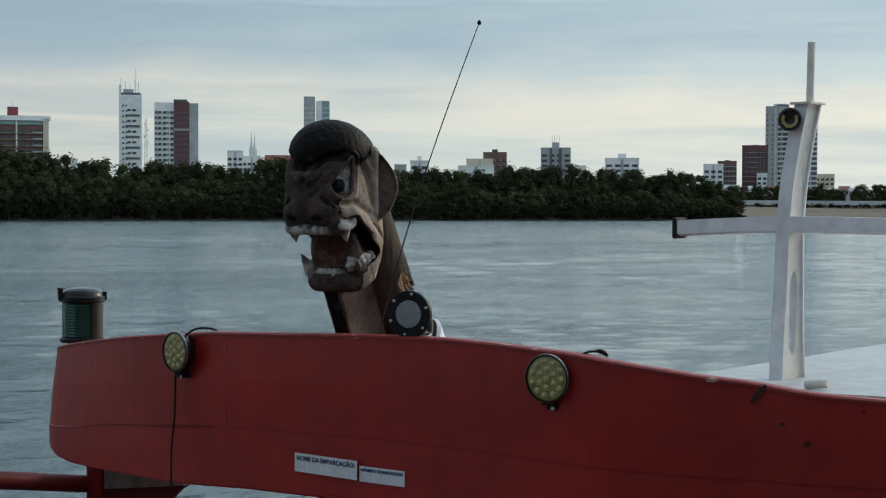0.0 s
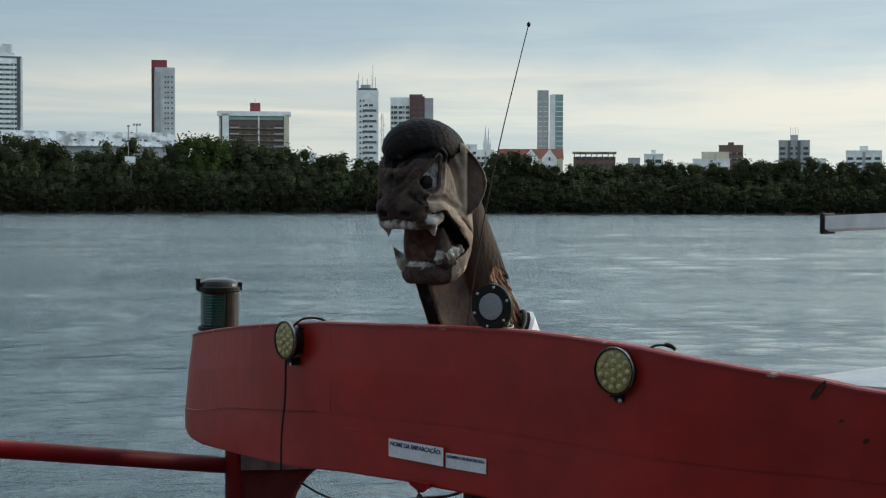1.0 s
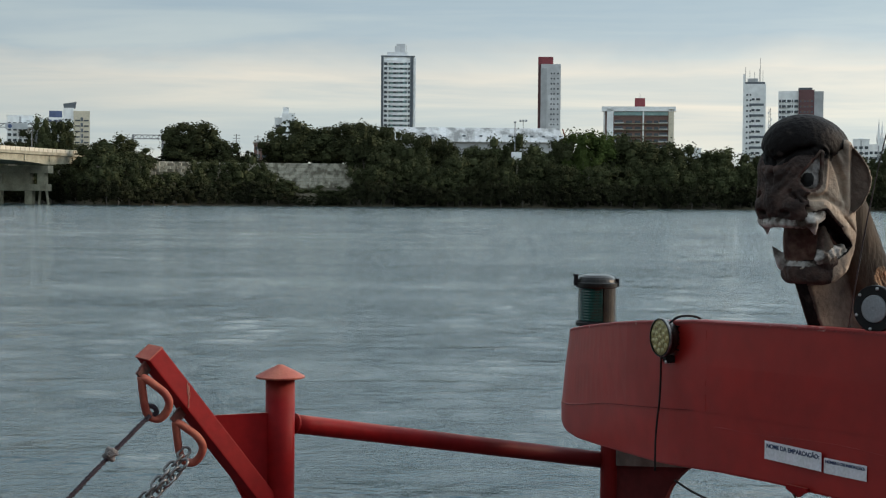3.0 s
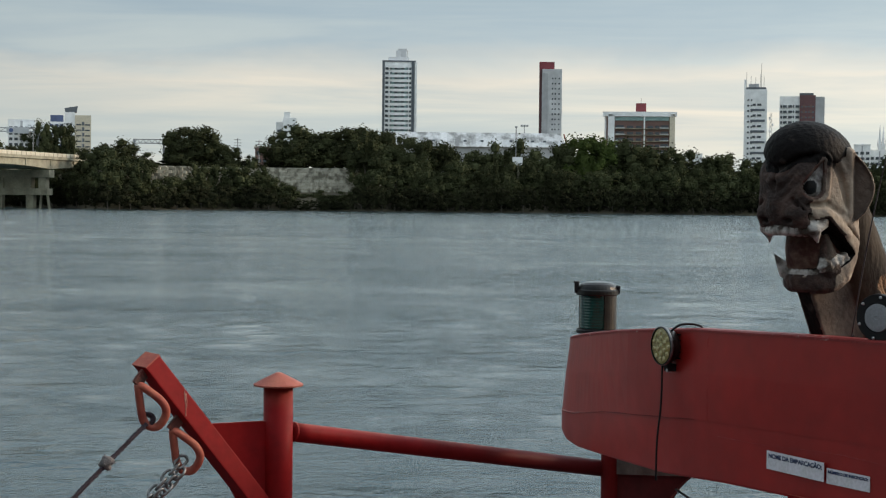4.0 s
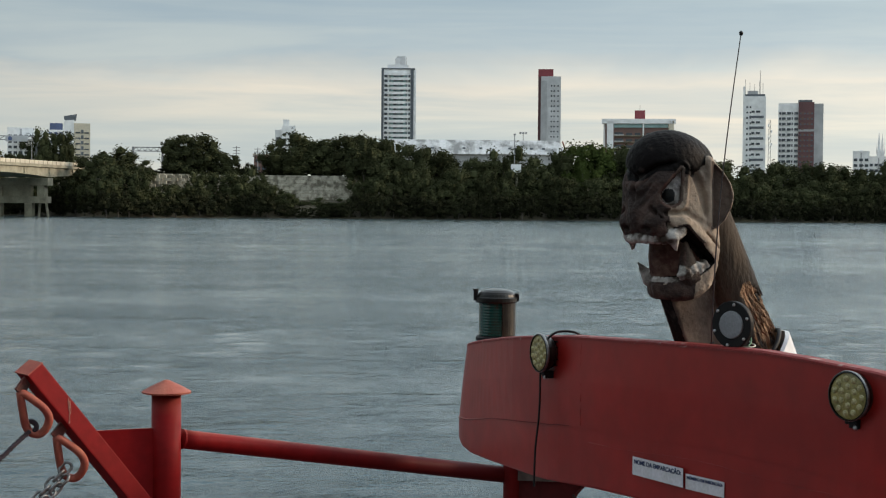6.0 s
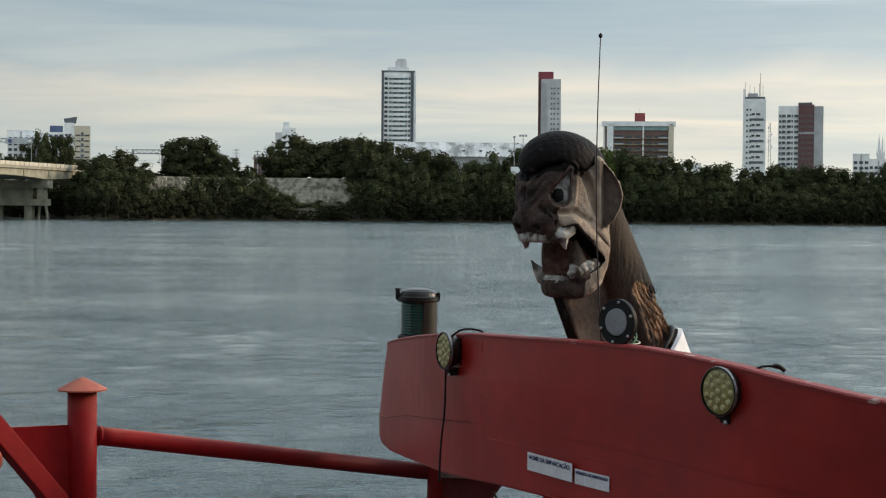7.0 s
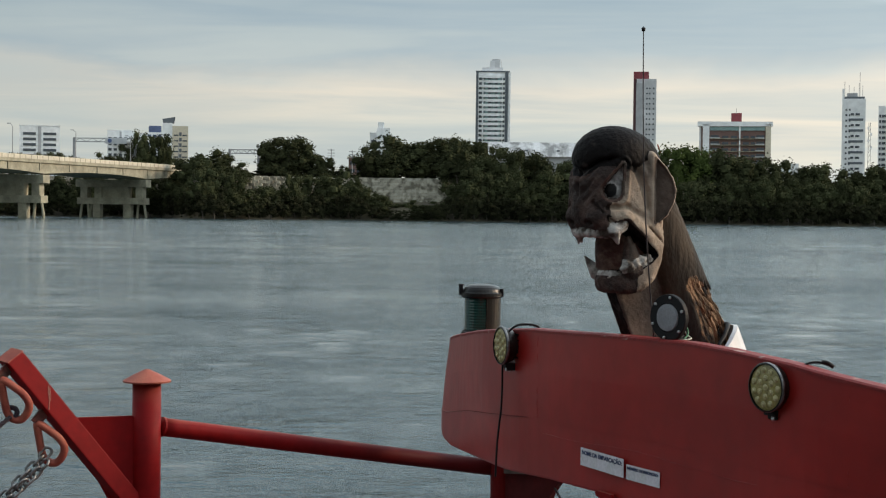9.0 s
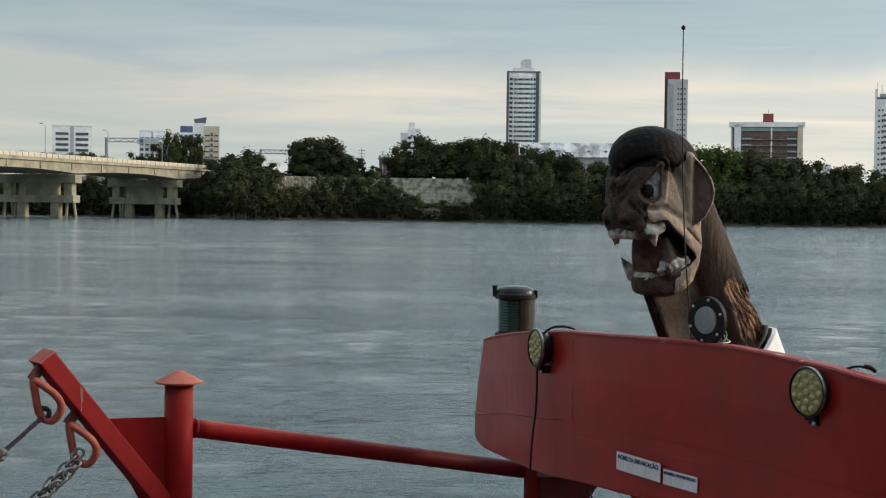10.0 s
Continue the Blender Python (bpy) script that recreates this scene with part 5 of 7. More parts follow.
def mast_bar(bm, x0, x1, d0, d1, follow=0.0):
    """A strip up the mast between x0 and x1 across and d0 and d1 towards the bow, set back by the web's depth."""
    rows = []
    for k in range(25):
        z = 2.12 + 1.28 * k / 24
        o = MX + sway * lerp(z, lean) + Vector((0, 0, z)) - bf * (follow * lerp(z, deep))
        rows.append([o + bl * x0 + bf * d0, o + bl * x1 + bf * d0, o + bl * x1 + bf * d1, o + bl * x0 + bf * d1])
    strip(bm, rows)


bm = bmesh.new()
mast_bar(bm, -HALF, HALF, 0.012, 0.0)
part("front_flange", bm, WHITE, mast)
# web in cream: the warm sunlight on that side is in its colour
bm = bmesh.new()
for side in (0, 1):
    rows = []
    for k in range(81):
        z = 2.12 + 1.28 * k / 80
        D_ = lerp(z, deep)
        u = (z - 2.51) / 0.175
        slot_half = 0.034 * math.sqrt(max(0.0, 1 - abs(u) ** 5)) if abs(u) < 1 else 0.0
        c_ = D_ * 0.48
        a0, a1 = (0.0, c_ - slot_half) if side == 0 else (c_ + slot_half, D_)
        o = MX + sway * lerp(z, lean) + Vector((0, 0, z))
        rows.append([o + bl * 0.022 - bf * a0, o + bl * 0.029 - bf * a0, o + bl * 0.029 - bf * a1, o + bl * 0.022 - bf * a1])
    strip(bm, rows)
part("web", bm, CREAM, mast, "rust-streaked web with a long slot, tinted cream for warm sunlight")
bm = bmesh.new()
mast_bar(bm, -0.02, HALF + 0.010, 0.0, -0.010, 1.0)
part("rear_flange", bm, WHITE, mast)
bm = bmesh.new()
rows = []
for k in range(17):
    s = -0.55 + 1.25 * k / 16
    z = 2.896 - 0.050 * max(0, -s) ** 1.5 - 0.02 * max(0, s) ** 1.5
    o = MX + bl * s + Vector((0, 0, z)) + bf * 0.020
    rows.append([o + Vector((0, 0, 0.030)), o - bf * 0.07 + Vector((0, 0, 0.030)), o - bf * 0.07 + Vector((0, 0, -0.040)), o - bf * 0.03 + Vector((0, 0, -0.040)), o - bf * 0.010 + Vector((0, 0, -0.032)), o + Vector((0, 0, -0.030))])
strip(bm, rows)
arm = part("cross_arm", bm, WHITE, mast)
for s in (-0.40, -0.33):
    bm = bmesh.new()
    lathe(bm, [(0.008, 0), (0.008, 0.006), (0, 0.008)], 8, facing(MX + bl * s + bf * -0.012 + Vector((0, 0, 2.852)), bf))
    part("bolt", bm, RUST, arm)
bm = bmesh.new()
e = MX + bl * -0.555 + Vector((0, 0, 2.872)) - bf * 0.015
box(bm, e, (0.022, 0.090, 0.094), Matrix.Rotation(math.atan2(bl.y, bl.x), 3, "Z"), bevel=0.010)
part("end_cap", bm, BLACK, arm, "black rubber end cap")
bm = bmesh.new()
tube(bm, [MX + sway * 0.074 - bf * 0.03 + Vector((0, 0, 3.38)), MX + sway * 0.080 - bf * 0.03 + Vector((0, 0, 3.665))], 0.0165, 14)
part("top_pole", bm, CREAM, mast)
bm = bmesh.new()
box(bm, MX + sway * 0.066 - bf * 0.03 + Vector((0, 0, 3.405)), (0.10, 0.13, 0.010), Matrix.Rotation(math.atan2(bl.y, bl.x), 3, "Z"), bevel=0.002)
part("top_plate", bm, CREAM, mast)
bm = bmesh.new()
ml = facing(MX + sway * 0.030 + bf * 0.045 + Vector((0, 0, 3.335)), (-0.75, -0.66, 0))
lathe(bm, [(0, -0.03), (0.04, -0.03), (0.048, -0.01), (0.05, 0.006), (0.044, 0.012), (0.038, 0.006), (0, 0.0)], 28, ml)
lampob = part("lamp_housing", bm, BLACK_GLOSS, mast, "round black lamp housing")
bm = bmesh.new()
rows = []
for k in range(19):
    t = radians(-215 + 250 * k / 18)
    d0, d1 = 0.022, 0.036
    rows.append([ml @ Vector((d0 * math.cos(t), d0 * math.sin(t), 0.003)), ml @ Vector((d1 * math.cos(t), d1 * math.sin(t), 0.005)), ml @ Vector((d1 * math.cos(t), d1 * math.sin(t), 0.009)), ml @ Vector((d0 * math.cos(t), d0 * math.sin(t), 0.007))])
strip(bm, rows)
part("lamp_ring", bm, LED_FACE, lampob, "yellowed reflector ring")
bm = bmesh.new()
lc = MX + sway * 0.030 + bf * 0.02 + Vector((0, 0, 3.335))
tube(bm, spline([lc - bl * 0.02, lc - bl * 0.055 + Vector((0, 0, -0.06)), lc - bl * 0.060 + Vector((0, 0, -0.20)), lc - bl * 0.045 + Vector((0, 0, -0.32)), lc - bl * 0.020 + Vector((0, 0, -0.40))], 6), 0.0016, 6)
part("wire", bm, WIRE_WHITE, lampob, "thin pale hanging wire", smooth=True)
bm = bmesh.new()
q0 = MX + Vector((-0.18, -0.37, 2.256))
tube(bm, [q0, q0 + bl * 0.10 + Vector((0, 0, 0.010))], 0.018, 16)
tagged(part("roof_roller", bm, CREAM), "cream plastic pipe stub lying on the white roof", "pipe")

# ---- trees of the far bank ----
def leaf_mesh(name, seed, lobes, cards, size, material, squash=1.0):
    """A crown about 1 wide and 1 high on z: uneven lobes covered with small bent leaf clumps, darker mass inside."""
    rnd = random.Random(seed)
    vs, fs = [], []
    centres = []
    for i in range(lobes):
        a, rr = rnd.uniform(0, 6.283), 0.34 * math.sqrt(rnd.random())
        z = rnd.uniform(0.16, 0.82)
        centres.append((rr * math.cos(a) * (1.2 - 0.7 * abs(z - 0.4)), rr * math.sin(a) * (1.2 - 0.7 * abs(z - 0.4)), z, rnd.uniform(0.07, 0.17)))
    centres.append((0, 0, 0.40, 0.27))
    centres.append((0.05, 0.02, 0.55, 0.22))
    for cx, cy, cz, r in centres:
        base = len(vs)
        rings, seg = 3, 6
        for j in range(rings + 1):
            th = math.pi * j / rings
            for k in range(seg):
                ph = 6.283 * k / seg
                q = r * 0.64 * (1 + 0.35 * noise.noise((cx * 9 + math.cos(ph), cy * 9 + math.sin(ph), cz * 9 + th)))
                vs.append((cx + q * math.sin(th) * math.cos(ph), cy + q * math.sin(th) * math.sin(ph), cz + q * math.cos(th) * squash))
        for j in range(rings):
            for k in range(seg):
                fs.append((base + j * seg + k, base + j * seg + (k + 1) % seg, base + (j + 1) * seg + (k + 1) % seg, base + (j + 1) * seg + k))
    for i in range(cards):
        cx, cy, cz, r = centres[rnd.randrange(len(centres))]
        d = Vector((rnd.gauss(0, 1), rnd.gauss(0, 1), rnd.gauss(0, 1) + 0.25)).normalized()
        q = r * rnd.uniform(0.45, 1.22)
        c = Vector((cx + d.x * q, cy + d.y * q, cz + d.z * q * squash))
        t = Vector((rnd.gauss(0, 1), rnd.gauss(0, 1), rnd.gauss(0, 0.6))).normalized()
        nrm = (d + t * 0.8).normalized()
        a, b = frame_of(nrm)
        s = size * rnd.uniform(0.6, 1.3)
        base = len(vs)
        tip = c + a * s - Vector((0, 0, 0.3 * s))
        for p in (c - a * s, c - b * s * 0.55 + nrm * s * 0.15, tip, c + b * s * 0.55 + nrm * s * 0.15):
            vs.append(tuple(p))
        fs.append((base, base + 1, base + 2, base + 3))
    arr = np.array(vs)
    arr[:, 2] = (arr[:, 2] - np.percentile(arr[:, 2], 1)) / (np.percentile(arr[:, 2], 99.7) - np.percentile(arr[:, 2], 1)) * 0.90 + 0.10
    arr[:, :2] /= max(np.percentile(np.abs(arr[:, 0]), 99), np.percentile(np.abs(arr[:, 1]), 99)) * 2
    me = bpy.data.meshes.new(name)
    me.from_pydata(arr.tolist(), [], fs)
    me.materials.append(material)
    return me


CROWNS = [leaf_mesh("crown", 11 + i, 28 + 3 * (i % 4), 3500, 0.026, LEAF_LIGHT if i == 4 else LEAF, 0.9) for i in range(5)]
BUSHES = [leaf_mesh("crown", 31 + i, 18, 1300, 0.034, LEAF_DARK, 0.8) for i in range(3)]


def trunk_mesh():
    bm = bmesh.new()
    tube(bm, [(0, 0, -0.3), (0.01, 0, 0.12), (0.0, 0.01, 0.3), (0.01, 0, 0.55)], [0.035, 0.025, 0.02, 0.008], 7)
    for k in range(4):
        a = 1.2 + 1.6 * k
        tube(bm, [(0, 0, 0.16 + 0.04 * k), (0.12 * math.cos(a), 0.12 * math.sin(a), 0.32 + 0.05 * k), (0.2 * math.cos(a), 0.2 * math.sin(a), 0.5 + 0.05 * k)], [0.016, 0.010, 0.004], 5)
    me = bpy.data.meshes.new("trunk")
    bm.to_mesh(me)
    bm.free()
    me.materials.append(BARK)
    return me


TRUNK = trunk_mesh()
rt = random.Random(5)


def tree(x, y, z, h, w, crowns, label, group, cat="tree"):
    ob = new("tree" if cat == "tree" else "bush")
    ob.matrix_basis = pose(x, y, z, 0, 0, rt.uniform(0, 360))
    ob.scale = (w, w, h)
    tagged(ob, label, cat, group)
    t = new("trunk", TRUNK)
    t.parent = ob
    c = new("crown", crowns[rt.randrange(len(crowns))])
    c.parent = ob
    c.location = (0, 0, 0.02)
    return ob


LINE = [(-140, 12), (-106, 15), (-101, 18), (-93, 24.3), (-86, 20), (-82, 12), (-80, 12), (-77, 21), (-71, 25.8), (-65, 24), (-61, 21), (-58, 14), (-53.5, 13), (-49, 16), (-44.4, 22), (-38, 25.5), (-33, 26.2), (-24, 25), (-15, 26.4), (-2.4, 25.1), (5, 23.5), (12, 23.0), (19, 21.8), (28, 23), (40, 24), (55.8, 22.2), (62, 24.7), (70.5, 21.5), (81, 22.5), (94, 19.9), (107, 18.5), (119, 20.5), (145, 17.2), (151, 18.7), (159, 19.6), (180, 16.4), (206, 16.7), (235, 17.6), (264, 17.8), (273, 18.6), (297, 17.2), (322, 18.1), (335, 15), (342, 12), (348, 9.0), (352, 4)]
FRONT = [(-140, 9), (-106, 12), (-100, 17), (-93, 19), (-87, 16), (-83, 12.6), (-75, 12.2), (-70, 12.8), (-66, 15.5), (-60, 15.5), (-50, 16), (-45, 15), (-40, 10), (-36, 6.5), (-20, 6.5), (-17, 11), (-13, 15.5), (-5, 16.5), (40, 16.5), (80, 15.5), (150, 12.5), (260, 11.5), (320, 11), (335, 9), (346, 6.5), (352, 3)]


def put_tree(xa, y, top, base, w, crowns, label, group, cat="tree"):
    """A tree seen in the direction xa / 500 whose top reaches the height that top has at 500 m."""
    k = y / 500
    zt = 2.95 + (top - 2.95) * k
    tree(xa * k, y, base, max(zt - base, 1.4), w, crowns, label, group, cat)


x = -106.0
while x < 348:
    rel = 1.03 + (rt.uniform(-0.04, 0.04) if -84 < x < -14 else rt.uniform(-0.12, 0.06))
    top = lerp(x, LINE) * (rel - (0.09 if -12 < x < 50 else 0.0))
    on_terrace = -84 < x < -14
    s_ = shore_y(x * 0.95)
    g = 13.2 if on_terrace else 0.8 * terrace(x)
    if top > g + 4 and not on_terrace:
        y = 522 + rt.uniform(0, 8) if on_terrace else s_ + 22 + rt.uniform(-3, 5)
        put_tree(x, y, top, g - (3.5 if on_terrace else 0.3), rt.uniform(15, 20) if on_terrace else rt.uniform(11, 15), [CROWNS[4]] if 57 < x < 66 else CROWNS[:4], "broad dark green tree on the river bank", "trees on the far bank")
    x += rt.uniform(4.2, 6.6)
for x, top, w in ((-71.5, 25.3, 12), (-67, 25.8, 13), (-62, 23.6, 11), (-56, 20.2, 7), (-39, 24.8, 13), (-34.5, 26.3, 14), (-29, 25.8, 14), (-23.5, 25.2, 14), (-18, 25.8, 13), (-13.5, 26.2, 12), (-8.5, 25.2, 12), (-4, 24.4, 10)):
    put_tree(x, 523 + rt.uniform(0, 6), top * 1.02, 12.2, w * 1.25, CROWNS[:4], "broad dark mango tree on the promenade", "trees on the promenade")
x = -190.0
while x < 350:
    s_ = shore_y(x * 0.95)
    put_tree(x, s_ + 9 + rt.uniform(-3, 4), lerp(x, FRONT) * rt.uniform(0.74, 1.03), 1.5, rt.uniform(7.5, 11.5), CROWNS[:4], "dense dark green tree low on the river bank", "trees on the far bank")
    x += rt.uniform(3.8, 5.6)
x = -190.0
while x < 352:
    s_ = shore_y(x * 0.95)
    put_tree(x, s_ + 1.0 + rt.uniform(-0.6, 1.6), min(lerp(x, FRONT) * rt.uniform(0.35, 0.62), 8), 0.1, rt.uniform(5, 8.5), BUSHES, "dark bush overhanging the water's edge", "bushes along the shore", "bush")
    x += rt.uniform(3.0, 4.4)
for k in range(19):
    tree(-86 + 4.0 * k + rt.uniform(-1.2, 1.2), 523 + rt.uniform(-1, 3), 13.0, rt.uniform(2.6, 5.2), rt.uniform(5, 8), BUSHES, "clipped dark shrub on the promenade", "shrubs on the promenade", "bush")
# trees added to give the dark shade beneath the bridge
for k in range(18):
    tree(-180 + 4.6 * k + rt.uniform(-1.2, 1.2), 514 + rt.uniform(-3, 5), 0.4, rt.uniform(12.0, 14.0), rt.uniform(10, 13), CROWNS[:4], "dark tree added for the shade beneath the bridge", "trees under the bridge")
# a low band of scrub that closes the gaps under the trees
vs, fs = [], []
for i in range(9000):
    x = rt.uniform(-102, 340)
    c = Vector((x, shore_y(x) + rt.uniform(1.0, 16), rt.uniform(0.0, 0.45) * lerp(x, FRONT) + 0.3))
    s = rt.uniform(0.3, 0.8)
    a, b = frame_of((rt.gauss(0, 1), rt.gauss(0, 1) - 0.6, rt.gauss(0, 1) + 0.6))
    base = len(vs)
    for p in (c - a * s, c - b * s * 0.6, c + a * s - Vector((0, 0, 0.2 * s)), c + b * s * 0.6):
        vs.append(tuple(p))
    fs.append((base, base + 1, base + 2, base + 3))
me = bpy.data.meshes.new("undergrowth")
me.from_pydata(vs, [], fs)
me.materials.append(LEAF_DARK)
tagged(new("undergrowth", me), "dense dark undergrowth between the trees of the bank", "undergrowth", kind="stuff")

# stone retaining walls of the promenade
for x0, x1, z0, z1 in ((-82, -46, 5.5, 13.2), (-46, -8, 4.5, 13.4)):
    w = thing("retaining_wall", "pale weathered stone retaining wall above the bank", "wall", "walls of the promenade")
    nx, nz = int((x1 - x0) / 1.9), 8
    bw, bh = (x1 - x0) / nx, (z1 - z0) / nz
    for j in range(nz):
        for i in range(nx):
            xc = x0 + bw * (i + 0.25 + 0.5 * (j % 2))
            bm = bmesh.new()
            box(bm, (xc, shore_y(xc) + 24.0 + rt.uniform(-0.12, 0.12), z0 + bh * (j + 0.5)), (bw * 0.96, 1.4, bh * 0.95))
            part("stone", bm, STONE, w)
    for i in range(nx):
        xc = x0 + bw * (i + 0.5)
        bm = bmesh.new()
        box(bm, (xc, shore_y(xc) + 24.2, z1 + 0.15), (bw * 0.99, 1.9, 0.4))
        part("coping", bm, STONE, w)


# ---- buildings of the town ----
def shared_box(size):
    bm = bmesh.new()
    box(bm, (0, 0, 0), size)
    me = bpy.data.meshes.new("window")
    bmesh.ops.recalc_face_normals(bm, faces=bm.faces)
    bm.to_mesh(me)
    bm.free()
    return me


def windows(parent, cols, zs, h, material, y=-0.02, name="window", proud=0.5):
    """Rows of windows: cols are (left, right) along the facade, zs the sill heights."""
    for x0, x1 in cols:
        me = shared_box((x1 - x0, proud, h))
        me.materials.append(material)
        for z in zs:
            o = new(name, me)
            o.parent = parent
            o.location = ((x0 + x1) / 2, y, z + h / 2)


def block(name, label, x0, x1, ztop, D, depth, mats, zbase=12.0, cat="apartment block", turn=0):
    """A building whose front left corner is its origin; returns the thing. Front towards -y."""
    b = thing(name, label, cat, at=(x0, D, zbase), turn=turn - math.degrees(math.atan2(x0, D)))
    b.scale = (math.cos(math.atan2(x0, D)), 1, 1)
    bm = bmesh.new()
    box(bm, ((x1 - x0) / 2, depth / 2, (ztop - zbase) / 2), (x1 - x0, depth, ztop - zbase))
    part("wall", bm, mats, b)
    return b


def slab(b, name, x0, x1, z0, z1, m, y0=-0.4, y1=0.4, label=""):
    bm = bmesh.new()
    box(bm, ((x0 + x1) / 2, (y0 + y1) / 2, (z0 + z1) / 2), (x1 - x0, y1 - y0, z1 - z0))
    return part(name, bm, m, b, label)


def mast_bar_far(b, x, z0, z1, r=0.12, y=4):
    bm = bmesh.new()
    tube(bm, [(x, y, z0), (x, y, z1)], r, 6)
    part("antenna", bm, METAL_FAR, b)


def floors(z0, z1, pitch):
    return [z0 + pitch * k for k in range(int((z1 - z0) / pitch))]


# tall white tower with balconies
b = block("tower_block", "tall white apartment tower with dark corner strips and balconies", -14.2, 6.6, 92.2, 980, 20, PLASTER, 20)
H = 72.2
for x0, x1 in ((-0.2, 1.3), (18.2, 20.0)):
    slab(b, "corner_strip", x0, x1, 0, H - 0.3, DARK_GREY, -0.5, 0.5)
slab(b, "corner_fin", 20.4, 21.6, 0, H - 1, PLASTER, -1, 6)
slab(b, "parapet", -0.3, 21, H - 0.8, H, DARK_GREY, -0.6, 0.6)
fz = floors(1.0, H - 2, 2.97)
windows(b, [(4.6, 16.2)], fz, 1.5, GLASS_T, -0.2)
windows(b, [(1.7, 3.7), (16.8, 18.0)], fz, 1.5, GLASS, -0.1)
windows(b, [(3.2, 14.6)], [z + 1.2 for z in fz[::2]], 1.6, PLASTER, -0.8, "balcony", 1.6)
windows(b, [(6.0, 17.4)], [z + 1.2 for z in fz[1::2]], 1.6, PLASTER, -0.8, "balcony", 1.6)
windows(b, [(4.8, 5.6), (9.9, 10.7), (15.2, 16.0)], fz, 1.5, DARK_GREY, -0.3)
windows(b, [(7.4, 9.4), (11.6, 13.6)], [z + 0.2 for z in fz], 1.1, GLASS, -0.3)
slab(b, "roof_house", 3.6, 16.8, H, H + 2.4, GREY_LIGHT, 3, 14)
slab(b, "tank_house", 9.6, 15, H + 2.4, H + 7.8, PALE_GREY, 4, 12)
slab(b, "tank_house_upper", 8.4, 11.6, H + 2.4, H + 6.6, GREY_LIGHT, 3.5, 9)
mast_bar_far(b, 15.6, H, H + 7)

# slim red and grey tower
b = block("tower_block", "slim grey apartment tower with a red rear slab", 79.6, 91.0, 81.0, 900, 16, PALE_GREY, 20)
H = 61.0
for z0, z1 in ((H - 18, H - 8.5), (H - 34, H - 25)):
    slab(b, "pale_band", 4.2, 11.5, z0 - 8, z0, GREY_LIGHT, -0.25, 0.3)
slab(b, "rear_slab", -1.8, 7.0, 0, H + 4.2, MAROON, 2.5, 15)
slab(b, "rear_top", -1.8, 6.9, H, H + 4.4, REDBOX, 2.3, 15)
windows(b, [(5.6, 6.4), (7.2, 8.0), (9.4, 10.2)], floors(2, H - 2, 2.95), 0.9, GLASS)
windows(b, [(0.4, 0.9)], floors(2, H - 4, 3.0), 1.4, GLASS)
slab(b, "side_fin", -0.2, 3.3, 0, H - 2.5, GREY_P, -0.5, 2)

# brown block with a white frame
b = block("apartment_block", "brown brick apartment block with a white concrete frame", 99.0, 132.5, 47.3, 760, 20, BROWN, 18)
H = 29.3
slab(b, "roof_frame", -1.8, 34.5, H - 1.2, H + 1.1, PLASTER, -1.2, 3)
# right column in warm plaster, so the sunlit end is coloured in
for x0, x1, m in ((0.8, 4.0, PLASTER), (31.0, 33.6, PLASTER_W)):
    slab(b, "frame_column", x0, x1, 0, H, m, -1.2, 2)
slab(b, "frame_edge", -0.9, 0.2, 0, H - 1, PLASTER, 0.5, 3)
slab(b, "mullion", 18.3, 19.0, 0, H - 1, PLASTER, -0.6, 0.5)
fz = floors(1, H - 2, 3.05)
windows(b, [(4.6, 8.6), (26.6, 30.4)], fz, 1.5, GLASS, -0.1)
windows(b, [(10.2, 13.2), (14.5, 17.3), (20.2, 23.0), (24.0, 26.0)], fz, 1.2, GLASS, -0.05)
windows(b, [(4.4, 30.6)], [z - 0.45 for z in fz], 0.3, CONCRETE, -0.7, "balcony_slab", 1.4)
slab(b, "top_glazing", 4.2, 30.8, H - 3.2, H - 1.4, GLASS_T, -0.4, 0.4)
windows(b, [(4.4, 9.0), (26.2, 30.6)], [z - 0.1 for z in fz], 0.5, GREY_P, -0.9, "balcony_rail", 0.3)
slab(b, "tank_house", 14.6, 19.6, H, H + 5.6, REDBOX, 5, 12)
mast_bar_far(b, 17, H + 5, H + 8, 0.08)

# white tower with dark window bands
b = block("tower_block", "slender white tower with dark window bands and roof aerials", 193.4, 206.2, 69.2, 880, 15, PLASTER, 18)
H = 51.2
windows(b, [(3.4, 11.6)], floors(2.2, H - 3, 6.1), 1.3, DARK_GREY, -0.05)
windows(b, [(4.6, 6.4), (7.2, 9.6)], floors(5.25, H - 1, 6.1), 1.2, GLASS, -0.05)
windows(b, [(1.6, 2.6), (3.6, 4.4)], floors(1.8, H - 3, 3.05), 1.0, GLASS, -0.05)
slab(b, "roof_rail", 0.6, 12.2, H - 0.2, H + 1.2, DARK_GREY, 0.5, 10)
slab(b, "roof_house", 2.2, 8.2, H, H + 3.4, GREY_P, 4, 10)
slab(b, "side_pier", -0.3, 0.8, 0, H + 5.5, PLASTER, -0.5, 3)
for xx, zz in ((1.0, 10), (3.5, 8), (6.2, 7), (9.5, 15), (9.0, 9), (11, 8)):
    mast_bar_far(b, xx, H, H + zz, 0.13)
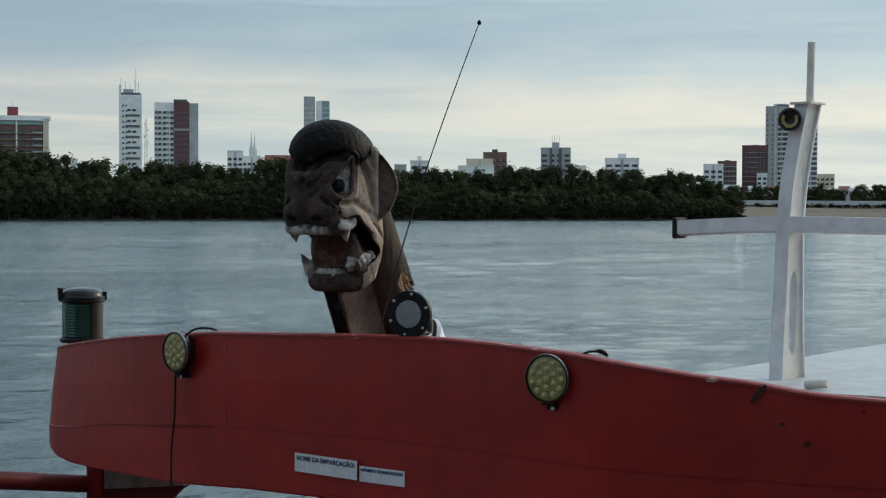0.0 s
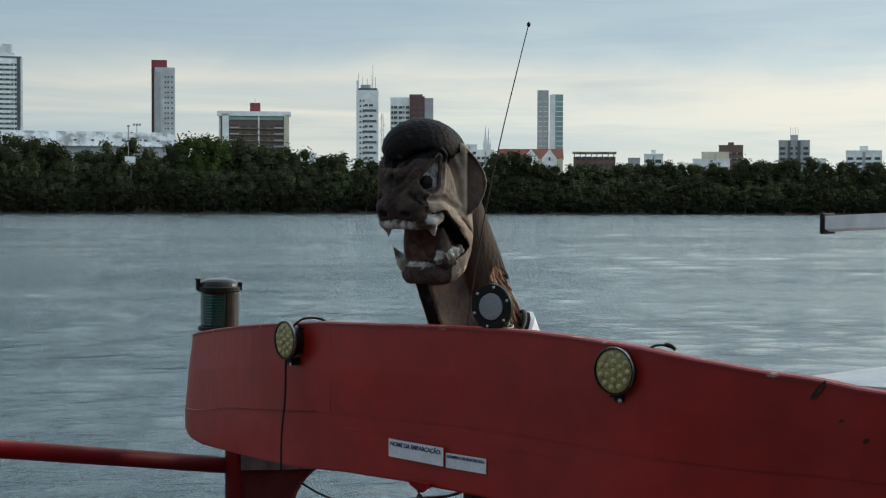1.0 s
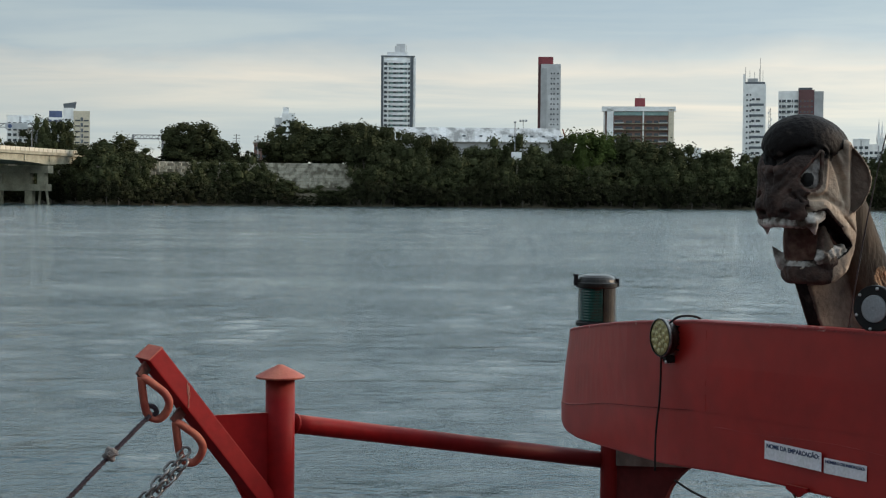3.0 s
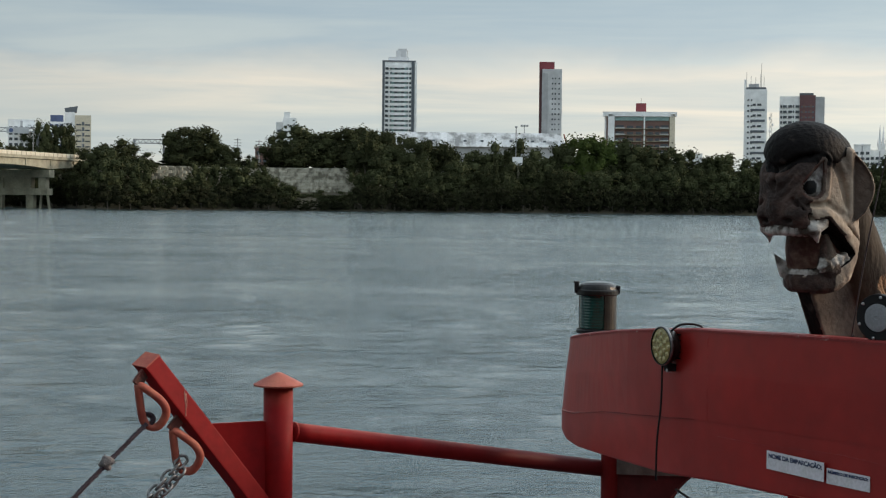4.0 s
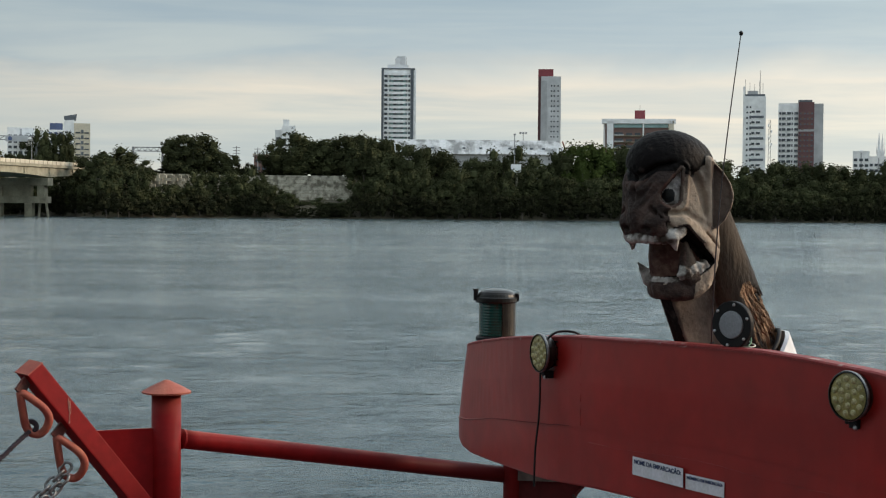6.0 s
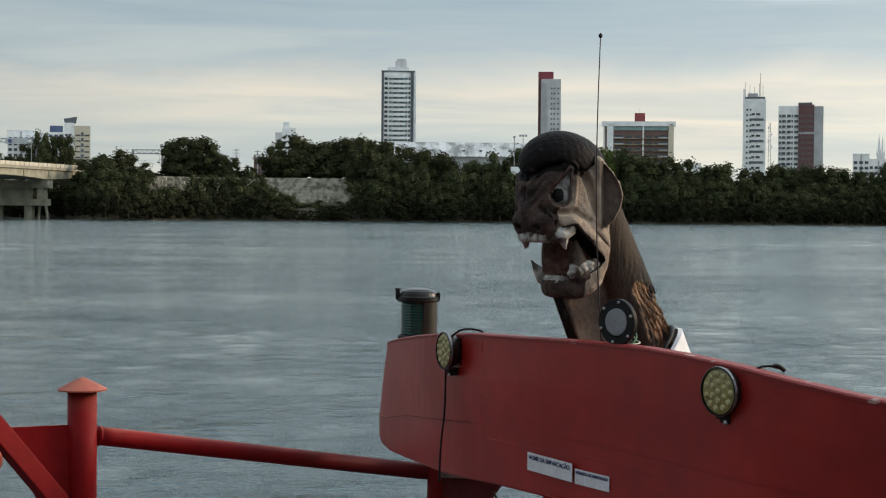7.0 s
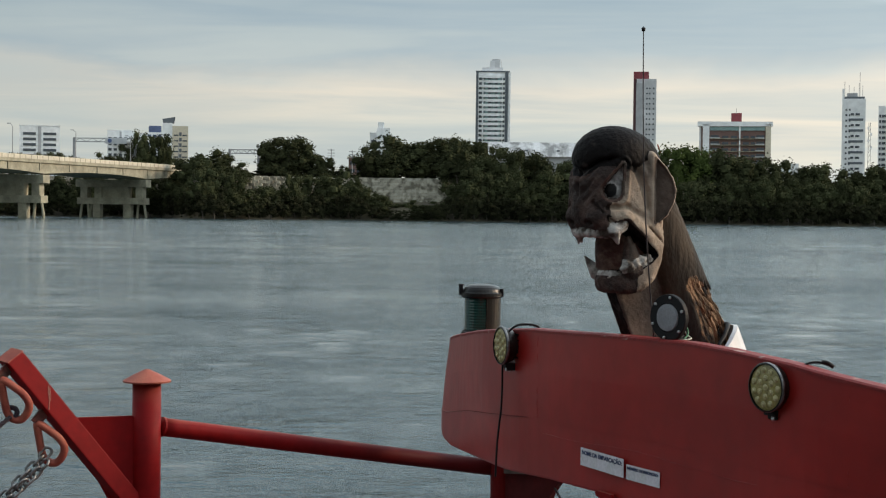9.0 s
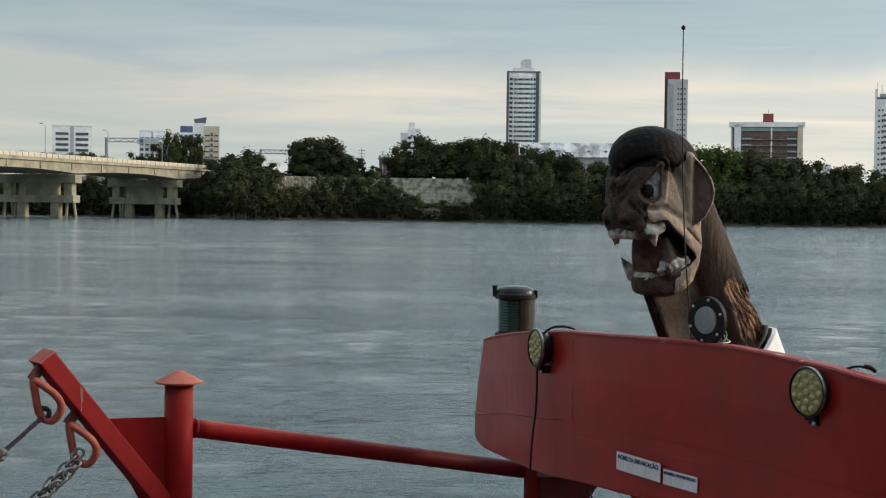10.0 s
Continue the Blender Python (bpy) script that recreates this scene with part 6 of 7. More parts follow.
# lattice radio mast between the towers
b = thing("radio_mast", "thin lattice radio mast between the towers", "radio mast", at=(208.6, 880, 22))
for dx in (-0.9, 0.9):
    bm = bmesh.new()
    tube(bm, [(dx, 0, -2), (dx * 0.5, 0, 34)], 0.12, 5)
    part("mast_leg", bm, METAL_FAR, b)
for k in range(12):
    bm = bmesh.new()
    tube(bm, [(-0.9 + 0.05 * k, 0, 2.8 * k), (0.9 - 0.05 * k, 0, 2.8 * k + 2.6)], 0.09, 4)
    part("brace", bm, METAL_FAR, b)
for k in range(4):
    bm = bmesh.new()
    box(bm, (0.8 * (-1) ** k, -0.6, 20 + 3.6 * k), (0.9, 0.3, 1.5), bevel=0.1)
    part("dish", bm, PLASTER, b)

# white, maroon and grey twin
b = block("apartment_block", "white apartment block with small windows joined to a maroon slab", 213.4, 225.0, 65.4, 880, 18, PLASTER, 18)
H = 47.4
fz = floors(1.4, H - 2, 3.05)
windows(b, [(0.5, 1.6), (2.0, 4.2), (5.0, 7.2), (7.6, 8.4), (9.2, 11.4)], fz, 1.35, GLASS, -0.05)
windows(b, [(0.7, 3.4), (3.9, 6.6), (9.2, 11.5)], [z - 0.35 for z in fz], 0.3, GREY_P, -0.2, "sill", 0.7)
slab(b, "maroon_wing", 11.6, 20.5, 0, H + 0.6, MAROON, -0.8, 17)
slab(b, "maroon_top", 11.4, 19.3, H + 0.6, H + 1.8, DARK_GREY, -0.8, 10)
windows(b, [(12.2, 15.6), (16.3, 19.8)], fz, 0.9, DARK_GREY, -0.82, "window", 0.2)
slab(b, "pale_band", 11.6, 20.4, H * 0.66, H * 0.66 + 1.2, GREY_P, -1.0, 0)
slab(b, "grey_wing", 20.5, 25.7, 0, H - 0.3, GREY_P, -0.6, 17)
windows(b, [(13.2, 14.6), (17.2, 18.6)], [z + 0.1 for z in fz], 1.4, BROWN, -0.85, "window", 0.3)

# glass tower in two slabs
b = block("tower_block", "tall glass and grey tower in two slabs", 310.7, 318.0, 73.2, 900, 14, GREY_P, 20)
H = 53.2
slab(b, "glass_wing", 9.4, 16.6, 0, H - 2.6, GLASS_T, -0.5, 13)
slab(b, "white_fin", 8.0, 11.6, 0, H - 2.8, PLASTER, -0.9, 8)
windows(b, [(0.8, 3.2), (4.2, 6.6)], floors(1, H - 2, 3.0), 0.35, PLASTER, -0.05, "spandrel", 0.15)
windows(b, [(11.8, 16.6)], floors(1, H - 4, 3.0), 0.35, PLASTER, -0.55, "spandrel", 0.2)

# cathedral spires and a church with a red roof
# white plaster makes the spires pale, as distance haze would
b = thing("cathedral", "pale twin-spired cathedral above the trees", "church", at=(335.2, 1100, 20))
for k in range(2):
    xo = 4.0 + 2.5 * k
    bm = bmesh.new()
    box(bm, (xo, 0, 14), (2.3, 2.3, 28))
    part("tower", bm, PLASTER, b)
    bm = bmesh.new()
    lathe(bm, [(1.2, 27.5), (0.8, 33), (0.4, 38), (0.06, 42 - 1.5 * k), (0, 42 - 1.5 * k)], 8, Matrix.Translation((xo, 0, 0)))
    part("spire", bm, PLASTER, b)
    for j in range(4):
        bm = bmesh.new()
        lathe(bm, [(0.35, 26), (0.3, 29), (0, 32.0)], 5, Matrix.Translation((xo + (1.2 if j % 2 else -1.2), -1.2 if j < 2 else 1.2, 0)))
        part("pinnacle", bm, PLASTER, b)
b = block("church", "white church with a red tiled roof and gabled front", 281.5, 321.5, 30.5, 885, 18, PLASTER_W, 18, "church")
bm = bmesh.new()
prism(bm, [(0, 12.2), (18, 12.2), (9, 18.8)], -0.5, 40.5, Matrix(((0, 0, 1, 0), (1, 0, 0, 0), (0, 1, 0, 0), (0, 0, 0, 1))))
part("roof", bm, ROOF_TILE, b)
for xo in (20.0, 31.5):
    bm = bmesh.new()
    prism(bm, [(-4.5, 0), (4.5, 0), (4.5, 13), (0, 18.5), (-4.5, 13)], -0.5, 0.5, Matrix(((1, 0, 0, xo), (0, 0, 1, -2), (0, 1, 0, 0), (0, 0, 0, 1))))
    g_ = part("gable", bm, PLASTER, b)
    for zz in (8.0, 12.5):
        bm = bmesh.new()
        box(bm, (xo, -2.6, zz), (1.1, 0.4, 2.0))
        part("window", bm, GLASS, g_)

# unfinished concrete block
b = block("concrete_block", "unfinished flat concrete building on open pillars", 260.1, 281.5, 26.2, 700, 14, BROWN, 12, "building")
slab(b, "roof_slab", -0.5, 21.9, 15.8, 16.6, CONCRETE, -1, 13)
windows(b, [(1.5 + 2.9 * k, 3.4 + 2.9 * k) for k in range(7)], [9.5, 12.8], 1.5, GLASS, -0.1)
for k in range(8):
    slab(b, "pillar", 0.3 + 2.85 * k, 0.8 + 2.85 * k, 14, 15.9, CONCRETE, -0.8, -0.2)

# smaller blocks: name, label, left, right, top, distance, wall, window columns, row pitch
SMALL = [
    ("house_block", "small white building among the trees", 296.6, 306.5, 27.6, 700, PLASTER, 2, 3.2, 2.5),
    ("house_block", "low white building behind the trees", 343.0, 364.0, 27.0, 745, PLASTER, 5, 2.6, 0),
    ("house_block", "beige building with a flat roof", 355.0, 371.0, 31.2, 760, PLASTER_W, 3, 4.5, 0),
    ("house_block", "brick and white apartment building", 366.0, 380.2, 35.0, 762, BROWN, 4, 3.0, 2.0),
    ("apartment_block", "grey and white apartment block with roof aerials", 421.4, 441.0, 39.9, 800, GREY_P, 4, 3.0, 3.5),
    ("house_block", "pale small building among the trees", 441.5, 451.5, 29.8, 800, PLASTER, 2, 3.2, 0),
    ("apartment_block", "white apartment block with two wings", 464.3, 487.6, 34.6, 800, PLASTER, 4, 3.0, 3.0),
    ("house_block", "low white building at the edge of town", 533.6, 548.0, 32.0, 800, PLASTER, 3, 3.2, 0),
    ("house_block", "grey office building with many windows", 548.0, 562.0, 34.2, 806, BROWN, 5, 3.0, 1.0),
    ("apartment_block", "brick-red apartment block under construction", 567.5, 587.0, 44.3, 808, MAROON, 7, 3.0, 0.8),
    ("house_block", "pale small building among trees", -74.4, -66.0, 48.0, 900, PLASTER, 2, 3.2, 1.5),
    ("apartment_block", "white apartment block with long dark window bands", -280.4, -256.3, 50.5, 900, PLASTER, 2, 3.2, 0),
    ("house_block", "white office building behind the bridge", -229.6, -214.0, 48.3, 905, PLASTER, 5, 3.2, 0),
    ("house_block", "low white building behind the bridge", -213.0, -195.0, 46.5, 905, PLASTER, 4, 3.4, 0),
    ("apartment_block", "white apartment building beside the church", 247.8, 257.0, 36.9, 850, PLASTER, 3, 3.1, 1.0),
    ("house_block", "lower white wing of the apartment building", 257.4, 268.1, 34.2, 852, PLASTER, 4, 3.1, 0),
    ("house_block", "small grey building behind the tree tops", 308.8, 315.5, 27.2, 750, GREY_P, 2, 3.0, 0),
    ("house_block", "low white house at the edge of town", 571.5, 579.5, 26.8, 798, PLASTER, 2, 3.0, 0),
    ("house_block", "low white building with a flat roof", 617.8, 632.6, 26.8, 800, PLASTER_W, 4, 3.0, 0),
    ("house_block", "small white house on the slope", 104.0, 111.0, 26.5, 700, PLASTER, 2, 3.0, 0),
    ("house_block", "small white house above the trees", 124.5, 133.0, 25.6, 690, PLASTER, 3, 3.0, 0),
    ("house_block", "pale house behind the trees", 238.0, 246.5, 29.0, 860, PLASTER_W, 3, 3.0, 0),
]
for nm, lb, x0, x1, zt, D, m, cols, pitch, cap_h in SMALL:
    b = block(nm, lb, x0, x1, zt, D, 12, m, 12, "building")
    w, H = x1 - x0, zt - 12
    if m in (MAROON, BROWN):
        for z in floors(1, H, pitch):
            slab(b, "floor_slab", -0.1, w + 0.1, z, z + 0.35, GREY_P, -0.3, 0.3)
    elif w > 9:
        slab(b, "recess", w * 0.46, w * 0.54, 2, H - 0.4, GREY_P, -0.12, 0.3)
    cw = w / cols
    windows(b, [(cw * (k + 0.18), cw * (k + 0.82)) for k in range(cols)], floors(max(H - 6 * pitch, 1) + 1.1, H - 0.2, pitch), pitch * 0.48, GLASS, -0.05)
    slab(b, "parapet", -0.15, w + 0.15, H, H + 0.5, m, -0.2, 11.8)
    if cap_h:
        slab(b, "roof_house", w * 0.38, w * 0.62, H, H + cap_h, m, 2, 8)
    if nm == "apartment_block" and x0 > 400 and x0 < 460:
        for k in range(4):
            mast_bar_far(b, w * (0.38 + 0.08 * k), H, H + 8, 0.1)
        slab(b, "dark_stripe", w * 0.60, w * 0.70, 0, H, DARK_GREY, -0.4, 0.2)
        slab(b, "dark_stripe", w * 0.30, w * 0.38, 0, H, DARK_GREY, -0.4, 0.2)

# white and blue tall block at the edge of town
b = block("tower_block", "tall white tower with a darker stepped front", 579.3, 597, 69.0, 800, 16, GREY_P, 12)
H = 57.0
windows(b, [(9.6, 12.2), (13.0, 16.8)], floors(2, H - 2, 3.05), 1.7, GLASS, -0.1)
windows(b, [(9.2, 17.2)], floors(1.1, H - 2, 3.05), 0.7, PLASTER, -0.5, "balcony", 1.2)
windows(b, [(1.0, 1.8), (5.0, 5.8)], floors(2, H - 2, 3.05), 1.0, GLASS, -0.05)
slab(b, "pale_strip", 6.8, 8.4, 0, H - 1.5, GREY_LIGHT, -0.3, 0.3)
slab(b, "dark_crown", 8.4, 17.6, H - 0.2, H + 1.0, DARK_GREY, 0.5, 8)
slab(b, "right_wing", 17.7, 39.0, 0, H - 7, PLASTER, 1.0, 15)
windows(b, [(19.5, 24.0), (26.0, 29.0), (30.0, 33.4), (34.4, 38.6)], floors(2, H - 9, 3.05), 1.7, DARK_GREY, 0.95)
windows(b, [(19.0, 38.9)], floors(1.1, H - 9, 3.05), 0.5, PLASTER, 0.7, "balcony", 1.0)
slab(b, "roof_house", 6, 16, H, H + 1.6, PLASTER, 2, 10)

# cream tower with a grey crown beyond the bridge
# cream front beside a white side carries the sunlit face in its colour
b = block("apartment_block", "cream apartment tower with a flared grey crown", -179.5, -170.7, 48.5, 850, 12, PLASTER_W, 14)
H = 34.5
windows(b, [(0.8, 3.4), (5.6, 8.2)], floors(2, H - 1, 3.0), 0.7, GLASS, -0.05)
windows(b, [(3.8, 5.2)], floors(2, H - 1, 3.0), 2.0, DARK_GREY, -0.02)
slab(b, "white_side", -5.5, 0, 0, H + 1.6, PLASTER, 0.3, 11)
bm = bmesh.new()
prism(bm, [(-5.2, H + 1.6), (1.0, H + 1.6), (1.6, H + 5.0), (-5.6, H + 3.8)], 1, 9, Matrix(((1, 0, 0, 0), (0, 0, 1, 0), (0, 1, 0, 0), (0, 0, 0, 1))))
part("crown", bm, DARK_GREY, b)
windows(b, [(-4.8, -3.6), (-2.6, -1.4)], floors(2, H - 1, 3.0), 1.0, GLASS, 0.25)
b = block("office_block", "blue and white office building behind the bridge", -206.0, -196.0, 47.5, 902, 10, PLASTER, 14, "building")
slab(b, "blue_roof_house", 1.5, 9.0, 33.5, 37.3, BLUE_P, 0.5, 8)
slab(b, "white_band", -17, 3, 27, 29, PLASTER, -1.5, 8)
windows(b, [(1, 3), (4, 6), (7, 9)], [19, 22.5, 26, 30.5], 1.6, BLUE_P, -0.05)

# stepped white building among the trees
b = block("house_block", "stepped white building above the trees", -69.5, -62.0, 50.5, 890, 10, PLASTER, 14, "building")
slab(b, "upper_floor", 0.5, 4.0, 36.5, 40, PLASTER, 1, 9)
windows(b, [(0.6, 2.4), (3.2, 5.0), (5.6, 7.0)], floors(22, 36, 3.0), 1.1, GLASS, -0.05)
slab(b, "low_wing", 7.5, 13.0, 0, 31, PLASTER_W, 0.5, 9)

# long white grandstand roof
b = thing("grandstand", "long weathered white grandstand roof above the trees", "grandstand", at=(-8.5, 640, 13))
for k in range(26):
    bm = bmesh.new()
    x0, x1 = 76.0 * k / 26, 76.0 * (k + 1) / 26 - 0.06
    cut_ = 3.0 if k == 25 else 0.0
    q = [(x0, 0, 13.2), (x1, 0, 13.2), (x1 - cut_, 5, 19.2), (x0, 5, 19.2), (x0, 0.4, 12.9), (x1, 0.4, 12.9), (x1 - cut_, 5.4, 18.9), (x0, 5.4, 18.9)]
    v = [bm.verts.new(c) for c in q]
    for f in ((0, 1, 2, 3), (7, 6, 5, 4), (0, 4, 5, 1), (1, 5, 6, 2), (2, 6, 7, 3), (3, 7, 4, 0)):
        bm.faces.new([v[i] for i in f])
    part("roof_panel", bm, STAND, b)
slab(b, "support_wall", 2, 74, 0, 13.2, GREY_P, 1.5, 3)
for xo in (20, 33, 40, 52, 61, 66):
    slab(b, "vent", xo, xo + 1.2, 15.3, 16.0, DARK_GREY, 1.6, 2.6)
bm = bmesh.new()
tube(bm, [(76.4, 0, 12), (74.6, 3, 18.8)], 0.3, 6)
part("edge_beam", bm, ROOF_TILE, b)
b = thing("floodlight_mast", "small floodlight mast behind the grandstand", "light mast", at=(51, 660, 13))
bm = bmesh.new()
tube(bm, [(0, 0, 0), (0, 0, 23)], 0.15, 6)
part("pole", bm, METAL_FAR, b)
for dx in (-1.2, 0, 1.2):
    bm = bmesh.new()
    box(bm, (dx, -0.2, 23), (0.9, 0.4, 0.9), bevel=0.1)
    part("floodlight", bm, METAL_FAR, b)

# ---- promenade fittings ----
b = thing("river_gauge", "white box on a tall pole among the trees", "pole", at=(35.8, 497, 6))
bm = bmesh.new()
tube(bm, [(0, 0, 0), (0, 0, 21.6)], 0.16, 8)
part("pole", bm, METAL_FAR, b)
bm = bmesh.new()
box(bm, (0.3, -3, 10.4), (3.2, 1.6, 2.6), bevel=0.1)
part("cabinet", bm, PLASTER, b)
bm = bmesh.new()
box(bm, (0.6, -3, 4.4), (0.7, 0.7, 10))
part("leg", bm, CONCRETE, b)
bm = bmesh.new()
box(bm, (0, 0, 21.4), (0.8, 0.3, 0.5), bevel=0.05)
part("lamp_head", bm, METAL_FAR, b)


def gantry(x, y, z, w, h, label):
    g = thing("sign_gantry", label, "sign gantry", at=(x, y, z))
    for dx in (0, w):
        bm = bmesh.new()
        box(bm, (dx, 0, h / 2 - 1), (0.8, 0.8, h + 2), bevel=0.05)
        part("upright", bm, METAL_FAR, g)
    for zz in (h - 0.2, h - 1.5):
        bm = bmesh.new()
        box(bm, (w / 2, 0, zz), (w, 0.3, 0.3))
        part("chord", bm, METAL_FAR, g)
    for k in range(10):
        bm = bmesh.new()
        tube(bm, [(w * k / 10, 0, h - (0.2 if k % 2 else 1.5)), (w * (k + 1) / 10, 0, h - (1.5 if k % 2 else 0.2))], 0.12, 5)
        part("brace", bm, METAL_FAR, g)
    return g


gantry(-93.5, 540, 14, 10.2, 10, "grey steel sign gantry over the road")
g = gantry(-154, 560, 17, 22.5, 11.4, "wide steel sign gantry over the bridge approach")
bm = bmesh.new()
box(bm, (15.5, -0.4, 10.3), (8, 0.2, 2.2), bevel=0.02)
sp_ = part("sign_panel", bm, PALE_GREY, g, "pale sign board with a blue roundel")
bm = bmesh.new()
lathe(bm, [(0, 0.12), (0.75, 0.12), (0.75, 0), (0, 0)], 20, facing((13.2, -0.5, 10.3), (0, -1, 0)))
part("roundel", bm, BLUE_P, sp_)
for dx in (20.6, 21.6):
    bm = bmesh.new()
    box(bm, (dx, 0, 3), (0.35, 0.35, 12))
    part("upright", bm, PLASTER, g)
for x, y, z, h in ((-60.0, 560, 14, 11.3), (-52.3, 560, 14, 10.8)):
    p_ = thing("utility_pole", "grey utility pole with crossarms", "utility pole", "utility poles", at=(x, y, z))
    bm = bmesh.new()
    tube(bm, [(0, 0, 0), (0, 0, h)], 0.16, 6)
    part("pole", bm, METAL_FAR, p_)
    for zz in (h - 0.5, h - 1.6, h - 2.6):
        bm = bmesh.new()
        box(bm, (0, 0, zz), (2.6, 0.2, 0.2))
        part("crossarm", bm, METAL_FAR, p_)
b = block("kiosk", "small white kiosk on the promenade", -65.8, -60.4, 18.2, 540, 5, PLASTER, 13.4, "kiosk")
windows(b, [(0.8, 2.2), (3.2, 4.6)], [1.6], 1.4, GLASS)
slab(b, "roof", -0.5, 6.0, 4.6, 5.0, CONCRETE, -0.6, 5.5)
b = block("house_block", "low reddish building with scaffolding behind the trees", -58.5, -50.5, 24.0, 610, 8, BROWN, 13, "building")
windows(b, [(0.6, 2.4), (3.2, 4.8), (5.6, 7.2)], [2, 5, 8], 1.4, GLASS)
slab(b, "roof", -0.5, 8.5, 11.0, 11.3, PLASTER_W, -0.5, 8)

# ---- bridge ----
bridge = thing("road_bridge", "long concrete road bridge on framed piers reaching the wooded bank", "bridge")
P1, P0 = Vector((-99.9, 493.9, 0)), Vector((-141.5, 329.4, 0))
ax_ = (P0 - P1).normalized()
pe = Vector((ax_.y, -ax_.x, 0))
if pe.x > 0:
    pe = -pe
WB = 24.0
PIERS = [0.147, 0.497, 0.848]
span = (P0 - P1).length


def bridge_pt(t, off, z):
    q = P1 + ax_ * (span * t) + pe * off
    return Vector((q.x, q.y, z))


bm = bmesh.new()
rows = []
for k in range(61):
    t = k / 60
    near = min(abs(t - p_) for p_ in PIERS)
    drop = 0.9 * max(0, 1 - near / 0.15) ** 1.6
    zt = 15.65
    rows.append([bridge_pt(t, 0, zt), bridge_pt(t, 0, zt - 0.9), bridge_pt(t, 0.5, zt - 1.1), bridge_pt(t, 0.55, zt - 2.9 - drop), bridge_pt(t, WB - 1.3, zt - 2.9 - drop), bridge_pt(t, WB - 1.2, zt - 1.3), bridge_pt(t, WB, zt - 0.9), bridge_pt(t, WB, zt)])
strip(bm, rows)
part("deck", bm, CONCRETE, bridge)
for off in (0.0, WB - 0.25):
    bm = bmesh.new()
    strip(bm, [[bridge_pt(t, off, z_) for z_ in (15.6, 16.7)] + [bridge_pt(t, off + 0.25, z_) for z_ in (16.7, 15.6)] for t in [k / 20 for k in range(21)]])
    part("parapet", bm, PLASTER_W, bridge)
for k in range(60):
    bm = bmesh.new()
    c = bridge_pt((k + 0.5) / 60, -0.08, 16.12)
    box(bm, c, (0.16, 0.16, 1.06))
    part("parapet_post", bm, PLASTER_W, bridge)
for k in range(12):
    bm = bmesh.new()
    t = 0.055 + 0.0915 * k
    box(bm, bridge_pt(t, 0.42, 13.75), (0.5, 0.34, 2.0), Matrix.Rotation(math.atan2(ax_.y, ax_.x), 3, "Z"))
    part("joint_rib", bm, CONCRETE, bridge)
for t in PIERS:
    rot = Matrix.Rotation(math.atan2(pe.y, pe.x), 3, "Z")

    def pier_box(name, off, z0, z1, sx, sy):
        bm = bmesh.new()
        box(bm, bridge_pt(t, off, (z0 + z1) / 2), (sx, sy, z1 - z0), rot, bevel=0.08)
        part(name, bm, CONCRETE, bridge)

    pier_box("pier_cap", WB / 2, 9.3, 11.6, WB, 3.4)
    pier_box("tie_beam", WB / 2, 4.0, 6.0, WB - 1.2, 3.6)
    pier_box("panel", WB / 2, 5.9, 9.4, 10.4, 1.0)
    for off in (2.6, 7.4, WB - 7.4, WB - 2.6):
        pier_box("column", off, 5.9, 9.4, 2.4, 2.4)
    for off in (6.8, WB - 6.8):
        pier_box("pier_shaft", off, -1.0, 4.1, 2.5, 2.0)
    for off, rake in ((1.4, -0.8), (3.4, 0.5), (WB - 1.4, 0.8), (WB - 3.4, -0.5), (WB - 4.6, 0.3)):
        bm = bmesh.new()
        tube(bm, [bridge_pt(t, off + rake, -1), bridge_pt(t, off, 4.1)], 0.40, 10)
        part("pile", bm, CONCRETE, bridge, "thin raking pile")
for k in range(5):
    t = 0.02 + 0.19 * k
    lp = thing("street_lamp", "slender street lamp on the bridge", "street lamp", "street lamps on the bridge")
    q = bridge_pt(t, 0.6, 15.6)
    bm = bmesh.new()
    tube(bm, [q, q + Vector((0, 0, 8.2)), q + pe * 0.8 + Vector((0, 0, 8.9))], [0.13, 0.09, 0.07], 6)
    part("pole", bm, METAL_FAR, lp)
    bm = bmesh.new()
    box(bm, q + pe * 1.2 + Vector((0, 0, 8.9)), (0.9, 0.4, 0.2), bevel=0.04)
    part("lamp_head", bm, METAL_FAR, lp)
for k in range(17):
    tree(-200 + 5.2 * k + rt.uniform(-2, 2), 566 + rt.uniform(-4, 8), 14, rt.uniform(7.0, 9.5), rt.uniform(8, 11), CROWNS[:4], "dark green roadside tree beyond the bridge", "trees beyond the bridge")
for x, top in ((-128, 28.5), (-122, 27.5), (-134, 24)):
    tree(x, 560, 14, top - 12, 9, CROWNS[:4], "dark green roadside tree beyond the bridge", "trees beyond the bridge")

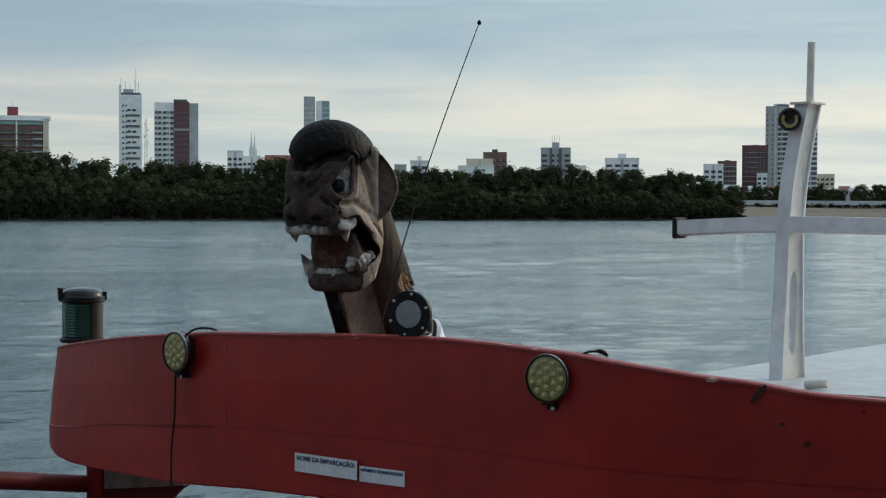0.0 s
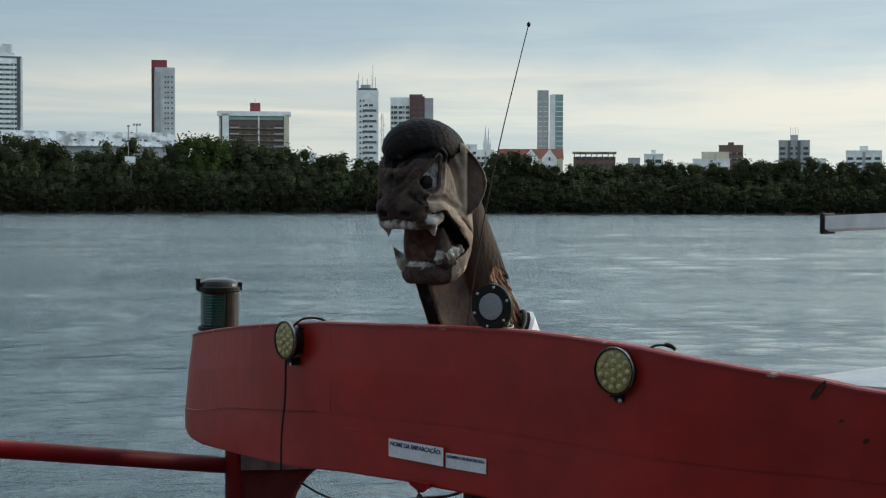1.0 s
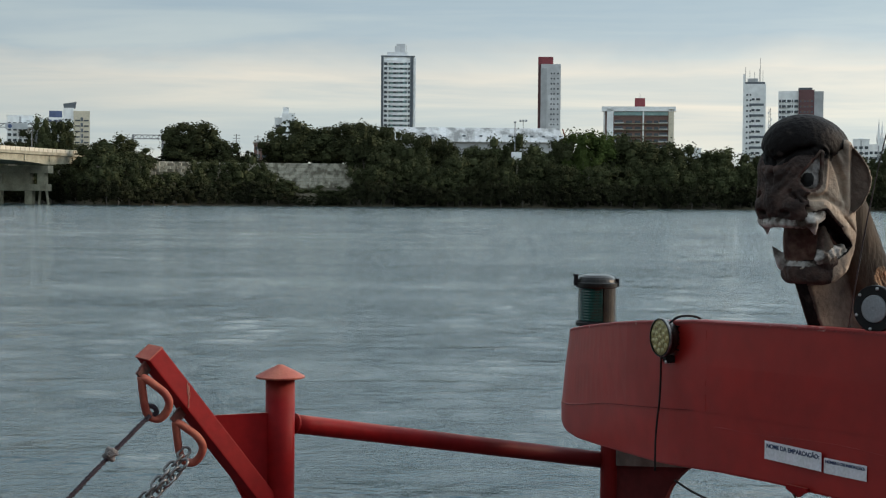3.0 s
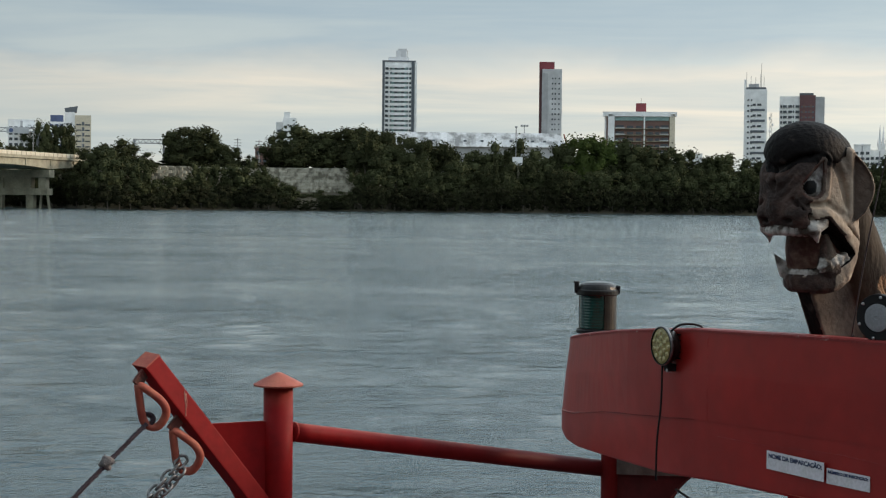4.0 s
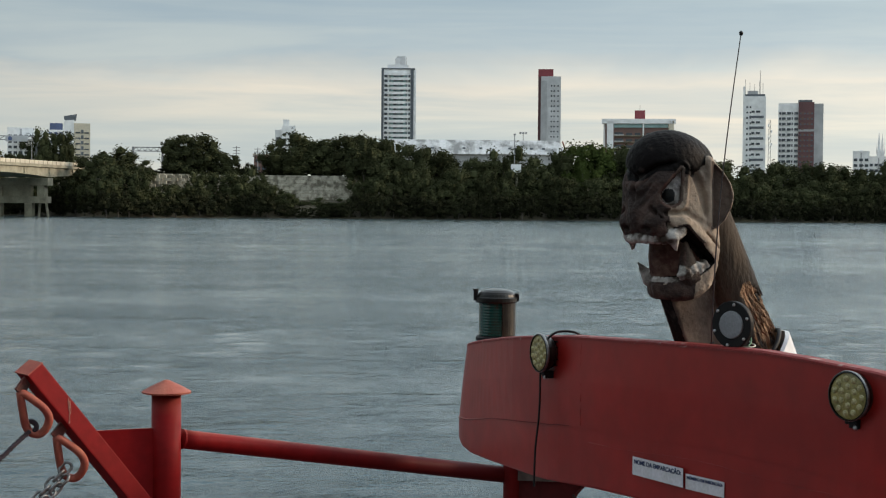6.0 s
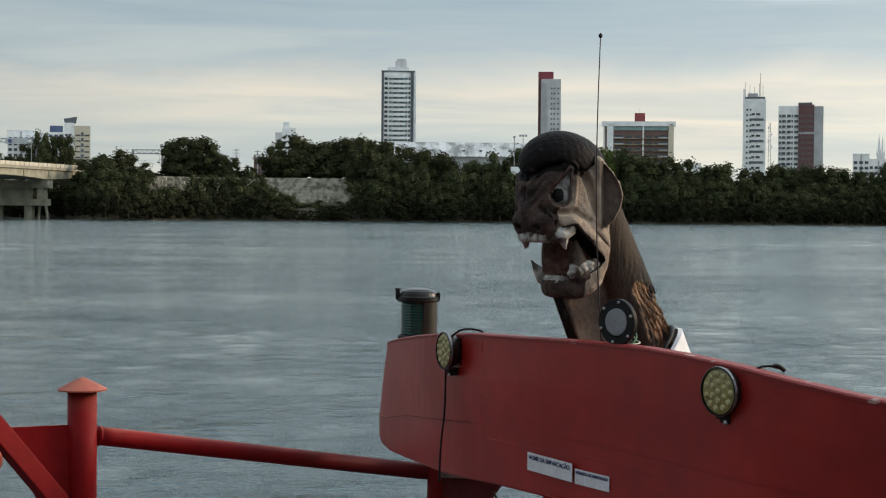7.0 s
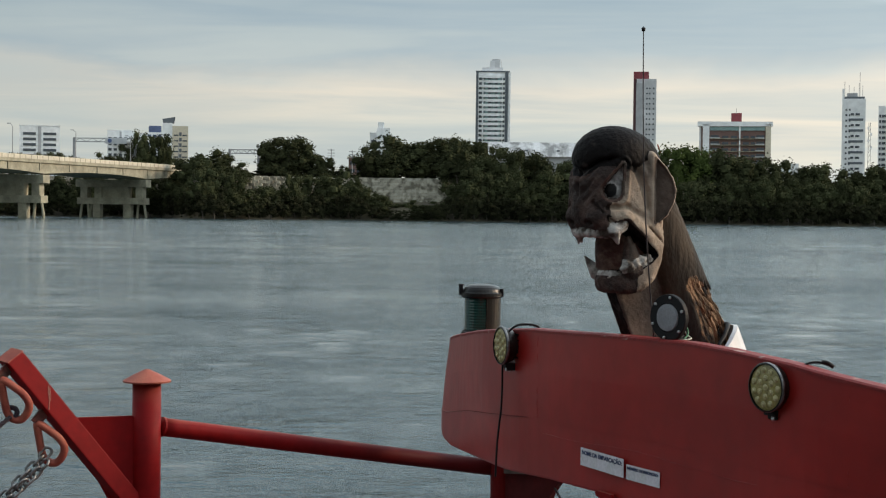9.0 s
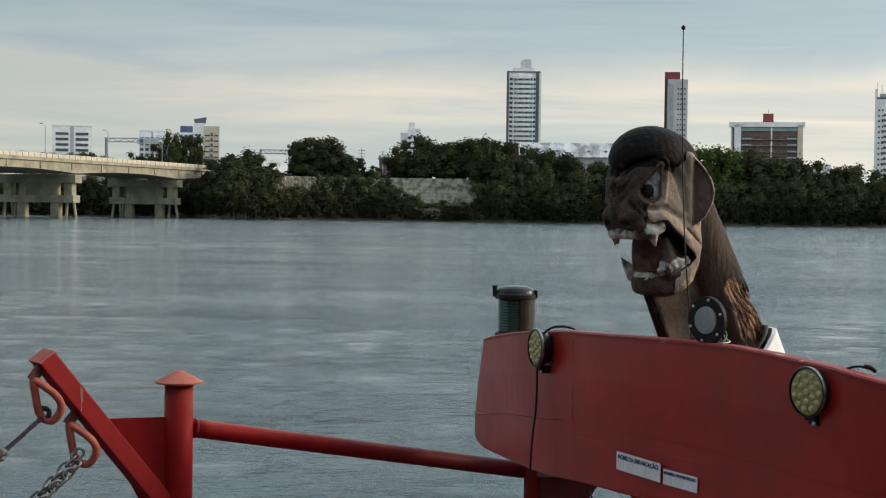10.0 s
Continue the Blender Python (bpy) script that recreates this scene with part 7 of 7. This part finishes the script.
# ---- open shore at the edge of town ----
for k in range(16):
    x = 470 + 11 * k + rt.uniform(-3, 3)
    w = rt.uniform(7, 13)
    hh = rt.uniform(2.0, 4.6)
    b = block("house", "low pale house near the shore", x, x + w, 12 + hh, 670 + rt.uniform(0, 50), 9, rt.choice((PALE_GREY, PLASTER_W, GREY_P)), 6, "house")
    windows(b, [(w * 0.15, w * 0.35), (w * 0.6, w * 0.85)], [hh + 3.2], 1.4, GLASS)
    bm = bmesh.new()
    prism(bm, [(-0.4, 0), (9.4, 0), (4.5, 2.0)], -0.4, w + 0.4, Matrix(((0, 0, 1, 0), (1, 0, 0, 0), (0, 1, 0, 6 + hh), (0, 0, 0, 1))))
    part("roof", bm, rt.choice((ROOF_TILE, GREY_P, BROWN)), b)
bm = bmesh.new()
box(bm, (520, 650, 7.9), (300, 0.8, 2.2))
tagged(part("boundary_wall", bm, GREY_P), "long low pale wall along the shore", "wall")
for k in range(70):
    tree(372 + 4.2 * k + rt.uniform(-1, 1), 645 + rt.uniform(-2, 1), 5.2, rt.uniform(1.4, 2.4), rt.uniform(4.5, 6.5), BUSHES, "low dark hedge bush along the shore wall", "hedge along the shore wall", "bush")
for k in range(58):
    x = 352 + 4.9 * k + rt.uniform(-3, 3)
    tree(x, 656 + rt.uniform(-2, 10), 6.5, rt.uniform(6, 12), rt.uniform(8, 12), CROWNS[:4], "dark green tree near the edge of town", "trees at the edge of town")


def palm(x, y, z, h):
    p_ = thing("palm", "tall palm near the edge of town", "palm tree", "palms at the edge of town", at=(x, y, z))
    bm = bmesh.new()
    tube(bm, [(0, 0, 0), (0.3, 0, h * 0.5), (0.2, 0, h)], [0.35, 0.25, 0.18], 7)
    part("trunk", bm, BARK, p_)
    for k in range(14):
        a = 6.283 * k / 14 + rt.uniform(-0.2, 0.2)
        el = rt.uniform(-0.1, 0.9)
        bm = bmesh.new()
        d = Vector((math.cos(a), math.sin(a), 0))
        side = Vector((-d.y, d.x, 0))
        rows = []
        for j in range(6):
            s = j / 5 * 3.2
            c = Vector((0.2, 0, h)) + d * s * math.cos(el) + Vector((0, 0, s * math.sin(el) - 0.22 * s * s))
            w = 0.45 * math.sin(math.pi * (0.12 + 0.86 * j / 5))
            rows.append([c - side * w - Vector((0, 0, 0.25 * w)), c + Vector((0, 0, 0.05)), c + side * w - Vector((0, 0, 0.25 * w))])
        strip(bm, rows, closed=False)
        part("frond", bm, LEAF, p_)


for x in (488, 500, 506, 513, 528, 541):
    palm(x, 653 + rt.uniform(0, 8), 7, rt.uniform(7, 12))
